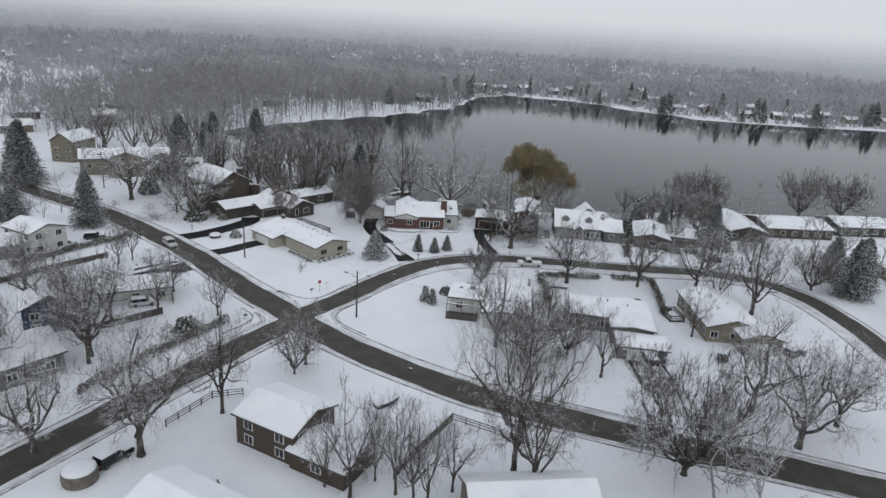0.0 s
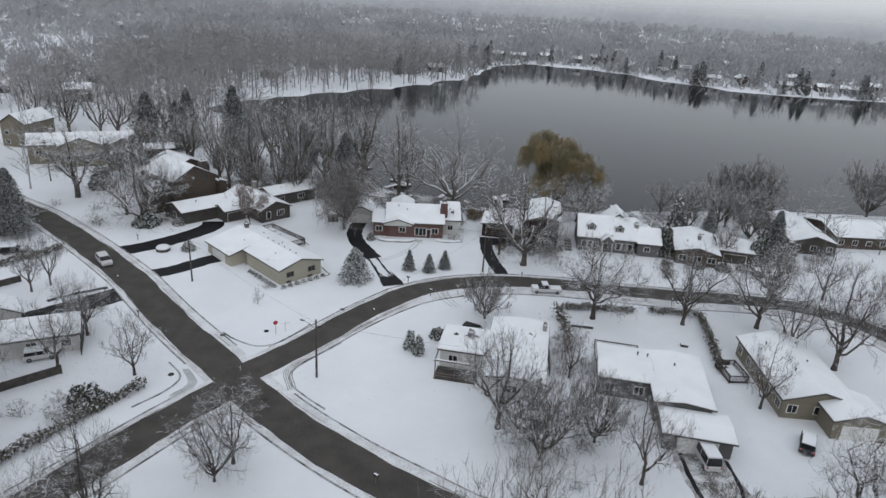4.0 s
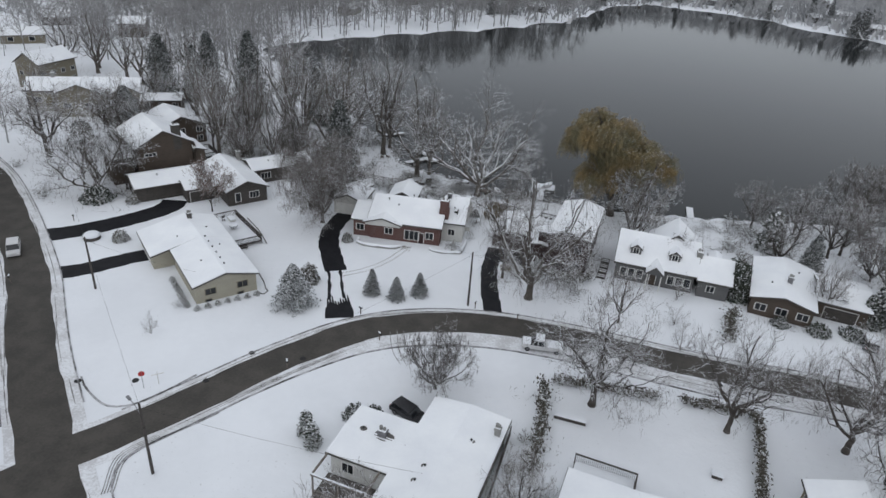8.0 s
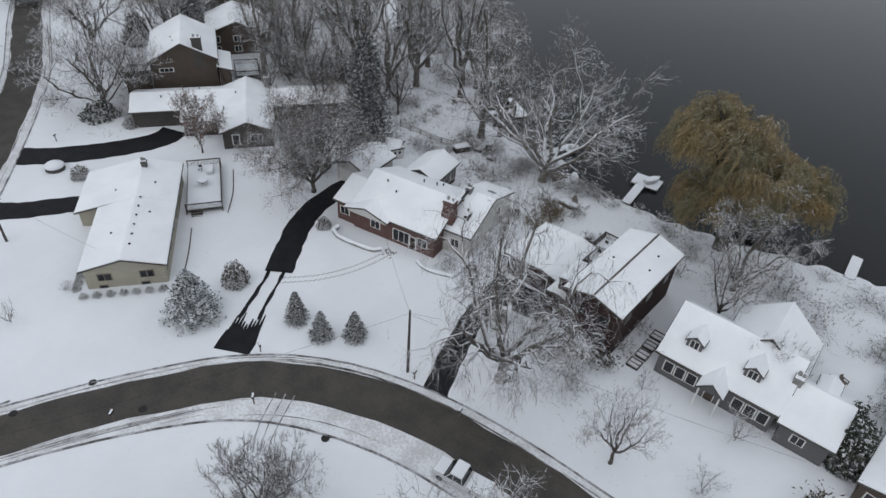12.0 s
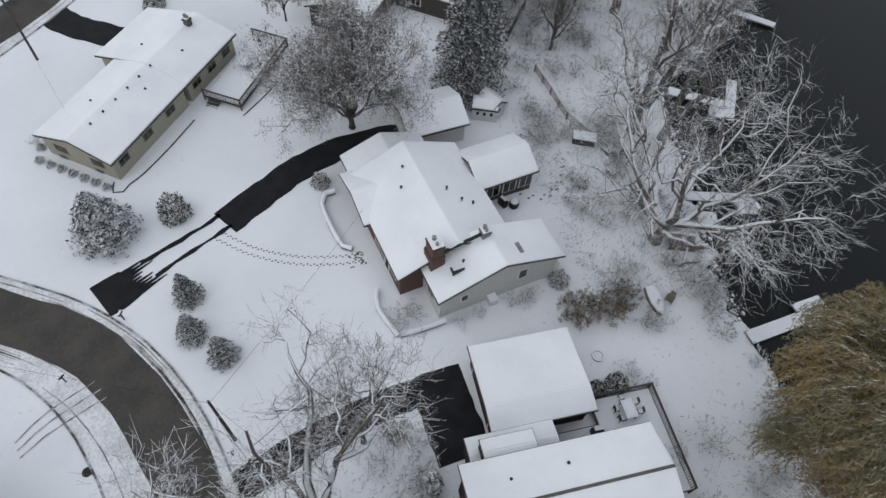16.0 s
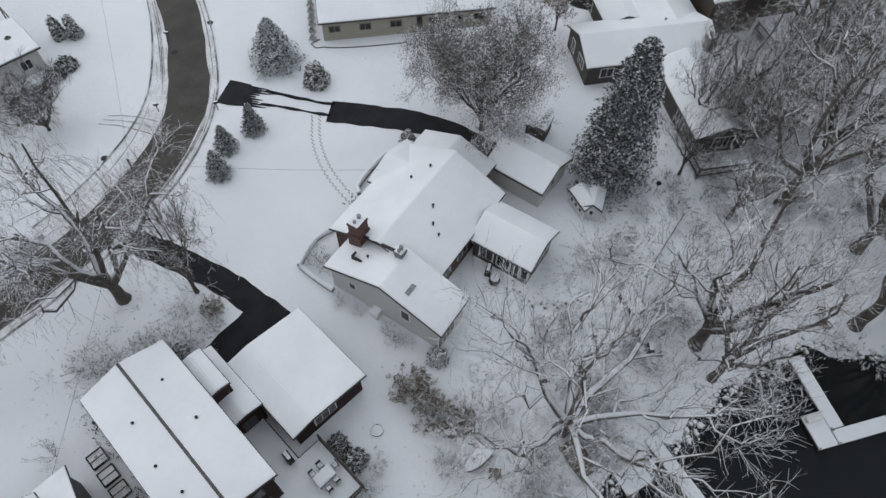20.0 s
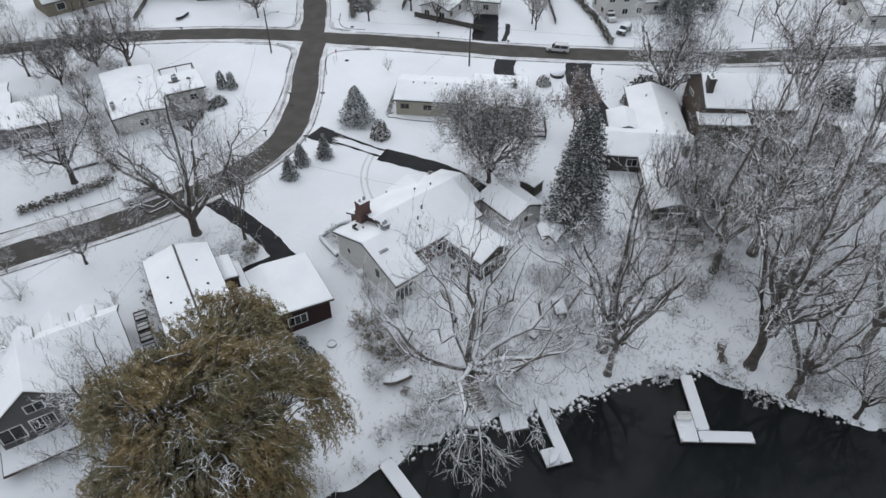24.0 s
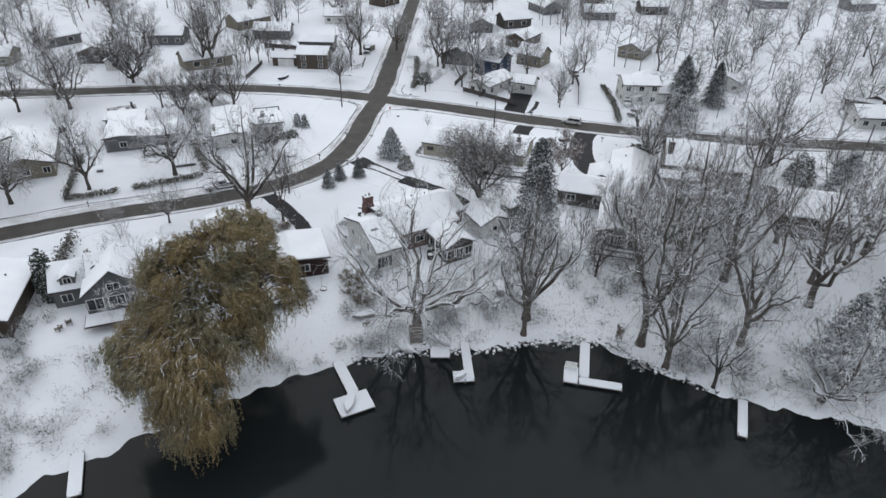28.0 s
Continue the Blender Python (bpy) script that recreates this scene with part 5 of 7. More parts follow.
def willow(key, seed):
    """A willow of several drooping lobes: stout trunk, arching limbs, hanging strands of narrow leaves, some bare snowy limbs."""
    g = np.random.default_rng(seed)
    lobes = [(-4.4, -3.0, 21.3, 5.6, 640), (-0.8, 0.4, 15.2, 4.6, 300), (-6.6, 1.6, 17.2, 4.4, 420), (1.8, -4.2, 17.6, 4.4, 420), (3.2, -0.6, 15.0, 3.8, 260), (-1.4, 5.2, 13.0, 3.8, 320), (2.4, 4.0, 13.6, 4.0, 300), (5.0, 6.4, 12.6, 4.8, 460), (4.2, 9.6, 9.6, 4.0, 340), (6.4, 3.0, 13.0, 4.2, 380), (-3.0, -2.6, 11.5, 4.4, 320), (3.2, 12.0, 8.0, 3.4, 280)]
    trunk = (np.array([[[0, 0, -0.5], [-0.2, 0, 1.5], [-0.3, 0.2, 3.4], [-0.4, 0.2, 5]]]), np.array([[0.95, 0.75, 0.65, 0.5]]), 9)
    limbs, starts, drops = [trunk], [], []
    for x, y, top, r, n in lobes:
        s = np.linspace(0, 1, 7)[:, None]
        end = np.array([x, y, top - r * 0.55])
        line = np.array([-0.3, 0.1, 2.6]) * (1 - s) + end * s
        line[:, :2] += np.sin(s * 3.1) * g.normal(0, 0.5, 2)
        line[:, 2] += np.sin(s[:, 0] * 3.1) * r * 0.25
        limbs.append((line[None], np.linspace(0.4, 0.12, 7)[None], 7))
        m = 16
        d = g.normal(0, 1, (m, 3))
        d[:, 2] = np.abs(d[:, 2]) * 0.8
        d /= np.linalg.norm(d, axis=1, keepdims=True)
        root = line[g.integers(3, 7, m)]
        tip = end + d * r * np.array([1.0, 1.0, 0.95])
        u = np.linspace(0, 1, 5)[None, :, None]
        B = root[:, None] * (1 - u) + tip[:, None] * u
        B[:, 1:4] += g.normal(0, 0.25, (m, 3, 3))
        B[..., 2] += np.sin(u[..., 0] * 3.1) * 0.8
        limbs.append((B, np.linspace(0.12, 0.03, 5)[None] * np.ones((m, 1)), 4))
        # Strands hang in clumps, with dark gaps between them.
        m = max(8, n // 9)
        n = n * 2
        d = g.normal(0, 1, (m, 3))
        d[:, 2] = np.abs(d[:, 2]) * 0.9 - 0.1
        d /= np.linalg.norm(d, axis=1, keepdims=True)
        heads = end + d * (r * g.uniform(0.55, 1.12, m))[:, None] * np.array([1, 1, 0.7])
        pick = g.integers(0, m, n)
        p_ = heads[pick] + g.normal(0, 0.62, (n, 3)) * np.array([1, 1, 0.6])
        starts.append(p_)
        drops.append(np.minimum(g.uniform(0.7, 1.25, n) * g.uniform(0.9, 3.3, m)[pick] * (0.4 + 0.85 * np.hypot(d[pick, 0], d[pick, 1])), p_[:, 2] + 1.0))
    pts, drop = np.concatenate(starts), np.concatenate(drops)
    n, k = len(pts), 9
    s = np.linspace(0, 1, k)
    out = pts[:, :2] / (np.hypot(pts[:, 0], pts[:, 1])[:, None] + 0.01)
    P = pts[:, None].repeat(k, 1)
    P[..., :2] += out[:, None] * (0.9 * (1 - (1 - s) ** 2))[None, :, None] + np.cumsum(g.normal(0, 0.1, (n, k, 2)), 1)
    P[..., 2] += 0.3 * np.sin(s * 3)[None] - drop[:, None] * s ** 1.25
    sv, sf = tubes(P[:, ::2], np.full((n, 5), 0.014), 2)
    # Narrow leaves lie along the strands.
    w = np.repeat(np.arange(n * (k - 1)), 5)
    p0, p1 = P[:, :-1].reshape(-1, 3)[w], P[:, 1:].reshape(-1, 3)[w]
    u = g.uniform(0, 1, (len(w), 1))
    d = p1 - p0
    d = d / (np.linalg.norm(d, axis=1, keepdims=True) + 1e-9) + g.normal(0, 0.5, d.shape)
    side = np.cross(d, g.normal(0, 1, d.shape))
    side *= 0.034 / (np.linalg.norm(side, axis=1, keepdims=True) + 1e-9)
    c = p0 * (1 - u) + p1 * u + g.normal(0, 0.1, d.shape)
    d *= g.uniform(0.09, 0.2, (len(w), 1))
    v = np.stack([c - d, c - side, c + d, c + side], 1).reshape(-1, 3)
    f = np.arange(len(v)).reshape(-1, 4)
    # Bare limbs, white with snow, that stand clear of the leaves.
    bare_v, bare_f, c = [], [], 0
    for x, y, z, az in ((-0.6, -0.4, 13.6, 0.3), (0.8, 0.6, 13, 1.6), (-1.4, 1.4, 13.2, 2.7), (3.4, 5.0, 9.4, 4.4)):
        (tv, tf), (cv, cf), _ = grow(int(seed + z * 10), h=4.4, r=4.0, fork=0.05, limbs=4, counts=(4, 3, 3), spread=1.0, thick=0.17, twig=0.024, wide=1.3)
        q = np.concatenate([tv, cv]) + np.array([x, y, z])
        bare_v.append(q)
        bare_f.append(np.concatenate([tf, cf + len(tv)]) + c)
        c += len(q)
    tv, tf = stack(limbs)
    TEMPLATE_SIZE[key] = (22.0, 11.0)
    template(key, "great willow with yellow-olive leaves hanging over the shore", "tree", array_mesh("trunk", tv, tf, BARK, True), array_mesh("crown", sv, sf, TWIG), [("leaves", array_mesh("leaves", v, f, WILLOW)), ("limb_wood", array_mesh("limb_wood", np.concatenate(bare_v), np.concatenate(bare_f), SNOWY_BARK))])


willow("tree/willow", 41)


def shrub(key, seed, label, r, h, n, mat, size=0.12, stems=26):
    g = np.random.default_rng(seed)
    az, el = g.uniform(0, 6.283, stems), g.uniform(0.15, 1.45, stems)
    tip = np.stack([np.cos(az) * np.cos(el) * r, np.sin(az) * np.cos(el) * r, np.sin(el) * h], -1)
    s = np.linspace(0, 1, 4)
    P = tip[:, None] * s[None, :, None] + np.cumsum(g.normal(0, 0.05 * r, (stems, 4, 3)), 1) * s[None, :, None]
    tv, tf = tubes(P, 0.018 * (1.2 - s)[None] * np.ones((stems, 1)), 3)
    d = g.normal(0, 1, (n, 3))
    d[:, 2] = np.abs(d[:, 2])
    d /= np.linalg.norm(d, axis=1, keepdims=True)
    bumps = 1 + 0.13 * np.sin(d[:, 0] * 7 + seed) * np.sin(d[:, 1] * 6 + 1) + 0.08 * np.sin(d[:, 2] * 9)
    q = d * (g.uniform(0.55, 1, (n, 1)) ** 0.5) * bumps[:, None] * np.array([r, r, h])
    cv, cf = flakes(q, size, g, 1, 0.03, 0.2, 1.3)
    TEMPLATE_SIZE[key] = (h, r)
    template(key, label, "shrub", array_mesh("stems", tv, tf, BARK), array_mesh("crown", cv, cf, mat))


shrub("shrub/round", 1, "round clipped shrub dusted with snow", 1.5, 2.2, 1500, SHRUB)
shrub("shrub/ball", 5, "clipped ball shrub capped with snow", 1.0, 1.2, 500, BALL, 0.1)
shrub("shrub/low", 2, "low spreading evergreen shrub under snow", 1.4, 1.1, 900, EVERGREEN)
shrub("shrub/upright", 3, "upright arborvitae shrub dusted with snow", 0.75, 2.9, 1100, EVERGREEN, 0.11)


def bush(key, seed, label, h, r, mat, leaves=0, **kw):
    """A bare many-stemmed bush, with a few dry leaves if it keeps them."""
    (tv, tf), (cv, cf), tips = grow(seed, h=h, r=r, fork=0.04, thick=0.035, twig=0.013, spread=0.9, **kw)
    if leaves:
        g = np.random.default_rng(seed)
        pts = tips.reshape(-1, 3)
        lv, lf = flakes(pts[g.permutation(len(pts))[:leaves]], 0.08, g, 1, 0.12, 0.1, 1.6)
        cf = np.concatenate([cf, lf + len(cv)])
        cv = np.concatenate([cv, lv])
    allv = np.concatenate([tv, cv])
    TEMPLATE_SIZE[key] = (float(np.percentile(allv[:, 2], 99)), float(np.percentile(np.hypot(allv[:, 0], allv[:, 1]), 96)))
    template(key, label, "shrub", array_mesh("stems", tv, tf, BARK), array_mesh("crown", cv, cf, mat))


for i in range(3):
    bush(f"shrub/wild{i}", 140 + i, "tangled bare bush dusted with snow", 2.4, 2.0, SHRUB, 260, limbs=10, counts=(4, 4, 3), wide=1.2)
bush("shrub/brush", 150, "dense patch of dry brown brush", 2.2, 2.4, BRUSH, 2600, limbs=18, counts=(5, 4, 3), wide=1.3)
shrub("shrub/puff", 6, "puffy evergreen with rounded snowy clumps", 2.2, 5.2, 2600, EVERGREEN, 0.2)

BIG = ["tree/big0", "tree/big1", "tree/big2", "tree/big3"]
MID = ["tree/mid0", "tree/mid1", "tree/mid2"]
near_trees = [(-34.2, 64, 18.5, 8.8), (-27.5, 74, 18, 5.6), (11.7, 64, 24, 8), (13.5, 60, 18, 6), (49.8, 81.8, 17, 9.5), (61.2, 78.9, 14.5, 7.4), (-52.5, 87.5, 16.5, 9.5), (-47, 63.6, 14, 8), (67, 119.5, 18, 8), (30.7, 131.8, 14.5, 9.5), (46.7, 131.8, 14.5, 7), (60, 132.3, 15, 8), (12.2, 98.6, 15, 7), (-87.5, 178.7, 19, 13), (52.4, 73, 15, 10), (66, 141, 14, 7), (-75, 186, 18, 9), (70, 199, 11, 5), (62, 179, 11, 5), (73, 187.5, 12, 6), (77, 171, 14, 6), (82, 199, 11, 6)]
for i, (x, y, h_, r_) in enumerate(near_trees):
    plant(BIG[i % 4], x, y, h_, r_)
mid_trees = [(-121, 136, 14, 6.5), (-116, 157, 13, 6), (-138, 166, 14, 7), (-155, 141, 14, 7), (-149, 119, 14, 7), (-166, 108, 14, 7), (-131, 121, 13, 6), (-188, 131, 15, 8), (-170, 146, 14, 7), (-141, 151, 13, 6), (-180, 112, 15, 7), (-160, 92, 15, 7), (-146, 88, 14, 7), (-152, 168, 14, 7), (-112, 116, 13, 6), (-126, 100, 14, 7), (-65.4, 130.5, 11, 4.2), (-7.8, 58.4, 15, 4.6), (-0.5, 57, 14, 4.2), (4.1, 60.3, 11, 4.2), (28.7, 89.8, 13.2, 4.8), (-50.2, 114.6, 10, 4.7), (23.5, 111.9, 9.5, 4), (50, 107.2, 11.5, 4.2), (34.1, 151.8, 9.5, 4.2), (-38.3, 104.9, 10, 5), (-42.4, 243, 16, 6.5), (-19, 88.6, 11, 4.8), (-67, 127.6, 11, 4.8), (61.5, 123.7, 14, 6), (-51.6, 85.3, 15, 6.3), (-97.6, 144, 13, 6.5), (37, 178.3, 12, 5.5), (-56.5, 120.3, 7.5, 4), (-52, 232, 15, 6), (79, 146.5, 12, 5.5), (-132, 252, 18, 8), (-100, 258, 14, 6), (-82, 250, 14, 6), (-70, 262, 14, 6), (44, 170, 9, 4), (-82, 204, 13, 6), (-2.6, 59.3, 14, 3.8), (-5.2, 61.5, 12, 3.4), (1.2, 57.6, 13, 3.6), (-11, 60, 10, 3)]
for i, (x, y, h_, r_) in enumerate(mid_trees):
    plant(MID[i % 3], x, y, h_, r_)
for i, (x, y, h_, r_) in enumerate([(43.5, 161.8, 5, 2.6), (42.4, 154, 4, 2.4), (42.7, 147.5, 5, 2.8), (-28, 128.5, 4, 1.3), (33.4, 162.4, 3.4, 1.7)]):
    plant(f"tree/small{i % 2}", x, y, h_, r_)
plant("tree/round", -20.1, 85.5, 10, 5)
plant("tree/dense", 11.4, 129, 8.2, 4.8)
plant("tree/dense", 17, 93, 11, 6)
plant("tree/dense", 24.5, 97, 10, 5)
plant("tree/dense", 33.8, 65.8, 15.5, 10)
for x, y, h_, r_ in ((84, 208, 14, 8), (92, 209.5, 15, 8), (126, 212, 16, 9), (141, 213, 15, 9), (88.5, 136, 11, 7), (78, 180, 10, 5.5), (-37, 193.5, 9, 5.5), (-50, 194.5, 10, 6)):
    plant("tree/dense", x, y, h_, r_)
plant("tree/lake", 4.8, 195.2, 24.5, 16.5, 60)
west_trees = [(-36, 188.5, 13, 4.6), (-46, 185.5, 12, 4.4), (-52, 201, 15, 5.6), (-58.5, 196.5, 15, 5.6), (-40, 197.5, 14, 5), (-70.5, 168.5, 15, 5.6), (-61.5, 169.4, 13, 4.6), (-28, 190.5, 11, 4), (-26, 197.5, 12, 4.4), (-36.5, 194.5, 12, 4.4), (-85, 195, 13, 5), (-120, 214, 14, 6), (-100, 238, 15, 6), (-89, 198.6, 13, 4.5), (62, 200, 10, 5), (70, 196, 11, 5.5), (76, 190, 12, 6), (90, 198, 13, 6), (66, 165, 9, 4), (-59.4, 95.7, 15, 7.5), (-72, 104, 13, 6.5), (-49.4, 105.5, 11, 5), (-64.5, 99.5, 13, 6), (-55.5, 100.5, 12, 5.5), (-80, 116, 12, 6), (-90, 108, 13, 6), (-62, 78, 14, 7), (-70, 72, 13, 6)]
for i, (x, y, h_, r_) in enumerate(west_trees):
    plant(MID[i % 3] if i % 2 else BIG[i % 4], x, y, h_, r_)
shore_trees = [(-10.4, 201.2, 24, 9), (-8.2, 204, 21, 5.6), (-22.2, 213, 25.5, 7.4), (-30.9, 210, 25, 9), (-31.2, 201.2, 22, 7.4), (-38, 202.4, 23, 8), (-43.6, 207.6, 25, 8.2), (-49.4, 197.6, 19, 5.4), (-54.6, 192.4, 19, 5.4), (-22.1, 218.2, 21, 6.4), (-34.7, 219.5, 22, 7), (-50.4, 218, 20, 7.4), (-61, 203, 18, 6), (-41, 191.5, 15, 4.6), (-66, 213, 17, 6), (-116, 244, 19, 8), (-108, 240, 19, 8), (-100, 243, 18, 7), (-128, 246, 19, 8), (-140, 246, 18, 8), (-95, 246, 17, 7), (-88, 219, 15, 5), (-76, 218, 17, 6.5), (-72, 212, 17, 7), (-56, 214, 19, 7)]
for i, (x, y, h_, r_) in enumerate(shore_trees):
    plant(f"tree/shore{i % 3}", x, y, h_ * 1.08, r_ * 1.1)
for i, (x, y, h_, r_) in enumerate(((-40.5, 231.5, 15, 8), (37.2, 186.4, 17.5, 7.4), (-65.4, 165.4, 16.5, 12))):
    plant(f"tree/multi{i % 2}", x, y, h_, r_)
plant("tree/mid2", 15.4, 159.4, 19.5, 4.6)
plant("shrub/low", -63.4, 163.2, 2.4, 3.0, group="shrubs")
plant("shrub/puff", -86, 187.4, 5.5, 3.0, group="shrubs")
plant("tree/mid1", -25.3, 223.8, 13, 6)
plant("tree/lean", -36.2, 231.6, 15, 10, 60)
plant("tree/tall_spruce", -42.5, 228.6, 13, 4.6)
plant("tree/drive", 20.3, 154.4, 21, 11.4, 120)
plant("tree/main_spruce", -22.4, 184.2, 19.4, 5.0)
for x, y, h_, r_ in ((-91.4, 226.6, 19, 6.6), (-84.8, 232.2, 15.8, 4.6), (-83.1, 237.4, 18.8, 5.6), (-64.2, 226.3, 22.5, 6.6), (-86, 152.4, 14.5, 5), (-97, 141, 13, 5), (-104, 146, 12, 4), (95.8, 133, 14, 5), (101, 138.5, 13, 5), (98, 145, 11, 4.5), (76, 164, 13, 3.6), (66.5, 176.5, 9, 3), (-82.5, 199, 12, 5.5), (-123.6, 188, 20, 7), (-130, 197, 18, 7), (-47.2, 231, 15, 5), (-65, 255, 11, 5)):
    plant("tree/tall_spruce", x, y, h_, r_)
plant("tree/blue_spruce", -13.2, 141.4, 6.8, 4.0)
for x, y, h_ in ((-3.3, 147.9, 4.4), (0.7, 147.6, 3.9), (3.8, 149.8, 4.0)):
    plant("tree/fir", x, y, h_, 1.6, group="three young firs")
plant("tree/oak", -20, 168.8, 16.4, 8.8)
plant("tree/russet", -41, 166, 10.5, 4.3)
plant("tree/willow", 33.2, 195.6, 22, 11, 0)
for key, x, y, h_, r_ in (("shrub/round", -13.7, 148.1, 3, 1.6), ("shrub/low", 3.6, 121.4, 1.5, 1.5), ("shrub/low", 5.6, 121.9, 1.5, 1.3), ("shrub/upright", -0.7, 117.2, 3.2, 0.95), ("shrub/upright", 0.7, 115.7, 3.2, 0.95), ("shrub/brush", 10.4, 182.8, 2.2, 2.2), ("shrub/brush", 11.0, 185.4, 2.0, 2.2), ("shrub/brush", 10.2, 187.6, 1.8, 1.8), ("shrub/wild", 8.4, 187.8, 2.0, 1.7), ("shrub/round", 6.4, 182.5, 1.4, 1.1), ("shrub/wild", 7.4, 171.6, 0.9, 1.3), ("shrub/wild", 7.3, 173.4, 0.8, 1.1), ("shrub/wild", 7.1, 177.0, 0.9, 1.3), ("shrub/wild", 6.9, 179.2, 0.8, 1.2), ("shrub/wild", 7.6, 178.2, 1.2, 1.0), ("shrub/wild", 5.2, 167.4, 1.6, 1.3), ("shrub/wild", 17.6, 184.4, 1.5, 1.6), ("shrub/wild", 19.4, 185, 1.6, 1.5), ("shrub/low", 18.2, 182.6, 1.4, 1.2), ("shrub/low", 18.1, 180.6, 1.3, 1.0), ("shrub/wild", 24.6, 183.4, 1.6, 1.3), ("shrub/wild", 43.5, 189, 3, 4), ("shrub/wild", 47, 186, 2.2, 2.6), ("shrub/puff", 53, 165.4, 6.4, 1.9), ("shrub/puff", 52.3, 168.2, 5.4, 1.6), ("shrub/round", -48.9, 150.4, 1.8, 1.4), ("shrub/upright", 62.3, 187.2, 8, 2.2), ("shrub/upright", 75, 166, 7, 2.2), ("shrub/upright", 79.5, 163.5, 6, 2), ("shrub/puff", 72.6, 164, 5, 2), ("shrub/low", 64, 158.8, 1.6, 1.8), ("shrub/low", 69, 159.4, 1.6, 2), ("shrub/low", 58.6, 159.4, 1.2, 1.4), ("shrub/wild", 42.2, 191.2, 3, 3.2), ("shrub/wild", 54.8, 184.5, 2.4, 2.4), ("shrub/wild", 55, 174.6, 2.4, 2.2), ("shrub/wild", 54.5, 169.4, 2, 1.8), ("shrub/wild", 57.2, 176.4, 2.6, 2.4), ("shrub/wild", 56.4, 179.6, 2.2, 2.2), ("shrub/wild", 57, 193.5, 2, 2.4), ("shrub/wild", 59, 197.5, 2.4, 2.6), ("shrub/wild", 52.9, 173.3, 1.4, 1.5), ("shrub/wild", 47.2, 198, 1.2, 1.6), ("shrub/round", -56.6, 164.5, 1.6, 1.4), ("shrub/wild", -28.4, 135.4, 1.0, 1.0), ("shrub/round", -13, 163.2, 1.6, 1.0), ("shrub/wild", 5.4, 166, 1.8, 2), ("shrub/brush", 15.6, 162.2, 1.3, 1.3), ("shrub/wild", 17.6, 160.6, 1.6, 1.8), ("shrub/wild", 19.5, 163, 2.4, 2.2), ("shrub/wild", 21.5, 161.6, 2.6, 2.2), ("shrub/wild", 29.6, 166.5, 2.6, 1.8), ("shrub/wild", 30.2, 171, 2.2, 1.6), ("shrub/wild", 17, 163.8, 1.6, 1.6), ("shrub/wild", 23.5, 162.6, 2, 3), ("shrub/wild", 27.4, 162.2, 2, 2.6), ("shrub/upright", 20.8, 163.6, 2.6, 0.9), ("shrub/low", -41, 97.5, 2.6, 2.6), ("shrub/wild", 25.8, 182.5, 1.8, 1.8), ("shrub/wild", 24.4, 197, 1.5, 1.7), ("shrub/wild", 20.5, 197.4, 1.2, 1.5), ("shrub/wild", 9, 198.2, 1.3, 1.5), ("shrub/wild", -13, 207.8, 1.5, 2), ("shrub/wild", -18.5, 212.5, 2.2, 2.4), ("shrub/wild", -19.8, 216, 1.8, 2), ("shrub/wild", -27.5, 226.4, 1.8, 2), ("shrub/wild", 56, 186, 2.5, 3), ("shrub/wild", 60, 190, 2.5, 3), ("shrub/wild", 64, 184, 2.5, 3), ("shrub/wild", 66, 194, 2.4, 3), ("shrub/wild", -66.5, 172, 2.4, 3), ("shrub/wild", -60.5, 166.5, 2.2, 2.6)):
    plant(key, x, y, h_, r_, group="shrubs")
for x, y in ((58, 200), (64, 203), (72, 206), (80, 208), (76, 199), (86, 206), (60, 194), (53, 196), (92, 207), (100, 212), (108, 212), (-33, 222), (-40, 233), (-48, 236), (-44, 228), (-30, 224), (-27, 216), (-24, 219)):
    plant("shrub/wild", x, y, 2.4, 2.8, group="shoreline thicket")
thicket = random.Random(44)
for x0, y0, x1, y1, n in ((-50, 198, -22, 234, 30), (-14, 189, 2, 200, 24), (5, 188, 14, 198, 6), (-36, 189, -20, 203, 26), (-60, 188, -38, 206, 18), (24, 184, 31, 196, 7), (56, 178, 90, 205, 18), (66, 158, 94, 180, 10), (-62, 172, -40, 186, 10), (-58, 186, -30, 200, 30), (-30, 212, -24, 226, 6), (-56, 204, -34, 228, 14), (-14, 196, 14, 202, 14), (8, 195.6, 30, 198, 9), (-17, 186, -1, 199, 8), (22, 156, 31, 162, 5), (-90, 160, -70, 174, 8), (20, 88, 27, 130, 16), (11, 86, 20, 104, 9), (-50, 66, -40, 100, 8)):
    for _ in range(n):
        x, y = thicket.uniform(x0, x1), thicket.uniform(y0, y1)
        if float(shore_distance(x, y)) > 0.8:
            k = thicket.uniform(0.8, 1.0)
            plant("shrub/wild", x, y, 2.1 * k, 1.9 * k * thicket.uniform(0.8, 1.3), group="lakeside thicket")
# A row of clipped balls before the corner house.
for i in range(7):
    a = 0.2 + 1.45 * i
    plant("shrub/ball", -26.3 + a * 0.687 + 1.0 * 0.727, 136.1 + a * 0.727 - 1.0 * 0.687, 0.75, 0.5, group="foundation shrubs")
for i in range(8):
    a = 0.5 + 1.2 * i
    plant("shrub/ball", -26.3 - 0.9 * 0.687 - a * 0.727, 136.1 - 0.9 * 0.727 + a * 0.687, 0.75, 0.5, group="foundation shrubs")


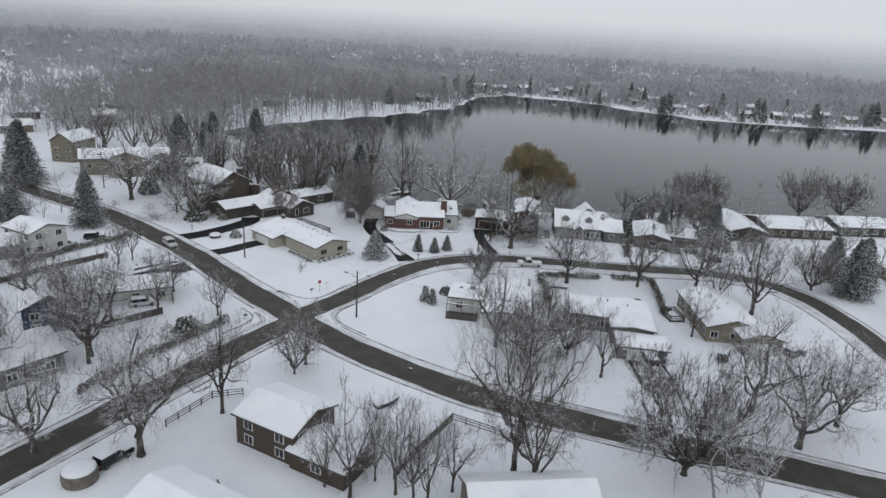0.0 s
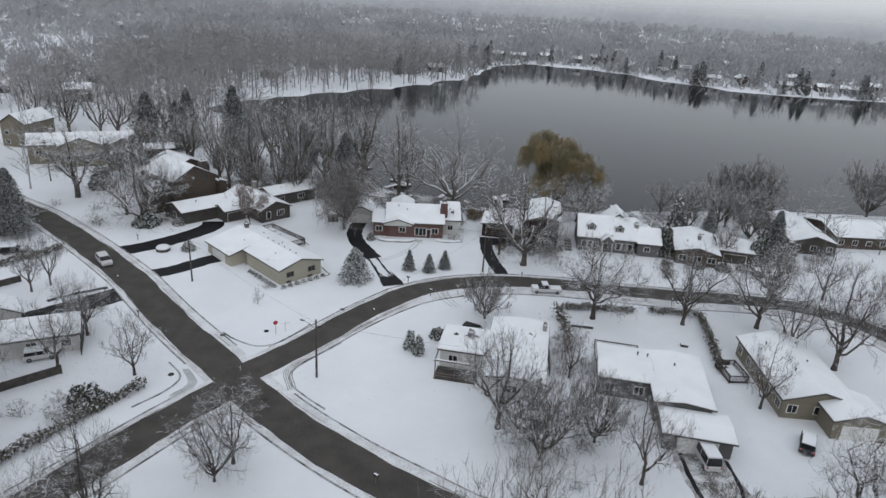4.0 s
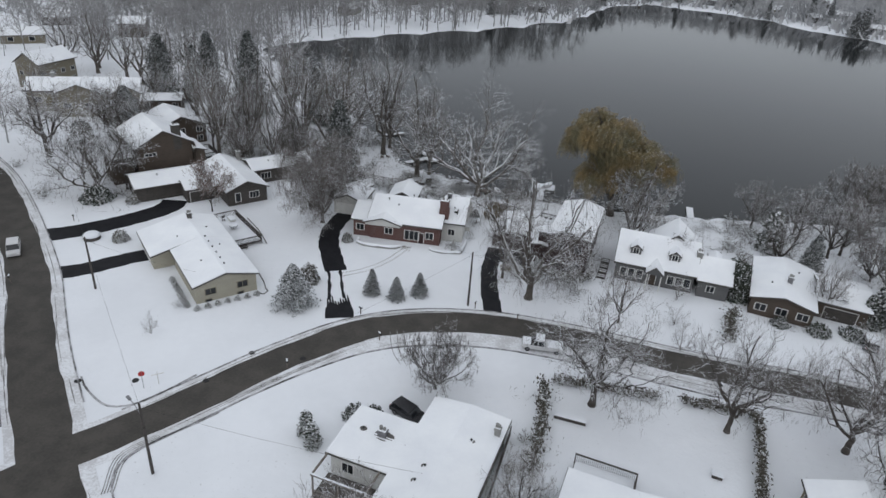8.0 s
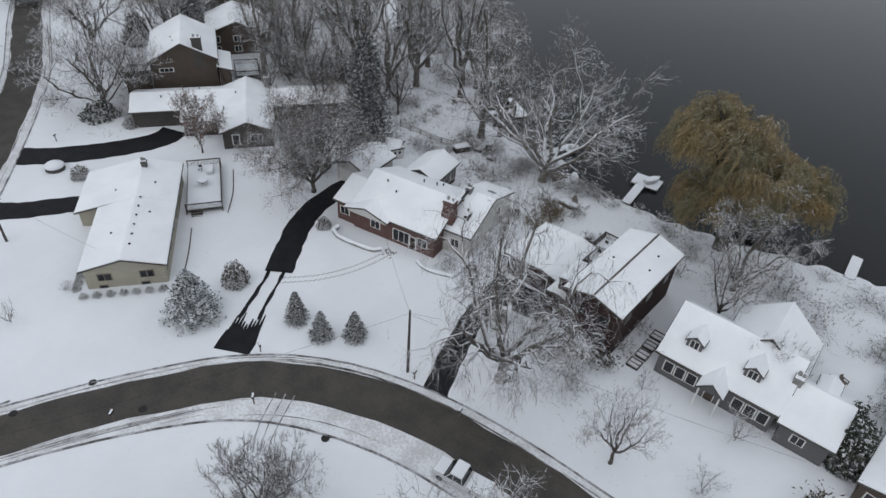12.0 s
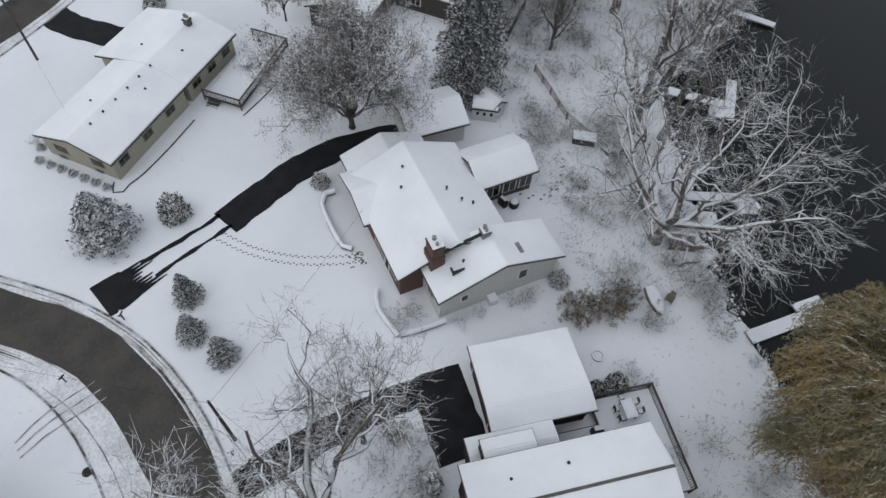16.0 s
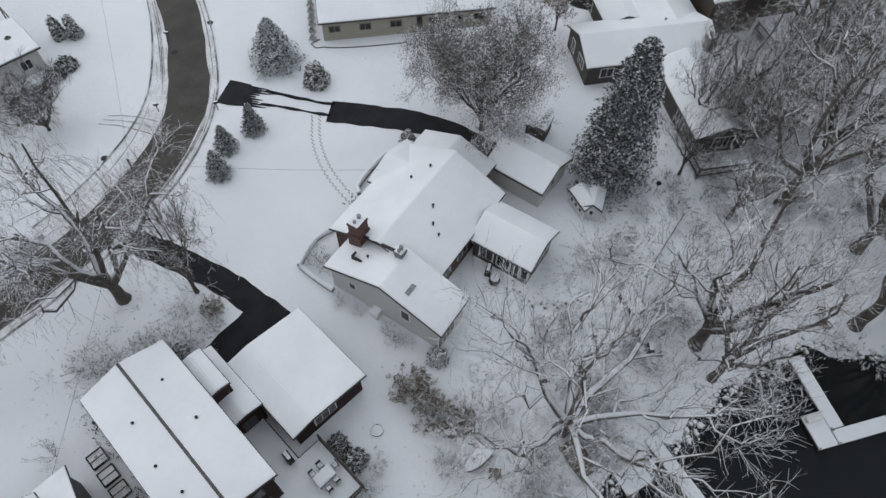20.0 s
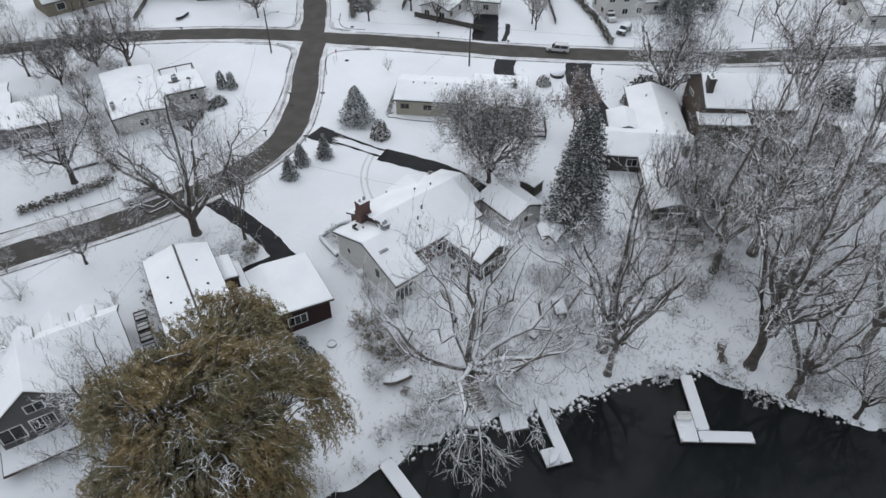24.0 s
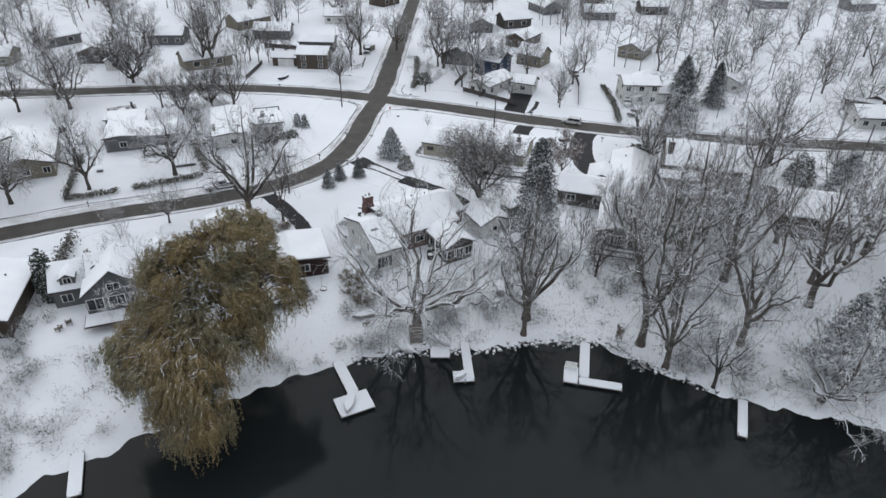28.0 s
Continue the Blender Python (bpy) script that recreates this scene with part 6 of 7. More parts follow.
def hedge(pts, w, h_, label):
    """A hedge as one thing: a dense wall of twigs along a line."""
    g = np.random.default_rng(int(abs(pts[0][0] * 10)))
    line = spline(pts, 0.25)
    c = np.array([(p.x, p.y, ground_z(p.x, p.y)) for p in line])
    q = np.repeat(c, 26, axis=0)
    q[:, :2] += g.normal(0, w * 0.28, (len(q), 2))
    q[:, 2] += g.uniform(0.05, 1, len(q)) ** 0.7 * h_ * (1 + 0.18 * np.sin(q[:, 0] * 1.7))
    v, f = flakes(q, 0.17, g, 1, 0.05, 0.0, 1.5)
    return tagged(new("hedge", array_mesh("hedge", v, f, HEDGE)), label, "hedge")


hedge([(41.8, 135.6), (46, 135.6), (50.6, 135.4)], 0.9, 1.1, "scruffy snow-dusted hedge along the street side")
hedge([(50.7, 134.6), (49.6, 128), (48.5, 121.5), (47.6, 116)], 1.0, 1.7, "clipped brown hedge between two lots")
hedge([(26, 134.9), (31, 135.3), (38.8, 135.4)], 1.3, 1.0, "low scruffy hedge by the street")
hedge([(24.5, 132.9), (24.9, 126), (24.4, 118)], 1.4, 2.2, "tall bare shrub border between two lots")
hedge([(-48.5, 76.5), (-44, 86.5), (-39, 96.5), (-35.8, 102.2)], 1.2, 1.4, "long clipped hedge along the side street")
hedge([(-86, 122), (-79.6, 135), (-72.5, 146)], 1.2, 1.3, "long brown hedge beside the road")
hedge([(49.6, 151.4), (50.6, 155.6), (51.6, 159.6)], 2.0, 1.9, "patch of tall dead brown stalks beside the hedge")
hedge([(22.5, 162.5), (26, 162.2), (29.6, 163.4)], 1.6, 1.5, "dense dark foundation hedge")



def stalks(boxes, seed, label, mat):
    """Dead stalks and fallen twigs that stand or lie in the snow, in loose drifts, too many to count."""
    g = np.random.default_rng(seed)
    rows = []
    for x0, y0, x1, y1, n in boxes:
        heads = np.column_stack([g.uniform(x0, x1, n // 14 + 1), g.uniform(y0, y1, n // 14 + 1)])
        rows.append(heads[g.integers(0, len(heads), n)] + g.normal(0, 0.8, (n, 2)))
    q = np.concatenate(rows)
    q = q[shore_distance(q[:, 0], q[:, 1]) > 0.7]
    m = len(q)
    base = np.column_stack([q, height(q[:, 0], q[:, 1]) - 0.03])
    flat = g.random(m) < 0.45
    az, el = g.uniform(0, 6.283, m), np.where(flat, g.uniform(0.02, 0.2, m), g.uniform(0.8, 1.5, m))
    ln = np.where(flat, g.uniform(0.3, 1.6, m), g.uniform(0.2, 0.7, m))
    d = np.stack([np.cos(az) * np.cos(el), np.sin(az) * np.cos(el), np.sin(el)], -1) * ln[:, None]
    P = base[:, None] + d[:, None] * np.array([0, 0.5, 1])[None, :, None]
    P[:, 1:, :2] += g.normal(0, 0.06, (m, 2, 2))
    P[..., 2] += 0.05
    v, f = tubes(P, np.full((m, 3), 0.016), 3)
    return tagged(new("dead_stalks", array_mesh("dead_stalks", v, f, mat)), label, "dead stalks", kind="stuff")


stalks(((-60, 186, -12, 210, 3200), (-14, 186, 12, 203, 2600), (-50, 205, -20, 234, 1800), (22, 182, 60, 200, 1500), (14, 155, 30, 164, 500), (56, 158, 92, 205, 1600), (20, 88, 27, 132, 700), (-78, 158, -56, 174, 500)), 71, "dead stalks and fallen twigs showing through the snow", SHRUB)

def woods(spots, seed, label, name="woods", mat=None, boughs=26, tall=1.0):
    """A far wood of bare trees, too many to count: stems with fans of boughs and twigs."""
    g = np.random.default_rng(seed)
    sp = np.array(spots)
    n = len(sp)
    hh = g.uniform(9, 17, n) * tall
    z0 = height(sp[:, 0], sp[:, 1])
    base = np.column_stack([sp, z0])
    T = base[:, None] + np.stack([g.normal(0, 0.5, (n, 3)), g.normal(0, 0.5, (n, 3)), np.zeros((n, 3))], -1)
    T[:, 0] = base
    T[:, 1, 2] += hh * 0.45
    T[:, 2, 2] += hh * 0.95
    v1, f1 = tubes(T, np.column_stack([hh * 0.015, hh * 0.009, hh * 0.003]), 4)
    who = np.repeat(np.arange(n), boughs)
    m = len(who)
    u = g.uniform(0.22, 0.95, m)
    b = T[who, 0] * (1 - u)[:, None] + T[who, 2] * u[:, None]
    az, el = g.uniform(0, 6.283, m), g.uniform(0.1, 1.1, m)
    ln = hh[who] * g.uniform(0.24, 0.5, m) * (1.15 - 0.6 * u)
    d = np.stack([np.cos(az) * np.cos(el), np.sin(az) * np.cos(el), np.sin(el)], -1)
    Q = b[:, None] + d[:, None] * (ln[:, None] * np.array([0, 0.5, 1]))[..., None]
    Q[:, 1:] += g.normal(0, 0.25, (m, 2, 3))
    v2, f2 = tubes(Q, np.outer(hh[who], [0.0055, 0.004, 0.002]), 3)
    w2 = np.repeat(np.arange(m), 3)
    k = g.uniform(0.3, 1, len(w2))[:, None]
    s = Q[w2, 0] * (1 - k) + Q[w2, 2] * k
    e = s + (d[w2] + g.normal(0, 0.6, (len(w2), 3))) * (ln[w2] * 0.42)[:, None]
    nor = np.cross(e - s, g.normal(0, 1, (len(w2), 3)))
    nor /= np.linalg.norm(nor, axis=1, keepdims=True) + 1e-9
    wd = (hh[who[w2]] * 0.0035)[:, None]
    v3 = np.stack([s - nor * wd, s + nor * wd, e + nor * wd * 0.5, e - nor * wd * 0.5], 1).reshape(-1, 3)
    f3 = np.arange(len(v3)).reshape(-1, 4)
    V = np.concatenate([v1, v2, v3])
    F = np.concatenate([f1, f2 + len(v1), f3 + len(v1) + len(v2)])
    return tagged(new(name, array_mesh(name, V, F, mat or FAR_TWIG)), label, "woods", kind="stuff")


def scatter(n, box, keep, seed, gap=6.0):
    g = random.Random(seed)
    cells, out = set(), []
    for _ in range(n * 4):
        x, y = g.uniform(box[0], box[2]), g.uniform(box[1], box[3])
        c = (int(x / gap), int(y / gap))
        if c in cells or not keep(x, y):
            continue
        cells.add(c)
        out.append((x, y))
        if len(out) >= n:
            break
    return out


def open_land(x, y, shore=4.0, road=7.0):
    if float(shore_distance(x, y)) < shore:
        return False
    q = Vector((x, y))
    if any(min((q - p).length for p in line[::4]) < road for _, line, _, _ in ROADS):
        return False
    return all((x - a - 5) ** 2 + (y - b - 4) ** 2 > 9 ** 2 for a, b in far_plots)


def distant_woods(spots, seed, label, size=1.0):
    """A distant wood: every tree a stem and a fan of flat twigs."""
    g = np.random.default_rng(seed)
    sp = np.array(spots)
    n, k = len(sp), 34
    hh = g.uniform(10, 18, n)
    base = np.column_stack([sp, height(sp[:, 0], sp[:, 1])])
    who = np.repeat(np.arange(n), k)
    m = len(who)
    u = g.uniform(0.2, 0.85, m)
    az, el = g.uniform(0, 6.283, m), g.uniform(0.3, 1.3, m)
    s = base[who] + np.column_stack([np.zeros(m), np.zeros(m), hh[who] * u])
    s[:, :2] += g.normal(0, 1, (m, 2)) * (hh[who] * 0.17 * u)[:, None]
    d = np.stack([np.cos(az) * np.cos(el), np.sin(az) * np.cos(el), np.sin(el)], -1)
    e = s + d * (hh[who] * g.uniform(0.12, 0.4, m) * (1.2 - 0.7 * u))[:, None]
    nor = np.cross(d, g.normal(0, 1, (m, 3)))
    nor /= np.linalg.norm(nor, axis=1, keepdims=True) + 1e-9
    w = (hh[who] * 0.007 * size)[:, None]
    v = np.stack([s - nor * w, s + nor * w, e + nor * w * 0.7, e - nor * w * 0.7], 1).reshape(-1, 3)
    # Brush under the trees.
    w0 = np.repeat(np.arange(n), 7)
    s = base[w0] + np.column_stack([g.normal(0, 4.0, (len(w0), 2)), np.full(len(w0), -0.3)])
    d = np.column_stack([g.normal(0, 0.5, (len(w0), 2)), np.ones(len(w0))]) * g.uniform(2.0, 6.5, (len(w0), 1))
    nor = np.column_stack([g.normal(0, 1, (len(w0), 2)), np.zeros(len(w0))]) * 0.35 * size
    v = np.concatenate([v, np.stack([s - nor, s + nor, s + d + nor * 0.7, s + d - nor * 0.7], 1).reshape(-1, 3)])
    T = np.stack([base, base + np.column_stack([g.normal(0, 0.4, (n, 2)), hh * 0.9])], 1)
    v1, f1 = tubes(T, np.column_stack([hh * 0.02, hh * 0.005]), 3)
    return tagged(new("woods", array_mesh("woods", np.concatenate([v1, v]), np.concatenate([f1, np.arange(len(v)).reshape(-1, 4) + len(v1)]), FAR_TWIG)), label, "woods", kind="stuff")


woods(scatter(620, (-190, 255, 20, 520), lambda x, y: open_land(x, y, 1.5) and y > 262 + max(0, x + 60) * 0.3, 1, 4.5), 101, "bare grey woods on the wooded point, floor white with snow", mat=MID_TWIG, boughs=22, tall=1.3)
woods(scatter(250, (-330, 180, -100, 440), lambda x, y: open_land(x, y) and not (-168 < x < -60 and 150 < y < 262), 2, 8), 102, "snow-dusted bare trees among far houses, lightened as if hazed", mat=MID_TWIG, boughs=22)
distant_woods(scatter(2700, (-250, 470, 640, 800), lambda x, y: open_land(x, y, 3), 3, 5), 103, "bare woods beyond the lake, lightened as if hazed", 1.6)
distant_woods(scatter(1080, (-620, 300, -150, 900), lambda x, y: open_land(x, y, 10), 8, 8), 108, "bare woods beyond the far houses, lightened as if hazed", 1.6)
distant_woods(scatter(3000, (-1050, 560, 1050, 1160), lambda x, y: open_land(x, y, 10) and x * x + (y - 150) ** 2 < 1060 ** 2, 4, 12), 104, "distant woods, lightened as if hazed", 2.6)
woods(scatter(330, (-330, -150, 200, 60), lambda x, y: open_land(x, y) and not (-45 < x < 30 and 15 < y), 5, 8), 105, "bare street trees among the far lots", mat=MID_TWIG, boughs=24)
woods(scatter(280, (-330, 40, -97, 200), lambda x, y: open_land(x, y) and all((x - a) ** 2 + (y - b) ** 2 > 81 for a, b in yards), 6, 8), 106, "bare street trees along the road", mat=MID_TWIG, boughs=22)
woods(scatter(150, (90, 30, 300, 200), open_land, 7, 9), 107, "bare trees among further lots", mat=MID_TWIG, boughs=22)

# Trees that stand singly among the southern lots.
lots = scatter(84, (-210, -60, 120, 76), lambda x, y: open_land(x, y, 4, 6) and not (-46 < x < 66 and y > 40) and all((x - a) ** 2 + (y - b) ** 2 > 64 for a, b in yards), 16, 11)
for i, (x, y) in enumerate(lots):
    plant((BIG[i % 4], MID[i % 3], MID[(i + 1) % 3])[i % 3], x, y, 11 + (i * 37 % 7), 5 + (i * 29 % 4), group="trees among the southern lots")
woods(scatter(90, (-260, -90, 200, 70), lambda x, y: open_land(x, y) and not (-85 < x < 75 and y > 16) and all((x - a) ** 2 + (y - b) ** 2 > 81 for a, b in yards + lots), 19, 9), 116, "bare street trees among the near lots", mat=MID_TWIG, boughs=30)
# Spruces on the far shore, with haze put into their needle colour.
pick = random.Random(91)
done = 0
while done < 44:
    x, y = pick.uniform(-60, 420), pick.uniform(400, 640)
    d = float(shore_distance(x, y))
    if not 4 < d < 40 or any((x - a - 5) ** 2 + (y - b - 4) ** 2 < 64 for a, b in far_plots) or math.sin(x * 0.11) < -0.2:
        continue
    k = pick.uniform(10, 19)
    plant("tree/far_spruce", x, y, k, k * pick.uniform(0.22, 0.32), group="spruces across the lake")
    done += 1

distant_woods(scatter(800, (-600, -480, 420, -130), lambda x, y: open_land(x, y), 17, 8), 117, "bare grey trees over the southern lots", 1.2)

# Added backdrop ring that closes the distance; its upward fade imitates haze.
hn, hl = HAZE_BACKDROP.node_tree.nodes, HAZE_BACKDROP.node_tree.links
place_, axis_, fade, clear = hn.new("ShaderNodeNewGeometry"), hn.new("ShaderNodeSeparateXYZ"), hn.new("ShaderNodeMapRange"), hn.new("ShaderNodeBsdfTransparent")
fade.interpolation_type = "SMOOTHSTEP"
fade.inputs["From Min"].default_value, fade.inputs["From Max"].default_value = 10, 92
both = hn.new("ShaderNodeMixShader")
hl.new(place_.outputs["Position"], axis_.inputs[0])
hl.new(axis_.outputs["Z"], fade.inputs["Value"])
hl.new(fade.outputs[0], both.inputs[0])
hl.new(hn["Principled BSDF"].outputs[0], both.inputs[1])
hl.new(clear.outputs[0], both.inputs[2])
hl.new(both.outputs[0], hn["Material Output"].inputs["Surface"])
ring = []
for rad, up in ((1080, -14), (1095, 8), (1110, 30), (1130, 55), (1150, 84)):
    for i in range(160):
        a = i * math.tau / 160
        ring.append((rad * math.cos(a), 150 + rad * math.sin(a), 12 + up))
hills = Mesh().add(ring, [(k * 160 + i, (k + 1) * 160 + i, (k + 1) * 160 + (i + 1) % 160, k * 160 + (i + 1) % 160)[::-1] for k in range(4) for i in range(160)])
tagged(new("backdrop", hills.data("backdrop", HAZE_BACKDROP, True)), "added grey backdrop ring, fading upward to imitate haze", "hills", kind="structure")

# ---- docks and shore ----
def dock(x, y, turn, decks, label, extra=None):
    """A pier on posts. decks: plan rectangles in its own axes, y running out from the shore."""
    ob = thing("dock", x, y, LAKE_Z, turn, label, "dock", "docks on the lake")
    for x0, y0, x1, y1 in decks:
        n = max(1, int(max(x1 - x0, y1 - y0) / 1.2))
        part("frame", Mesh().box(x0, y0, 0.25, x1, y1, 0.38), WOOD, ob)
        part("snow_cover", Mesh().box(x0 + 0.03, y0 + 0.03, 0.384, x1 - 0.03, y1 - 0.03, 0.5), SNOW, ob)
        for px, py in ((x0 + 0.1, y0 + 0.1), (x1 - 0.1, y0 + 0.1), (x0 + 0.1, y1 - 0.1), (x1 - 0.1, y1 - 0.1)):
            part("post", Mesh().lathe([(0.05, -2.5), (0.05, 0.7), (0.02, 0.72)], 7, (px, py, 0)), METAL, ob)
    return ob


dock(-15.2, 209.4, -38, [(-0.7, 0, 0.7, 7.2), (-5.0, 7.25, 0.66, 8.6), (0.74, 5.4, 2.7, 8.6)], "T-shaped dock covered in snow")
b = thing("dock_bench", -10.1, 213.0, LAKE_Z + 0.5, -38, "snow-covered bench standing on the dock", "bench")
part("seat", Mesh().box(-0.8, -0.3, 0.38, 0.8, 0.25, 0.46), TRIM, b)
part("backrest", Mesh().box(-0.8, -0.38, 0.46, 0.8, -0.3, 0.95), TRIM, b)
for sx in (-0.7, 0.7):
    part("leg", Mesh().box(sx - 0.05, -0.3, 0, sx + 0.05, 0.2, 0.38), TRIM, b)
dock(0.4, 201.9, -22, [(-0.65, 0, 0.65, 7.9), (0.6, 5.9, 2.2, 7.9)], "straight dock with a side platform, under snow")
dock(4.6, 202.2, -25, [(-1.6, -1.0, 1.2, 1.2)], "square landing platform at the shore, under snow")
dock(18, 198.2, 0, [(-0.75, 0, 0.75, 6.6), (-1.7, 6.5, 2.8, 9.9)], "dock with a square end platform, under snow")
dock(50, 200.3, -4, [(-0.75, 0, 0.75, 6.2)], "straight dock under snow")
dock(-27, 227.2, -48, [(-0.6, 0, 0.6, 6.6)], "narrow straight dock under snow")


def jetboat(x, y, turn, label, z=LAKE_Z + 0.5, s=1.0, hull=None):
    """A small covered boat: a pointed hull with a snowed-over cover."""
    ob = thing("small_boat", x, y, z, turn, label, "boat")
    ribs = [(-1.4, 0.55, 0.0), (-0.6, 0.68, 0.0), (0.4, 0.66, 0.02), (1.1, 0.42, 0.12), (1.6, 0.05, 0.28)]
    ribs = [(a * s, b * s, c * s) for a, b, c in ribs]
    for nm, mat, za, zb, k in (("hull", hull or WHITE_PAINT, 0.0, 0.5, 1.0), ("cover", SNOW, 0.5, 0.78, 0.86)):
        v, f = [], []
        for px, w, lift in ribs:
            v += [(px, -w * k * 0.7, za + lift), (px, -w * k, zb), (px, w * k, zb), (px, w * k * 0.7, za + lift)]
        for i in range(len(ribs) - 1):
            for j in range(4):
                f.append((i * 4 + j, i * 4 + (j + 1) % 4, i * 4 + 4 + (j + 1) % 4, i * 4 + 4 + j)[::-1])
        f += [(0, 1, 2, 3), (19, 18, 17, 16)]
        part(nm, Mesh().add(v, f), mat, ob, smooth=False)
    return ob


jetboat(19.2, 206.6, 60, "covered watercraft on the dock platform")
jetboat(4.3, 208.2, 20, "small covered watercraft beside the dock", LAKE_Z + 0.5, 0.6)
jetboat(8.6, 199.4, 115, "upturned canoe lying in the snow", ground_z(8.6, 199.4))
jetboat(3.2, 200.6, 105, "second canoe lying by the steps", ground_z(3.2, 200.6))
jetboat(-5.2, 78.4, 40, "boat under snow on the verge", 0.0, 1.4, DARK_PAINT)
jetboat(11.5, 190.9, -9, "overturned canoe on the lawn edge", ground_z(11.7, 190.2), 1.1, WOOD)
g5 = np.random.default_rng(8)
rocks = Mesh()
for p in spline([(16, 198.6), (10, 199.7), (4, 202.2), (-1.8, 204.4), (-9.2, 206.3), (-17.2, 210.3), (-20.6, 217), (-24.5, 223.6)], 0.42):
    for _ in range(2):
        q = p + Vector((g5.normal(0, 0.45), g5.normal(0, 0.45)))
        r = g5.uniform(0.12, 0.32)
        rocks.lathe([(r * 0.8, -r * 0.7), (r, 0), (r * 0.7, r * 0.55), (r * 0.2, r * 0.75)], 5, (q.x, q.y, max(ground_z(q.x, q.y), LAKE_Z) + 0.04), (g5.uniform(0.8, 1.3), g5.uniform(0.8, 1.3)))
tagged(new("shore_stones", rocks.data("shore_stones", STONE)), "riprap stones along the waterline, capped with snow", "stones", kind="stuff")
st = thing("wooden_steps", 6.6, 199.3, ground_z(6.6, 199.3), -20, "wooden steps going down to the landing", "steps")
for i in range(6):
    part("step", Mesh().box(-0.8, -3.2 + i * 0.55, 0.75 - i * 0.13, 0.8, -2.75 + i * 0.55, 0.83 - i * 0.13), WOOD, st)
for sx in (-0.9, 0.9):
    part("stringer", Mesh().extrude([(sx - 0.05, -3.3, 0.3), (sx - 0.05, -3.3, 0.85), (sx - 0.05, 0.2, 0.15), (sx - 0.05, 0.2, -0.3)], (0.1, 0, 0)), WOOD, st)


# ---- poles and wires ----
def pole(x, y, h_, arms=True, turn=0, label="weathered wooden utility pole"):
    ob = thing("utility_pole", x, y, ground_z(x, y), turn, label, "utility pole", "utility poles")
    part("shaft", Mesh().tube([(0, 0, -0.3), (0, 0, h_ * 0.5), (0, 0, h_)], [0.17, 0.145, 0.11], 8), DARK_WOOD, ob)
    if arms:
        part("crossarm", Mesh().box(-0.9, -0.06, h_ - 0.75, 0.9, 0.06, h_ - 0.6), DARK_WOOD, ob)
        for k in (-0.8, -0.3, 0.3, 0.8):
            part("insulator", Mesh().lathe([(0.04, 0), (0.06, 0.08), (0.03, 0.15)], 6, (k, 0, h_ - 0.6)), METAL, ob)
    return ob


def lamp_arm(ob, h_, turn):
    m = pose(0, 0, 0, 0, 0, turn)
    part("lamp_arm", Mesh().tube([m @ Vector((0, 0, h_ - 1.6)), m @ Vector((1.2, 0, h_ - 1.0)), m @ Vector((2.4, 0, h_ - 0.9))], 0.04, 6), METAL, ob)
    part("lamp_head", Mesh().box(2.2, -0.14, h_ - 0.98, 2.9, 0.14, h_ - 0.84, m), METAL, ob)


PA, PB, PC = (-13.3, 107.4), (-42.4, 135.9), (11.6, 149.3)
lamp_arm(pole(*PA, 9.3, False), 9.3, 150)
pole(*PB, 8.6, False)
pole(*PC, 9.2, False)
PD, PE = (46.5, 88), (-88, 180.5)
pole(*PE, 9.0, False)
pole(-101, 190, 11, True, 30)


def wire(a, ha, b, hb, sag=0.8):
    pts = [(a[0] + (b[0] - a[0]) * t, a[1] + (b[1] - a[1]) * t, ha + (hb - ha) * t - sag * 4 * t * (1 - t)) for t in (i / 14 for i in range(15))]
    tagged(new("overhead_wire", Mesh().tube(pts, 0.012, 3).data("overhead_wire", BLACK)), "thin black overhead wire between poles", "wire", "overhead wires")


wire(PA, 8.8, PB, 8.2)
wire(PA, 8.8, (15, 112), 3.6, 0.5)
wire(PA, 8.8, PC, 8.8)
wire(PC, 8.8, (34, 165.6), 3.6, 0.5)
wire(PC, 8.6, (54, 161), 3.8, 0.6)
wire(PC, 8.8, (-6, 166.5), 3.9, 0.5)
wire(PB, 8.2, PE, 8.6)
wire(PB, 8.1, (-27, 140), 3.4, 0.5)


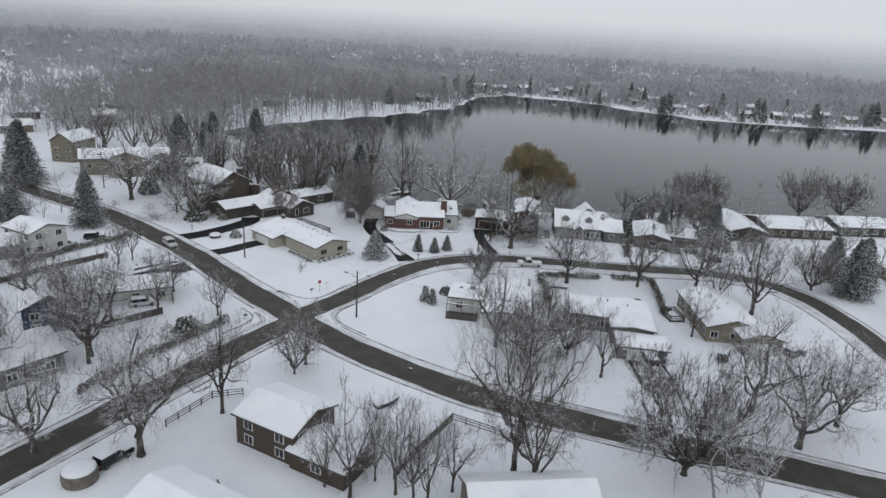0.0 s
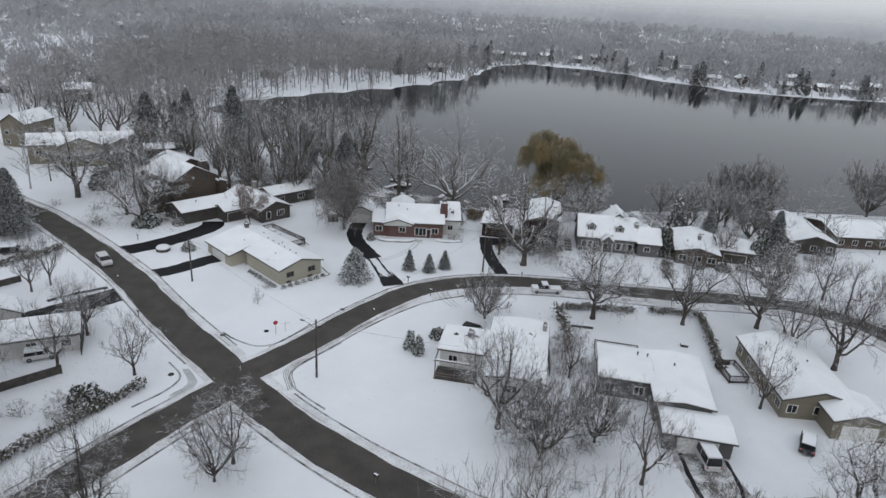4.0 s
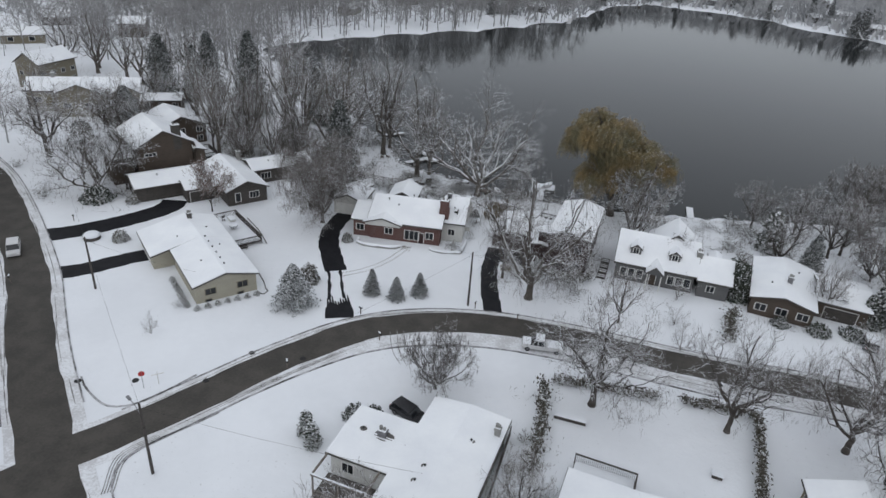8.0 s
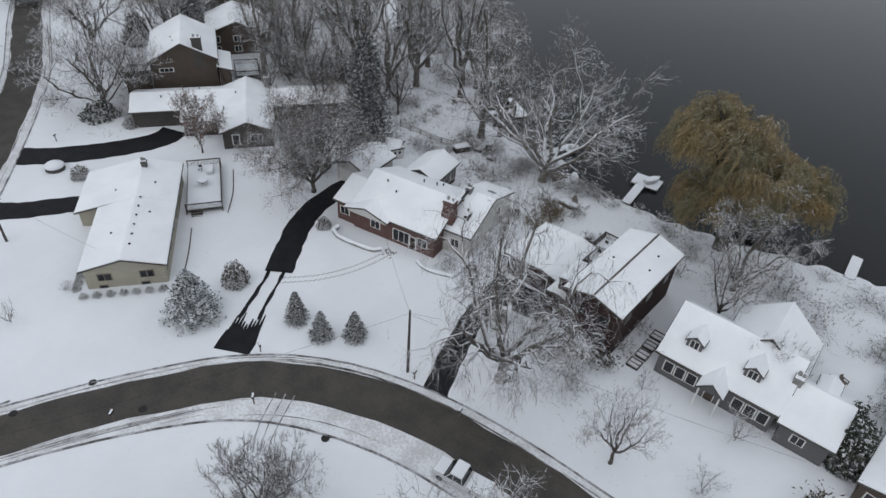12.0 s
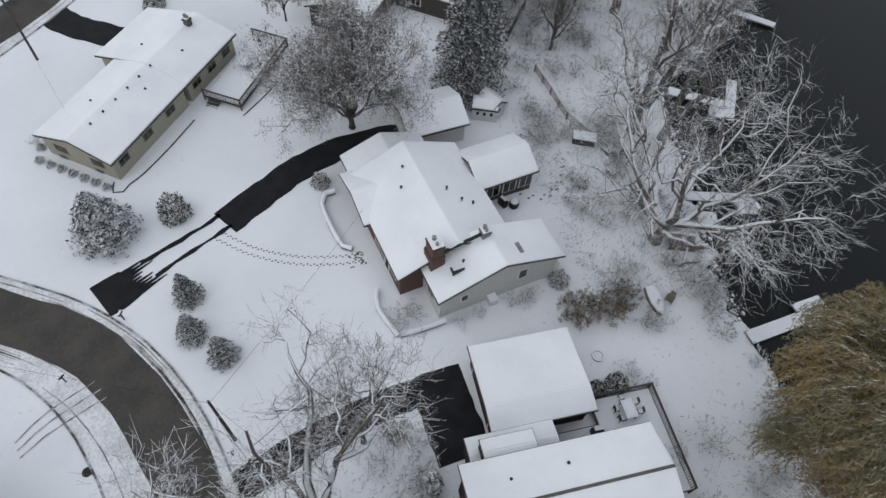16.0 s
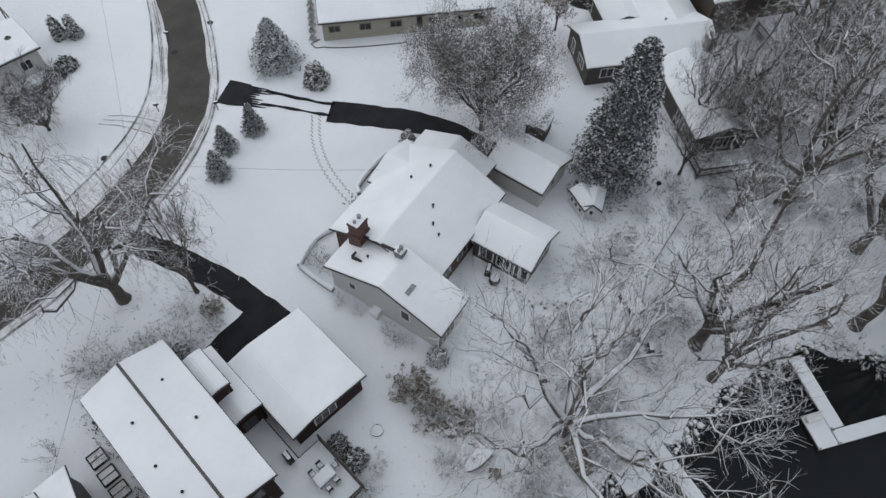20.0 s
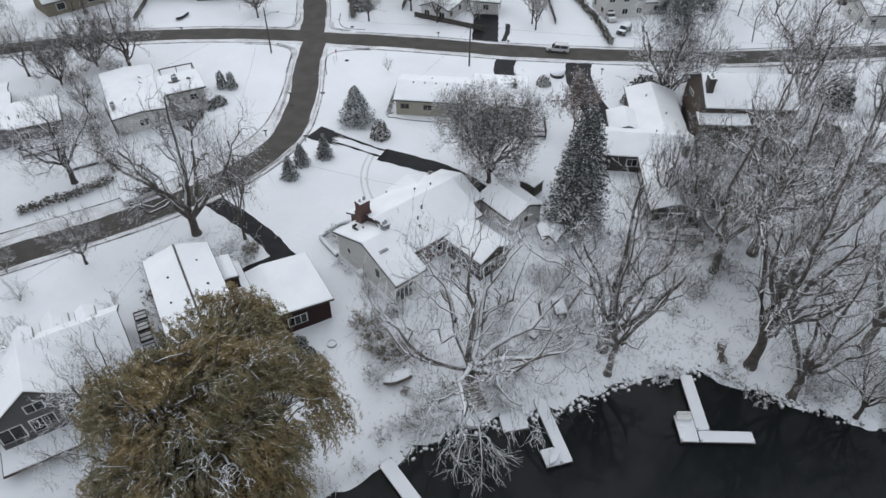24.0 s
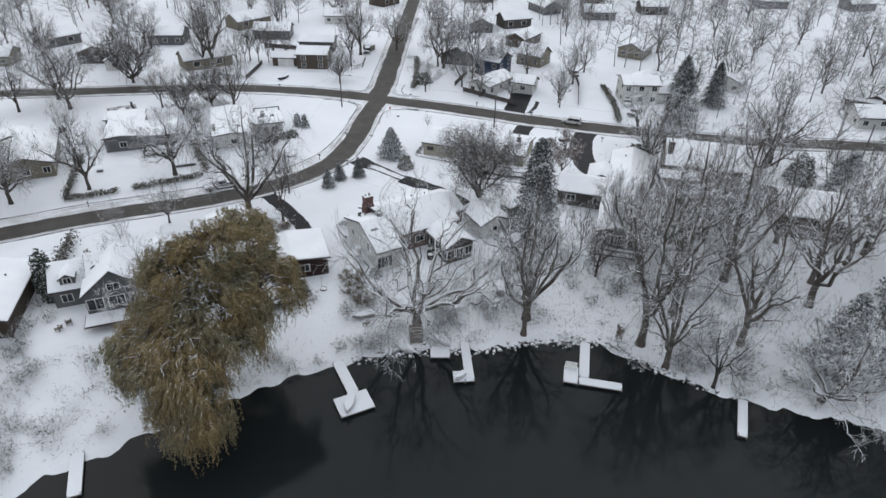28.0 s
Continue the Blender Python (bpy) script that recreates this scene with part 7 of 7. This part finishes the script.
# ---- vehicles ----
def car(x, y, turn, paint, label, length=4.6, width=1.82, tall=1.6, kind="suv", snowy=True, name="car"):
    """A parked vehicle: body, cabin, windows, wheels, lamps, snow on top."""
    ob = thing(name, x, y, ground_z(x, y) + 0.02, turn, label, name, "parked cars")
    L, W = length / 2, width / 2
    nose, tail = 0.95, 1.0
    prof = {"suv": [(-L, 0.35), (-L, 0.85), (-L + 0.1, 0.98), (L - 0.1, 0.95), (L, 0.75), (L, 0.35)], "pickup": [(-L, 0.45), (-L, 1.0), (L - 0.1, 1.05), (L, 0.8), (L, 0.45)]}[kind]
    part("body", Mesh().extrude([(px, -W, pz) for px, pz in prof], (0, 2 * W, 0)), paint, ob)
    c0, c1 = (-L + 0.08, L - 1.35) if kind == "suv" else (-0.45, L - 1.45)
    w2 = W - 0.14
    b0, b1, t0, t1 = c0, c1 + 0.35, c0 + 0.28, c1 - 0.45
    zb = prof[1][1] + 0.05
    low = [(b0, -W + 0.05), (b1, -W + 0.05), (b1, W - 0.05), (b0, W - 0.05)]
    high = [(t0, -w2), (t1, -w2), (t1, w2), (t0, w2)]
    cab = Mesh().add([(*p, zb - 0.05) for p in low] + [(*p, tall - 0.06) for p in high], [(0, 1, 5, 4), (1, 2, 6, 5), (2, 3, 7, 6), (3, 0, 4, 7), (3, 2, 1, 0)])
    glass = part("window_band", cab, GLASS, ob, "dark car windows")
    part("roof_panel", Mesh().box(t0 - 0.05, -w2 - 0.03, tall - 0.1, t1 + 0.08, w2 + 0.03, tall - 0.02), paint, ob)
    for px in (c0 + 0.15, (b0 + b1) / 2, b1 - 0.35):
        for sy in (-1, 1):
            part("pillar", Mesh().tube([(px, sy * (W - 0.04), zb - 0.05), (min(max(px, t0), t1), sy * (w2 + 0.01), tall - 0.06)], 0.045, 5), paint, glass)
    for px in (-L + 0.85, L - 0.85):
        for sy in (-1, 1):
            wh = part("wheel", Mesh().tube([(px, sy * (W - 0.2), 0.34), (px, sy * (W + 0.02), 0.34)], 0.34, 12), RUBBER, ob)
            part("rim", Mesh().tube([(px, sy * (W + 0.015), 0.34), (px, sy * (W + 0.035), 0.34)], 0.2, 10), METAL, wh)
    for sy in (-1, 1):
        part("headlight", Mesh().box(L - 0.12, sy * (W - 0.3) - 0.2, 0.66, L + 0.02, sy * (W - 0.3) + 0.2, 0.8), TRIM, ob)
        part("tail_light", Mesh().box(-L - 0.02, sy * (W - 0.15) - 0.1, 0.7, -L + 0.05, sy * (W - 0.15) + 0.1, 0.95), RED, ob)
    if snowy:
        part("snow_cover", Mesh().box(t0, -w2, tall - 0.018, t1, w2, tall + 0.1), SNOW, ob)
        part("snow_cover", Mesh().box(L - 1.25, -W + 0.1, prof[2][1] + 0.02, L - 0.15, W - 0.1, prof[2][1] + 0.09), SNOW, ob)
        if kind == "pickup":
            part("snow_cover", Mesh().box(-L + 0.1, -W + 0.1, 1.0, -0.7, W - 0.1, 1.09), SNOW, ob)
    return ob


car(23.6, 141.6, 184, WHITE_PAINT, "white pickup truck parked at the kerb, snow on its roof", 5.7, 1.95, 1.85, "pickup", name="pickup_truck")
car(9.6, 123.2, -26, DARK_PAINT, "black car parked beside the grey house", 4.7, 1.85, 1.5, snowy=False)
car(-61.5, 141.3, -48, WHITE_PAINT, "white SUV on the main road", 4.7, 1.9, 1.7, snowy=False)
car(-80, 143, 20, DARK_PAINT, "dark car under snow beside the hedge", 4.6)
car(38, 95.2, 92, WHITE_PAINT, "snow-covered van in front of the garage", 5.4, 2.0, 2.1)
car(-37, 62.7, 62, DARK_PAINT, "dark SUV under snow", 4.6)
car(-53, 107.5, 28, WHITE_PAINT, "snow-covered white car in front of the house", 4.5)
car(-84.9, 109.8, 70, DARK_PAINT, "dark car parked behind a house", 4.5)
car(-83, 136.2, 60, WHITE_PAINT, "white car in a driveway under snow", 4.5)
car(70.6, 157.5, 78, DARK_PAINT, "dark car under snow before the carport", 4.5)
car(73.2, 153.4, 80, DARK_PAINT, "second dark car on the snowy driveway", 4.5)
car(66.6, 101.5, 30, DARK_PAINT, "dark car half buried in snow", 4.4)
car(52.6, 99, 60, DARK_PAINT, "dark car covered with snow near the tan house", 4.5)


# ---- street furniture and yard things ----
def mailbox(x, y, turn, label="black mailbox on a wooden post"):
    ob = thing("mailbox", x, y, ground_z(x, y), turn, label, "mailbox", "mailboxes")
    part("post", Mesh().box(-0.06, -0.06, -0.1, 0.06, 0.06, 1.05), WOOD, ob)
    part("box", Mesh().extrude([(-0.12, -0.28, 1.05), (0.12, -0.28, 1.05), (0.12, -0.28, 1.2), (0.07, -0.28, 1.28), (-0.07, -0.28, 1.28), (-0.12, -0.28, 1.2)], (0, 0.56, 0)), BLACK, ob)
    part("snow_cap", Mesh().box(-0.09, -0.27, 1.285, 0.09, 0.27, 1.36), SNOW, ob)


for x, y, a in ((-3.0, 141.9, 60), (-7.7, 127.2, 30), (1.6, 136.6, 40), (12.8, 148.9, 0), (-2.2, 86.9, 60), (-61, 154, 40), (-54.8, 133.4, 40), (19.4, 147.6, 0), (47, 139.6, 0), (-45.5, 121.4, 45)):
    mailbox(x, y, a)


def stake(x, y, label):
    ob = thing("sign_post", x, y, ground_z(x, y), 40, label, "sign post")
    part("post", Mesh().box(-0.05, -0.05, -0.1, 0.05, 0.05, 1.9), TRIM, ob)
    part("arm", Mesh().box(-0.05, -0.04, 1.45, 0.75, 0.04, 1.53), TRIM, ob)
    part("arm", Mesh().box(-0.7, -0.04, 1.45, -0.05, 0.04, 1.53), TRIM, ob)


stake(-21, 119.8, "pale wooden sign post on the corner lawn")
s = thing("stop_sign", -22.2, 118.6, 0, 35, "red stop sign at the corner", "stop sign")
part("post", Mesh().tube([(0, 0, -0.1), (0, 0, 2.4)], 0.035, 6), METAL, s)
part("plate", Mesh().extrude([(0.38 * math.cos(math.radians(22.5 + 45 * i)), 0, 2.15 + 0.38 * math.sin(math.radians(22.5 + 45 * i))) for i in range(8)], (0, 0.02, 0)), RED, s)
for x, y in ((10.2, 137.7), (-30.3, 117.4), (-18.9, 101.3), (-6.6, 129.6), (-33.5, 105.6), (-13.4, 128.7), (-56.4, 130.6), (-24, 119.5), (-16, 122)):
    m = thing("storm_drain", x, y, ground_z(x, y), 0, "dark drain cover bare of snow beside the kerb", "drain cover", "drain covers")
    part("cover", Mesh().lathe([(0.42, 0.0), (0.42, 0.06), (0.34, 0.08)], 10), BLACK, m)


def fence(pts, h_, label, step=2.2, boards=False, mat=None):
    ob = thing("fence", *pts[0], 0, 0, label, "fence")
    o = Vector(pts[0])
    for a, b in zip(pts, pts[1:]):
        a, b = Vector(a) - o, Vector(b) - o
        n = max(1, round((b - a).length / step))
        d = (b - a) / n
        turn = math.degrees(math.atan2(d.y, d.x))
        for i in range(n + 1):
            q = a + d * i
            z = ground_z(q.x + o.x, q.y + o.y)
            part("post", Mesh().box(-0.06, -0.06, -0.2, 0.06, 0.06, h_ + 0.05, pose(q.x, q.y, z, 0, 0, turn)), mat or DARK_WOOD, ob)
            if i < n:
                z2 = ground_z(q.x + d.x + o.x, q.y + d.y + o.y)
                tilt = -math.degrees(math.atan2(z2 - z, d.length))
                m = pose(q.x, q.y, z, 0, 0, turn) @ pose(0, 0, 0, 0, tilt, 0)
                if boards:
                    part("panel", Mesh().box(0.06, -0.03, 0.08, d.length - 0.06, 0.03, h_, m), mat or DARK_WOOD, ob)
                else:
                    for k in (0.35, 0.7, 1.0):
                        part("rail", Mesh().box(0.0, -0.035, h_ * k - 0.09, d.length, 0.035, h_ * k, m), mat or DARK_WOOD, ob)
    return ob


fence([(-33.6, 70), (-30, 77.3), (-26, 78.6)], 1.2, "dark split-rail fence on a snowy lawn")
fence([(4.3, 75), (8, 73.2), (12, 71.2), (17, 68.6)], 1.2, "dark wooden rail fence behind the verge")
fence([(4.3, 75), (-1, 66), (-3, 62)], 1.3, "dark board fence beside the lawn", boards=True)
fence([(-23, 58.5), (-16, 50), (-8, 44)], 1.4, "dark board fence beside the house", boards=True)
fence([(21.6, 123.4), (20.6, 112)], 1.5, "dark board fence along the lot", boards=True)
fence([(-48, 104), (-56, 96)], 1.4, "dark board fence beside the lawn", boards=True)
fence([(-55.6, 124.6), (-48, 109)], 1.2, "dark board fence beside the lawn", boards=True)
fence([(-71, 131), (-80, 119), (-84, 112)], 1.3, "long dark board fence between lots", boards=True)
fence([(-22.5, 193.5), (-14, 193.8), (-8, 196)], 1.1, "weathered rail fence at the lake lawn", mat=WOOD)
for x, y, turn in ((-32.9, 159.4, 46),):
    t_ = thing("patio_table", x, y, 0.7, turn, "round patio table heaped with snow", "table")
    part("tabletop", Mesh().lathe([(0.75, 0.66), (0.75, 0.72), (0.7, 0.72)], 14), DARK_WOOD, t_)
    part("snow_cap", Mesh().lathe([(0.73, 0.724), (0.72, 0.85), (0.5, 0.92), (0.1, 0.94)], 14), SNOW, t_)
    part("pedestal", Mesh().tube([(0, 0, 0.1), (0, 0, 0.68)], 0.08, 8), DARK_WOOD, t_)
# Footprints from the drive to the door.
fp = Mesh()
for k in range(2):
    o = 0.5 if k else -0.4
    trail = sides_of(spline([(-9.7, 151.6), (-6.6, 154.6), (-4.3, 158.2), (-3.0, 161.8), (-2.4, 164.6)], 0.3), o)
    for i, p in enumerate(trail):
        s_ = 0.07 if i % 2 else -0.07
        fp.lathe([(0.105, -0.02), (0.105, 0.014), (0.05, 0.016)], 6, (p.x + s_, p.y - s_ * 0.6, ground_z(p.x, p.y)), (0.75, 1.2))
for i in range(26):
    a = random.Random(i)
    fp.lathe([(0.12, -0.02), (0.12, 0.014), (0.05, 0.016)], 6, (-2.6 + a.uniform(-0.8, 1.0), 164.2 + a.uniform(-0.9, 0.7), 0), (0.75, 1.15))
for i, p in enumerate(spline([(-4.6, 183.4), (-3.8, 186), (-5.4, 188.6), (-8, 190.4)], 0.6)):
    z = ground_z(p.x, p.y)
    fp.lathe([(0.16, -0.05), (0.16, 0.03), (0.05, 0.04)], 6, (p.x + (0.25 if i % 2 else -0.25), p.y, z), (0.8, 1.1))
tagged(new("footprints", fp.data("footprints", WOOD)), "trails of dark footprints trodden through the snow", "footprints", kind="stuff")


def low_wall(pts, label, h_=0.4, w=0.42):
    """A low wall along a curve, heaped with rounded snow."""
    ob = thing("garden_wall", *pts[0], 0, 0, label, "garden wall")
    line = [p - Vector(pts[0]) for p in spline(pts, 0.9)]
    for a, b in zip(line, line[1:]):
        d = b - a
        m = pose(a.x, a.y, 0, 0, 0, math.degrees(math.atan2(d.y, d.x)))
        part("wall_piece", Mesh().box(-0.02, -w / 2, -0.2, d.length + 0.02, w / 2, h_, m), CONCRETE, ob)
    part("snow_cap", Mesh().tube([(p.x, p.y, h_ + 0.02) for p in line], [w * 0.62 * (1 + 0.12 * math.sin(i * 2.1)) for i in range(len(line))], 8), SNOW, ob, "", True)
    return ob


low_wall([(-11.3, 164.3), (-11.2, 163.2), (-10, 162.6), (-7, 162.7), (-4.2, 163.2), (-3.6, 164)], "low curved stone planter wall heaped with snow")
low_wall([(7.1, 165.5), (7.2, 168), (7.1, 170)], "low white garden wall under snow")
low_wall([(1.6, 165), (3.6, 164.4), (7.1, 165.3)], "low front bed wall under snow", 0.3)


def edging(pts, label, w=0.07):
    line = spline(pts, 0.6)
    ob = new("lawn_edging", ribbon(line, w, -w, 0.07, 0.12).data("lawn_edging", DARK_WOOD))
    return tagged(ob, label, "lawn edging")


edging([(-19.2, 144.1), (-20.2, 145.6), (-23, 148.6), (-26.6, 152)], "dark edging of the bed along the cream house")
edging([(-20, 142.6), (-18.6, 142.4), (-18.4, 143.4), (-19.2, 144.1)], "dark curved bed edging at the house corner")
edging([(-25.6, 157.4), (-29, 161.4), (-33.6, 165.6)], "dark bed edging beside the deck")


def chair(x, y, z, turn, label="dark metal garden chair with snow on its seat", mat=None):
    ob = thing("garden_chair", x, y, z, turn, label, "chair", "garden chairs")
    part("seat", Mesh().box(-0.24, -0.24, 0.42, 0.24, 0.24, 0.47), mat or DARK_WOOD, ob)
    part("snow_cap", Mesh().box(-0.2, -0.2, 0.474, 0.2, 0.2, 0.53), SNOW, ob)
    part("backrest", Mesh().box(-0.24, 0.2, 0.47, 0.24, 0.26, 0.95), mat or DARK_WOOD, ob)
    for sx in (-0.21, 0.21):
        for sy in (-0.21, 0.21):
            part("leg", Mesh().box(sx - 0.025, sy - 0.025, 0, sx + 0.025, sy + 0.025, 0.42), mat or DARK_WOOD, ob)
    return ob


t_ = thing("patio_table", 20.9, 181.9, 0.6, -7.5, "rectangular patio table heaped with snow", "table")
part("tabletop", Mesh().box(-0.85, -0.55, 0.68, 0.85, 0.55, 0.73), DARK_WOOD, t_)
part("snow_cap", Mesh().box(-0.84, -0.54, 0.734, 0.84, 0.54, 0.82).box(-0.7, -0.42, 0.82, 0.7, 0.42, 0.88), SNOW, t_)
for sx in (-0.75, 0.75):
    for sy in (-0.45, 0.45):
        part("leg", Mesh().box(sx - 0.04, sy - 0.04, 0, sx + 0.04, sy + 0.04, 0.68), DARK_WOOD, t_)
for dx, dy, a in ((-0.45, 0.95, 0), (0.45, 0.95, 0), (-0.45, -0.95, 180), (0.45, -0.95, 180), (-1.25, 0, 90)):
    chair(20.9 + dx, 181.9 + dy, 0.6, a - 7.5)
chair(-36.1, 161.6, 0.7, 40)
b = thing("deck_bench", -35, 162.4, 0.7, 50, "cushioned bench under snow on the deck", "bench")
part("seat", Mesh().box(-0.5, -1, 0.15, 0.5, 1, 0.45), TRIM, b)
part("snow_cap", Mesh().box(-0.48, -0.98, 0.454, 0.48, 0.98, 0.6), SNOW, b)


def grill(x, y, z, turn, label):
    ob = thing("grill", x, y, z, turn, label, "grill")
    part("cart", Mesh().box(-0.5, -0.28, 0, 0.5, 0.28, 0.75), BLACK, ob)
    part("hood", Mesh().extrude([(-0.45, -0.28, 0.754), (-0.45, 0.28, 0.754), (-0.45, 0.22, 1.0), (-0.45, 0, 1.1), (-0.45, -0.22, 1.0)], (0.9, 0, 0)), BLACK, ob)
    part("snow_cap", Mesh().box(-0.4, -0.16, 1.104, 0.4, 0.16, 1.2), SNOW, ob)


grill(21.6, 178.4, 0.56, 80, "covered black grill on the deck")
grill(-4.1, 180.9, ground_z(-4.1, 180.9), 20, "black kettle grill beside the sunroom")
grill(-6.9, 197.9, ground_z(-6.9, 197.9), 40, "covered grill near the shore")
for x, y in ((31.4, 165.4), (31.7, 167.3), (31.9, 169.1), (32.1, 171.2)):
    ob = thing("raised_bed", x, y, ground_z(x, y), -7.5, "square dark timber raised bed with snowy soil", "raised bed", "raised beds beside the maroon house")
    for a in range(4):
        part("board", Mesh().box(-0.7, -0.72, -0.1, 0.7, -0.64, 0.32, pose(0, 0, 0, 0, 0, 90 * a)), DARK_WOOD, ob)
    part("soil", Mesh().box(-0.62, -0.62, -0.1, 0.62, 0.62, 0.22), SLUSH, ob)
    part("crosspiece", Mesh().box(-0.64, -0.03, 0.22, 0.64, 0.03, 0.3), DARK_WOOD, ob)
ob = thing("fire_pit", 15, 182.4, ground_z(15, 182.4), 0, "round fire pit ring filled with snow", "fire pit")
part("ring", Mesh().lathe([(0.6, -0.1), (0.6, 0.22), (0.48, 0.22), (0.46, 0.1)], 14), STONE, ob)
part("snow_cover", Mesh().lathe([(0.46, 0.08), (0.44, 0.16), (0.1, 0.2)], 14), SNOW, ob)
ob = thing("covered_tub", -53.6, 149.3, 0, 0, "round domed cover under snow beside the driveway", "covered tub")
part("side", Mesh().lathe([(1.35, -0.1), (1.35, 0.55), (1.25, 0.6)], 18), DARK_WOOD, ob)
part("snow_cover", Mesh().lathe([(1.36, 0.58), (1.38, 0.75), (1.1, 1.0), (0.5, 1.12), (0.1, 1.14)], 18), SNOW, ob, "", True)
ob = thing("cooling_unit", 6.5, 175.1, ground_z(6.5, 175.1), 4, "white outdoor cooling unit by the wall", "cooling unit")
part("case", Mesh().box(-0.45, -0.45, 0, 0.45, 0.45, 0.8), TRIM, ob)
part("snow_cap", Mesh().box(-0.44, -0.44, 0.804, 0.44, 0.44, 0.95), SNOW, ob)
ob = thing("rain_barrel", -3.6, 182, ground_z(-3.6, 182), 0, "round dark barrel with a snowy lid", "barrel")
part("barrel", Mesh().lathe([(0.5, -0.1), (0.58, 0.4), (0.5, 0.8)], 14), BLACK, ob)
part("snow_cap", Mesh().lathe([(0.46, 0.804), (0.42, 0.9), (0.1, 0.94)], 14), SNOW, ob)


def covered_stack(x, y, turn, w, d, h_, label, name="firewood_stack"):
    ob = thing(name, x, y, ground_z(x, y), turn, label, "stack")
    part("body", Mesh().box(-w / 2, -d / 2, -0.2, w / 2, d / 2, h_), DARK_WOOD, ob)
    part("snow_cap", Mesh().box(-w / 2 - 0.06, -d / 2 - 0.06, h_ + 0.004, w / 2 + 0.06, d / 2 + 0.06, h_ + 0.12).box(-w / 2 + 0.1, -d / 2 + 0.1, h_ + 0.12, w / 2 - 0.1, d / 2 - 0.1, h_ + 0.2), SNOW, ob)


covered_stack(-10.1, 194.1, 60, 2.6, 1.3, 1.0, "covered firewood stack with a white snow top")
covered_stack(-8, 196.2, 20, 1.2, 0.9, 0.6, "low garden box under snow", "garden_box")
covered_stack(-5, 195.2, 10, 1.0, 0.8, 0.5, "small garden box under snow", "garden_box")
covered_stack(28.2, 128.2, -5, 3.8, 0.7, 0.5, "long low roll under a dark tarpaulin", "tarpaulin_roll")
covered_stack(44.5, 123.9, -10, 1.1, 0.8, 0.45, "small garden table under snow", "garden_table")
covered_stack(49.4, 119.6, 98, 2.0, 1.0, 0.8, "covered garden furniture under snow", "covered_furniture")
ob = thing("firewood_pile", -39, 59, 0, 0, "round stacked firewood pile with a snow top", "firewood")
part("log_ring", Mesh().lathe([(1.9, -0.1), (2.0, 0.7), (1.9, 1.45), (1.7, 1.55)], 20), WOOD, ob)
part("snow_cap", Mesh().lathe([(1.85, 1.554), (1.8, 1.7), (1.3, 1.85), (0.3, 1.95)], 20), SNOW, ob, "", True)


def adirondack(x, y, turn, label="wooden lounge chair dusted with snow"):
    ob = thing("lounge_chair", x, y, ground_z(x, y), turn, label, "chair", "lawn chairs")
    part("seat", Mesh().box(-0.3, -0.4, 0.3, 0.3, 0.25, 0.36), WOOD, ob)
    part("backrest", Mesh().extrude([(-0.3, 0.2, 0.3), (-0.3, 0.26, 0.3), (-0.3, 0.56, 1.0), (-0.3, 0.5, 1.0)], (0.6, 0, 0)), WOOD, ob)
    for sx in (-0.36, 0.36):
        part("armrest", Mesh().box(sx - 0.07, -0.45, 0.55, sx + 0.07, 0.35, 0.6), WOOD, ob)
        part("leg", Mesh().box(sx - 0.04, -0.42, -0.1, sx + 0.04, -0.34, 0.55), WOOD, ob)
        part("leg", Mesh().box(sx - 0.04, 0.2, -0.1, sx + 0.04, 0.28, 0.55), WOOD, ob)


for x, y, a in ((11.7, 192.7, 30), (-21.4, 209.6, 200), (-20.2, 210.6, 150), (50.4, 176, 10), (51.6, 177, 60)):
    adirondack(x, y, a)
ob = thing("bird_feeder", -23.6, 189.6, ground_z(-23.6, 189.6), 0, "slender black bird feeder pole", "bird feeder")
part("pole", Mesh().tube([(0, 0, -0.2), (0, 0, 2.1)], 0.025, 6), BLACK, ob)
part("tray", Mesh().lathe([(0.28, 1.95), (0.3, 2.0), (0.1, 2.3)], 8), BLACK, ob)
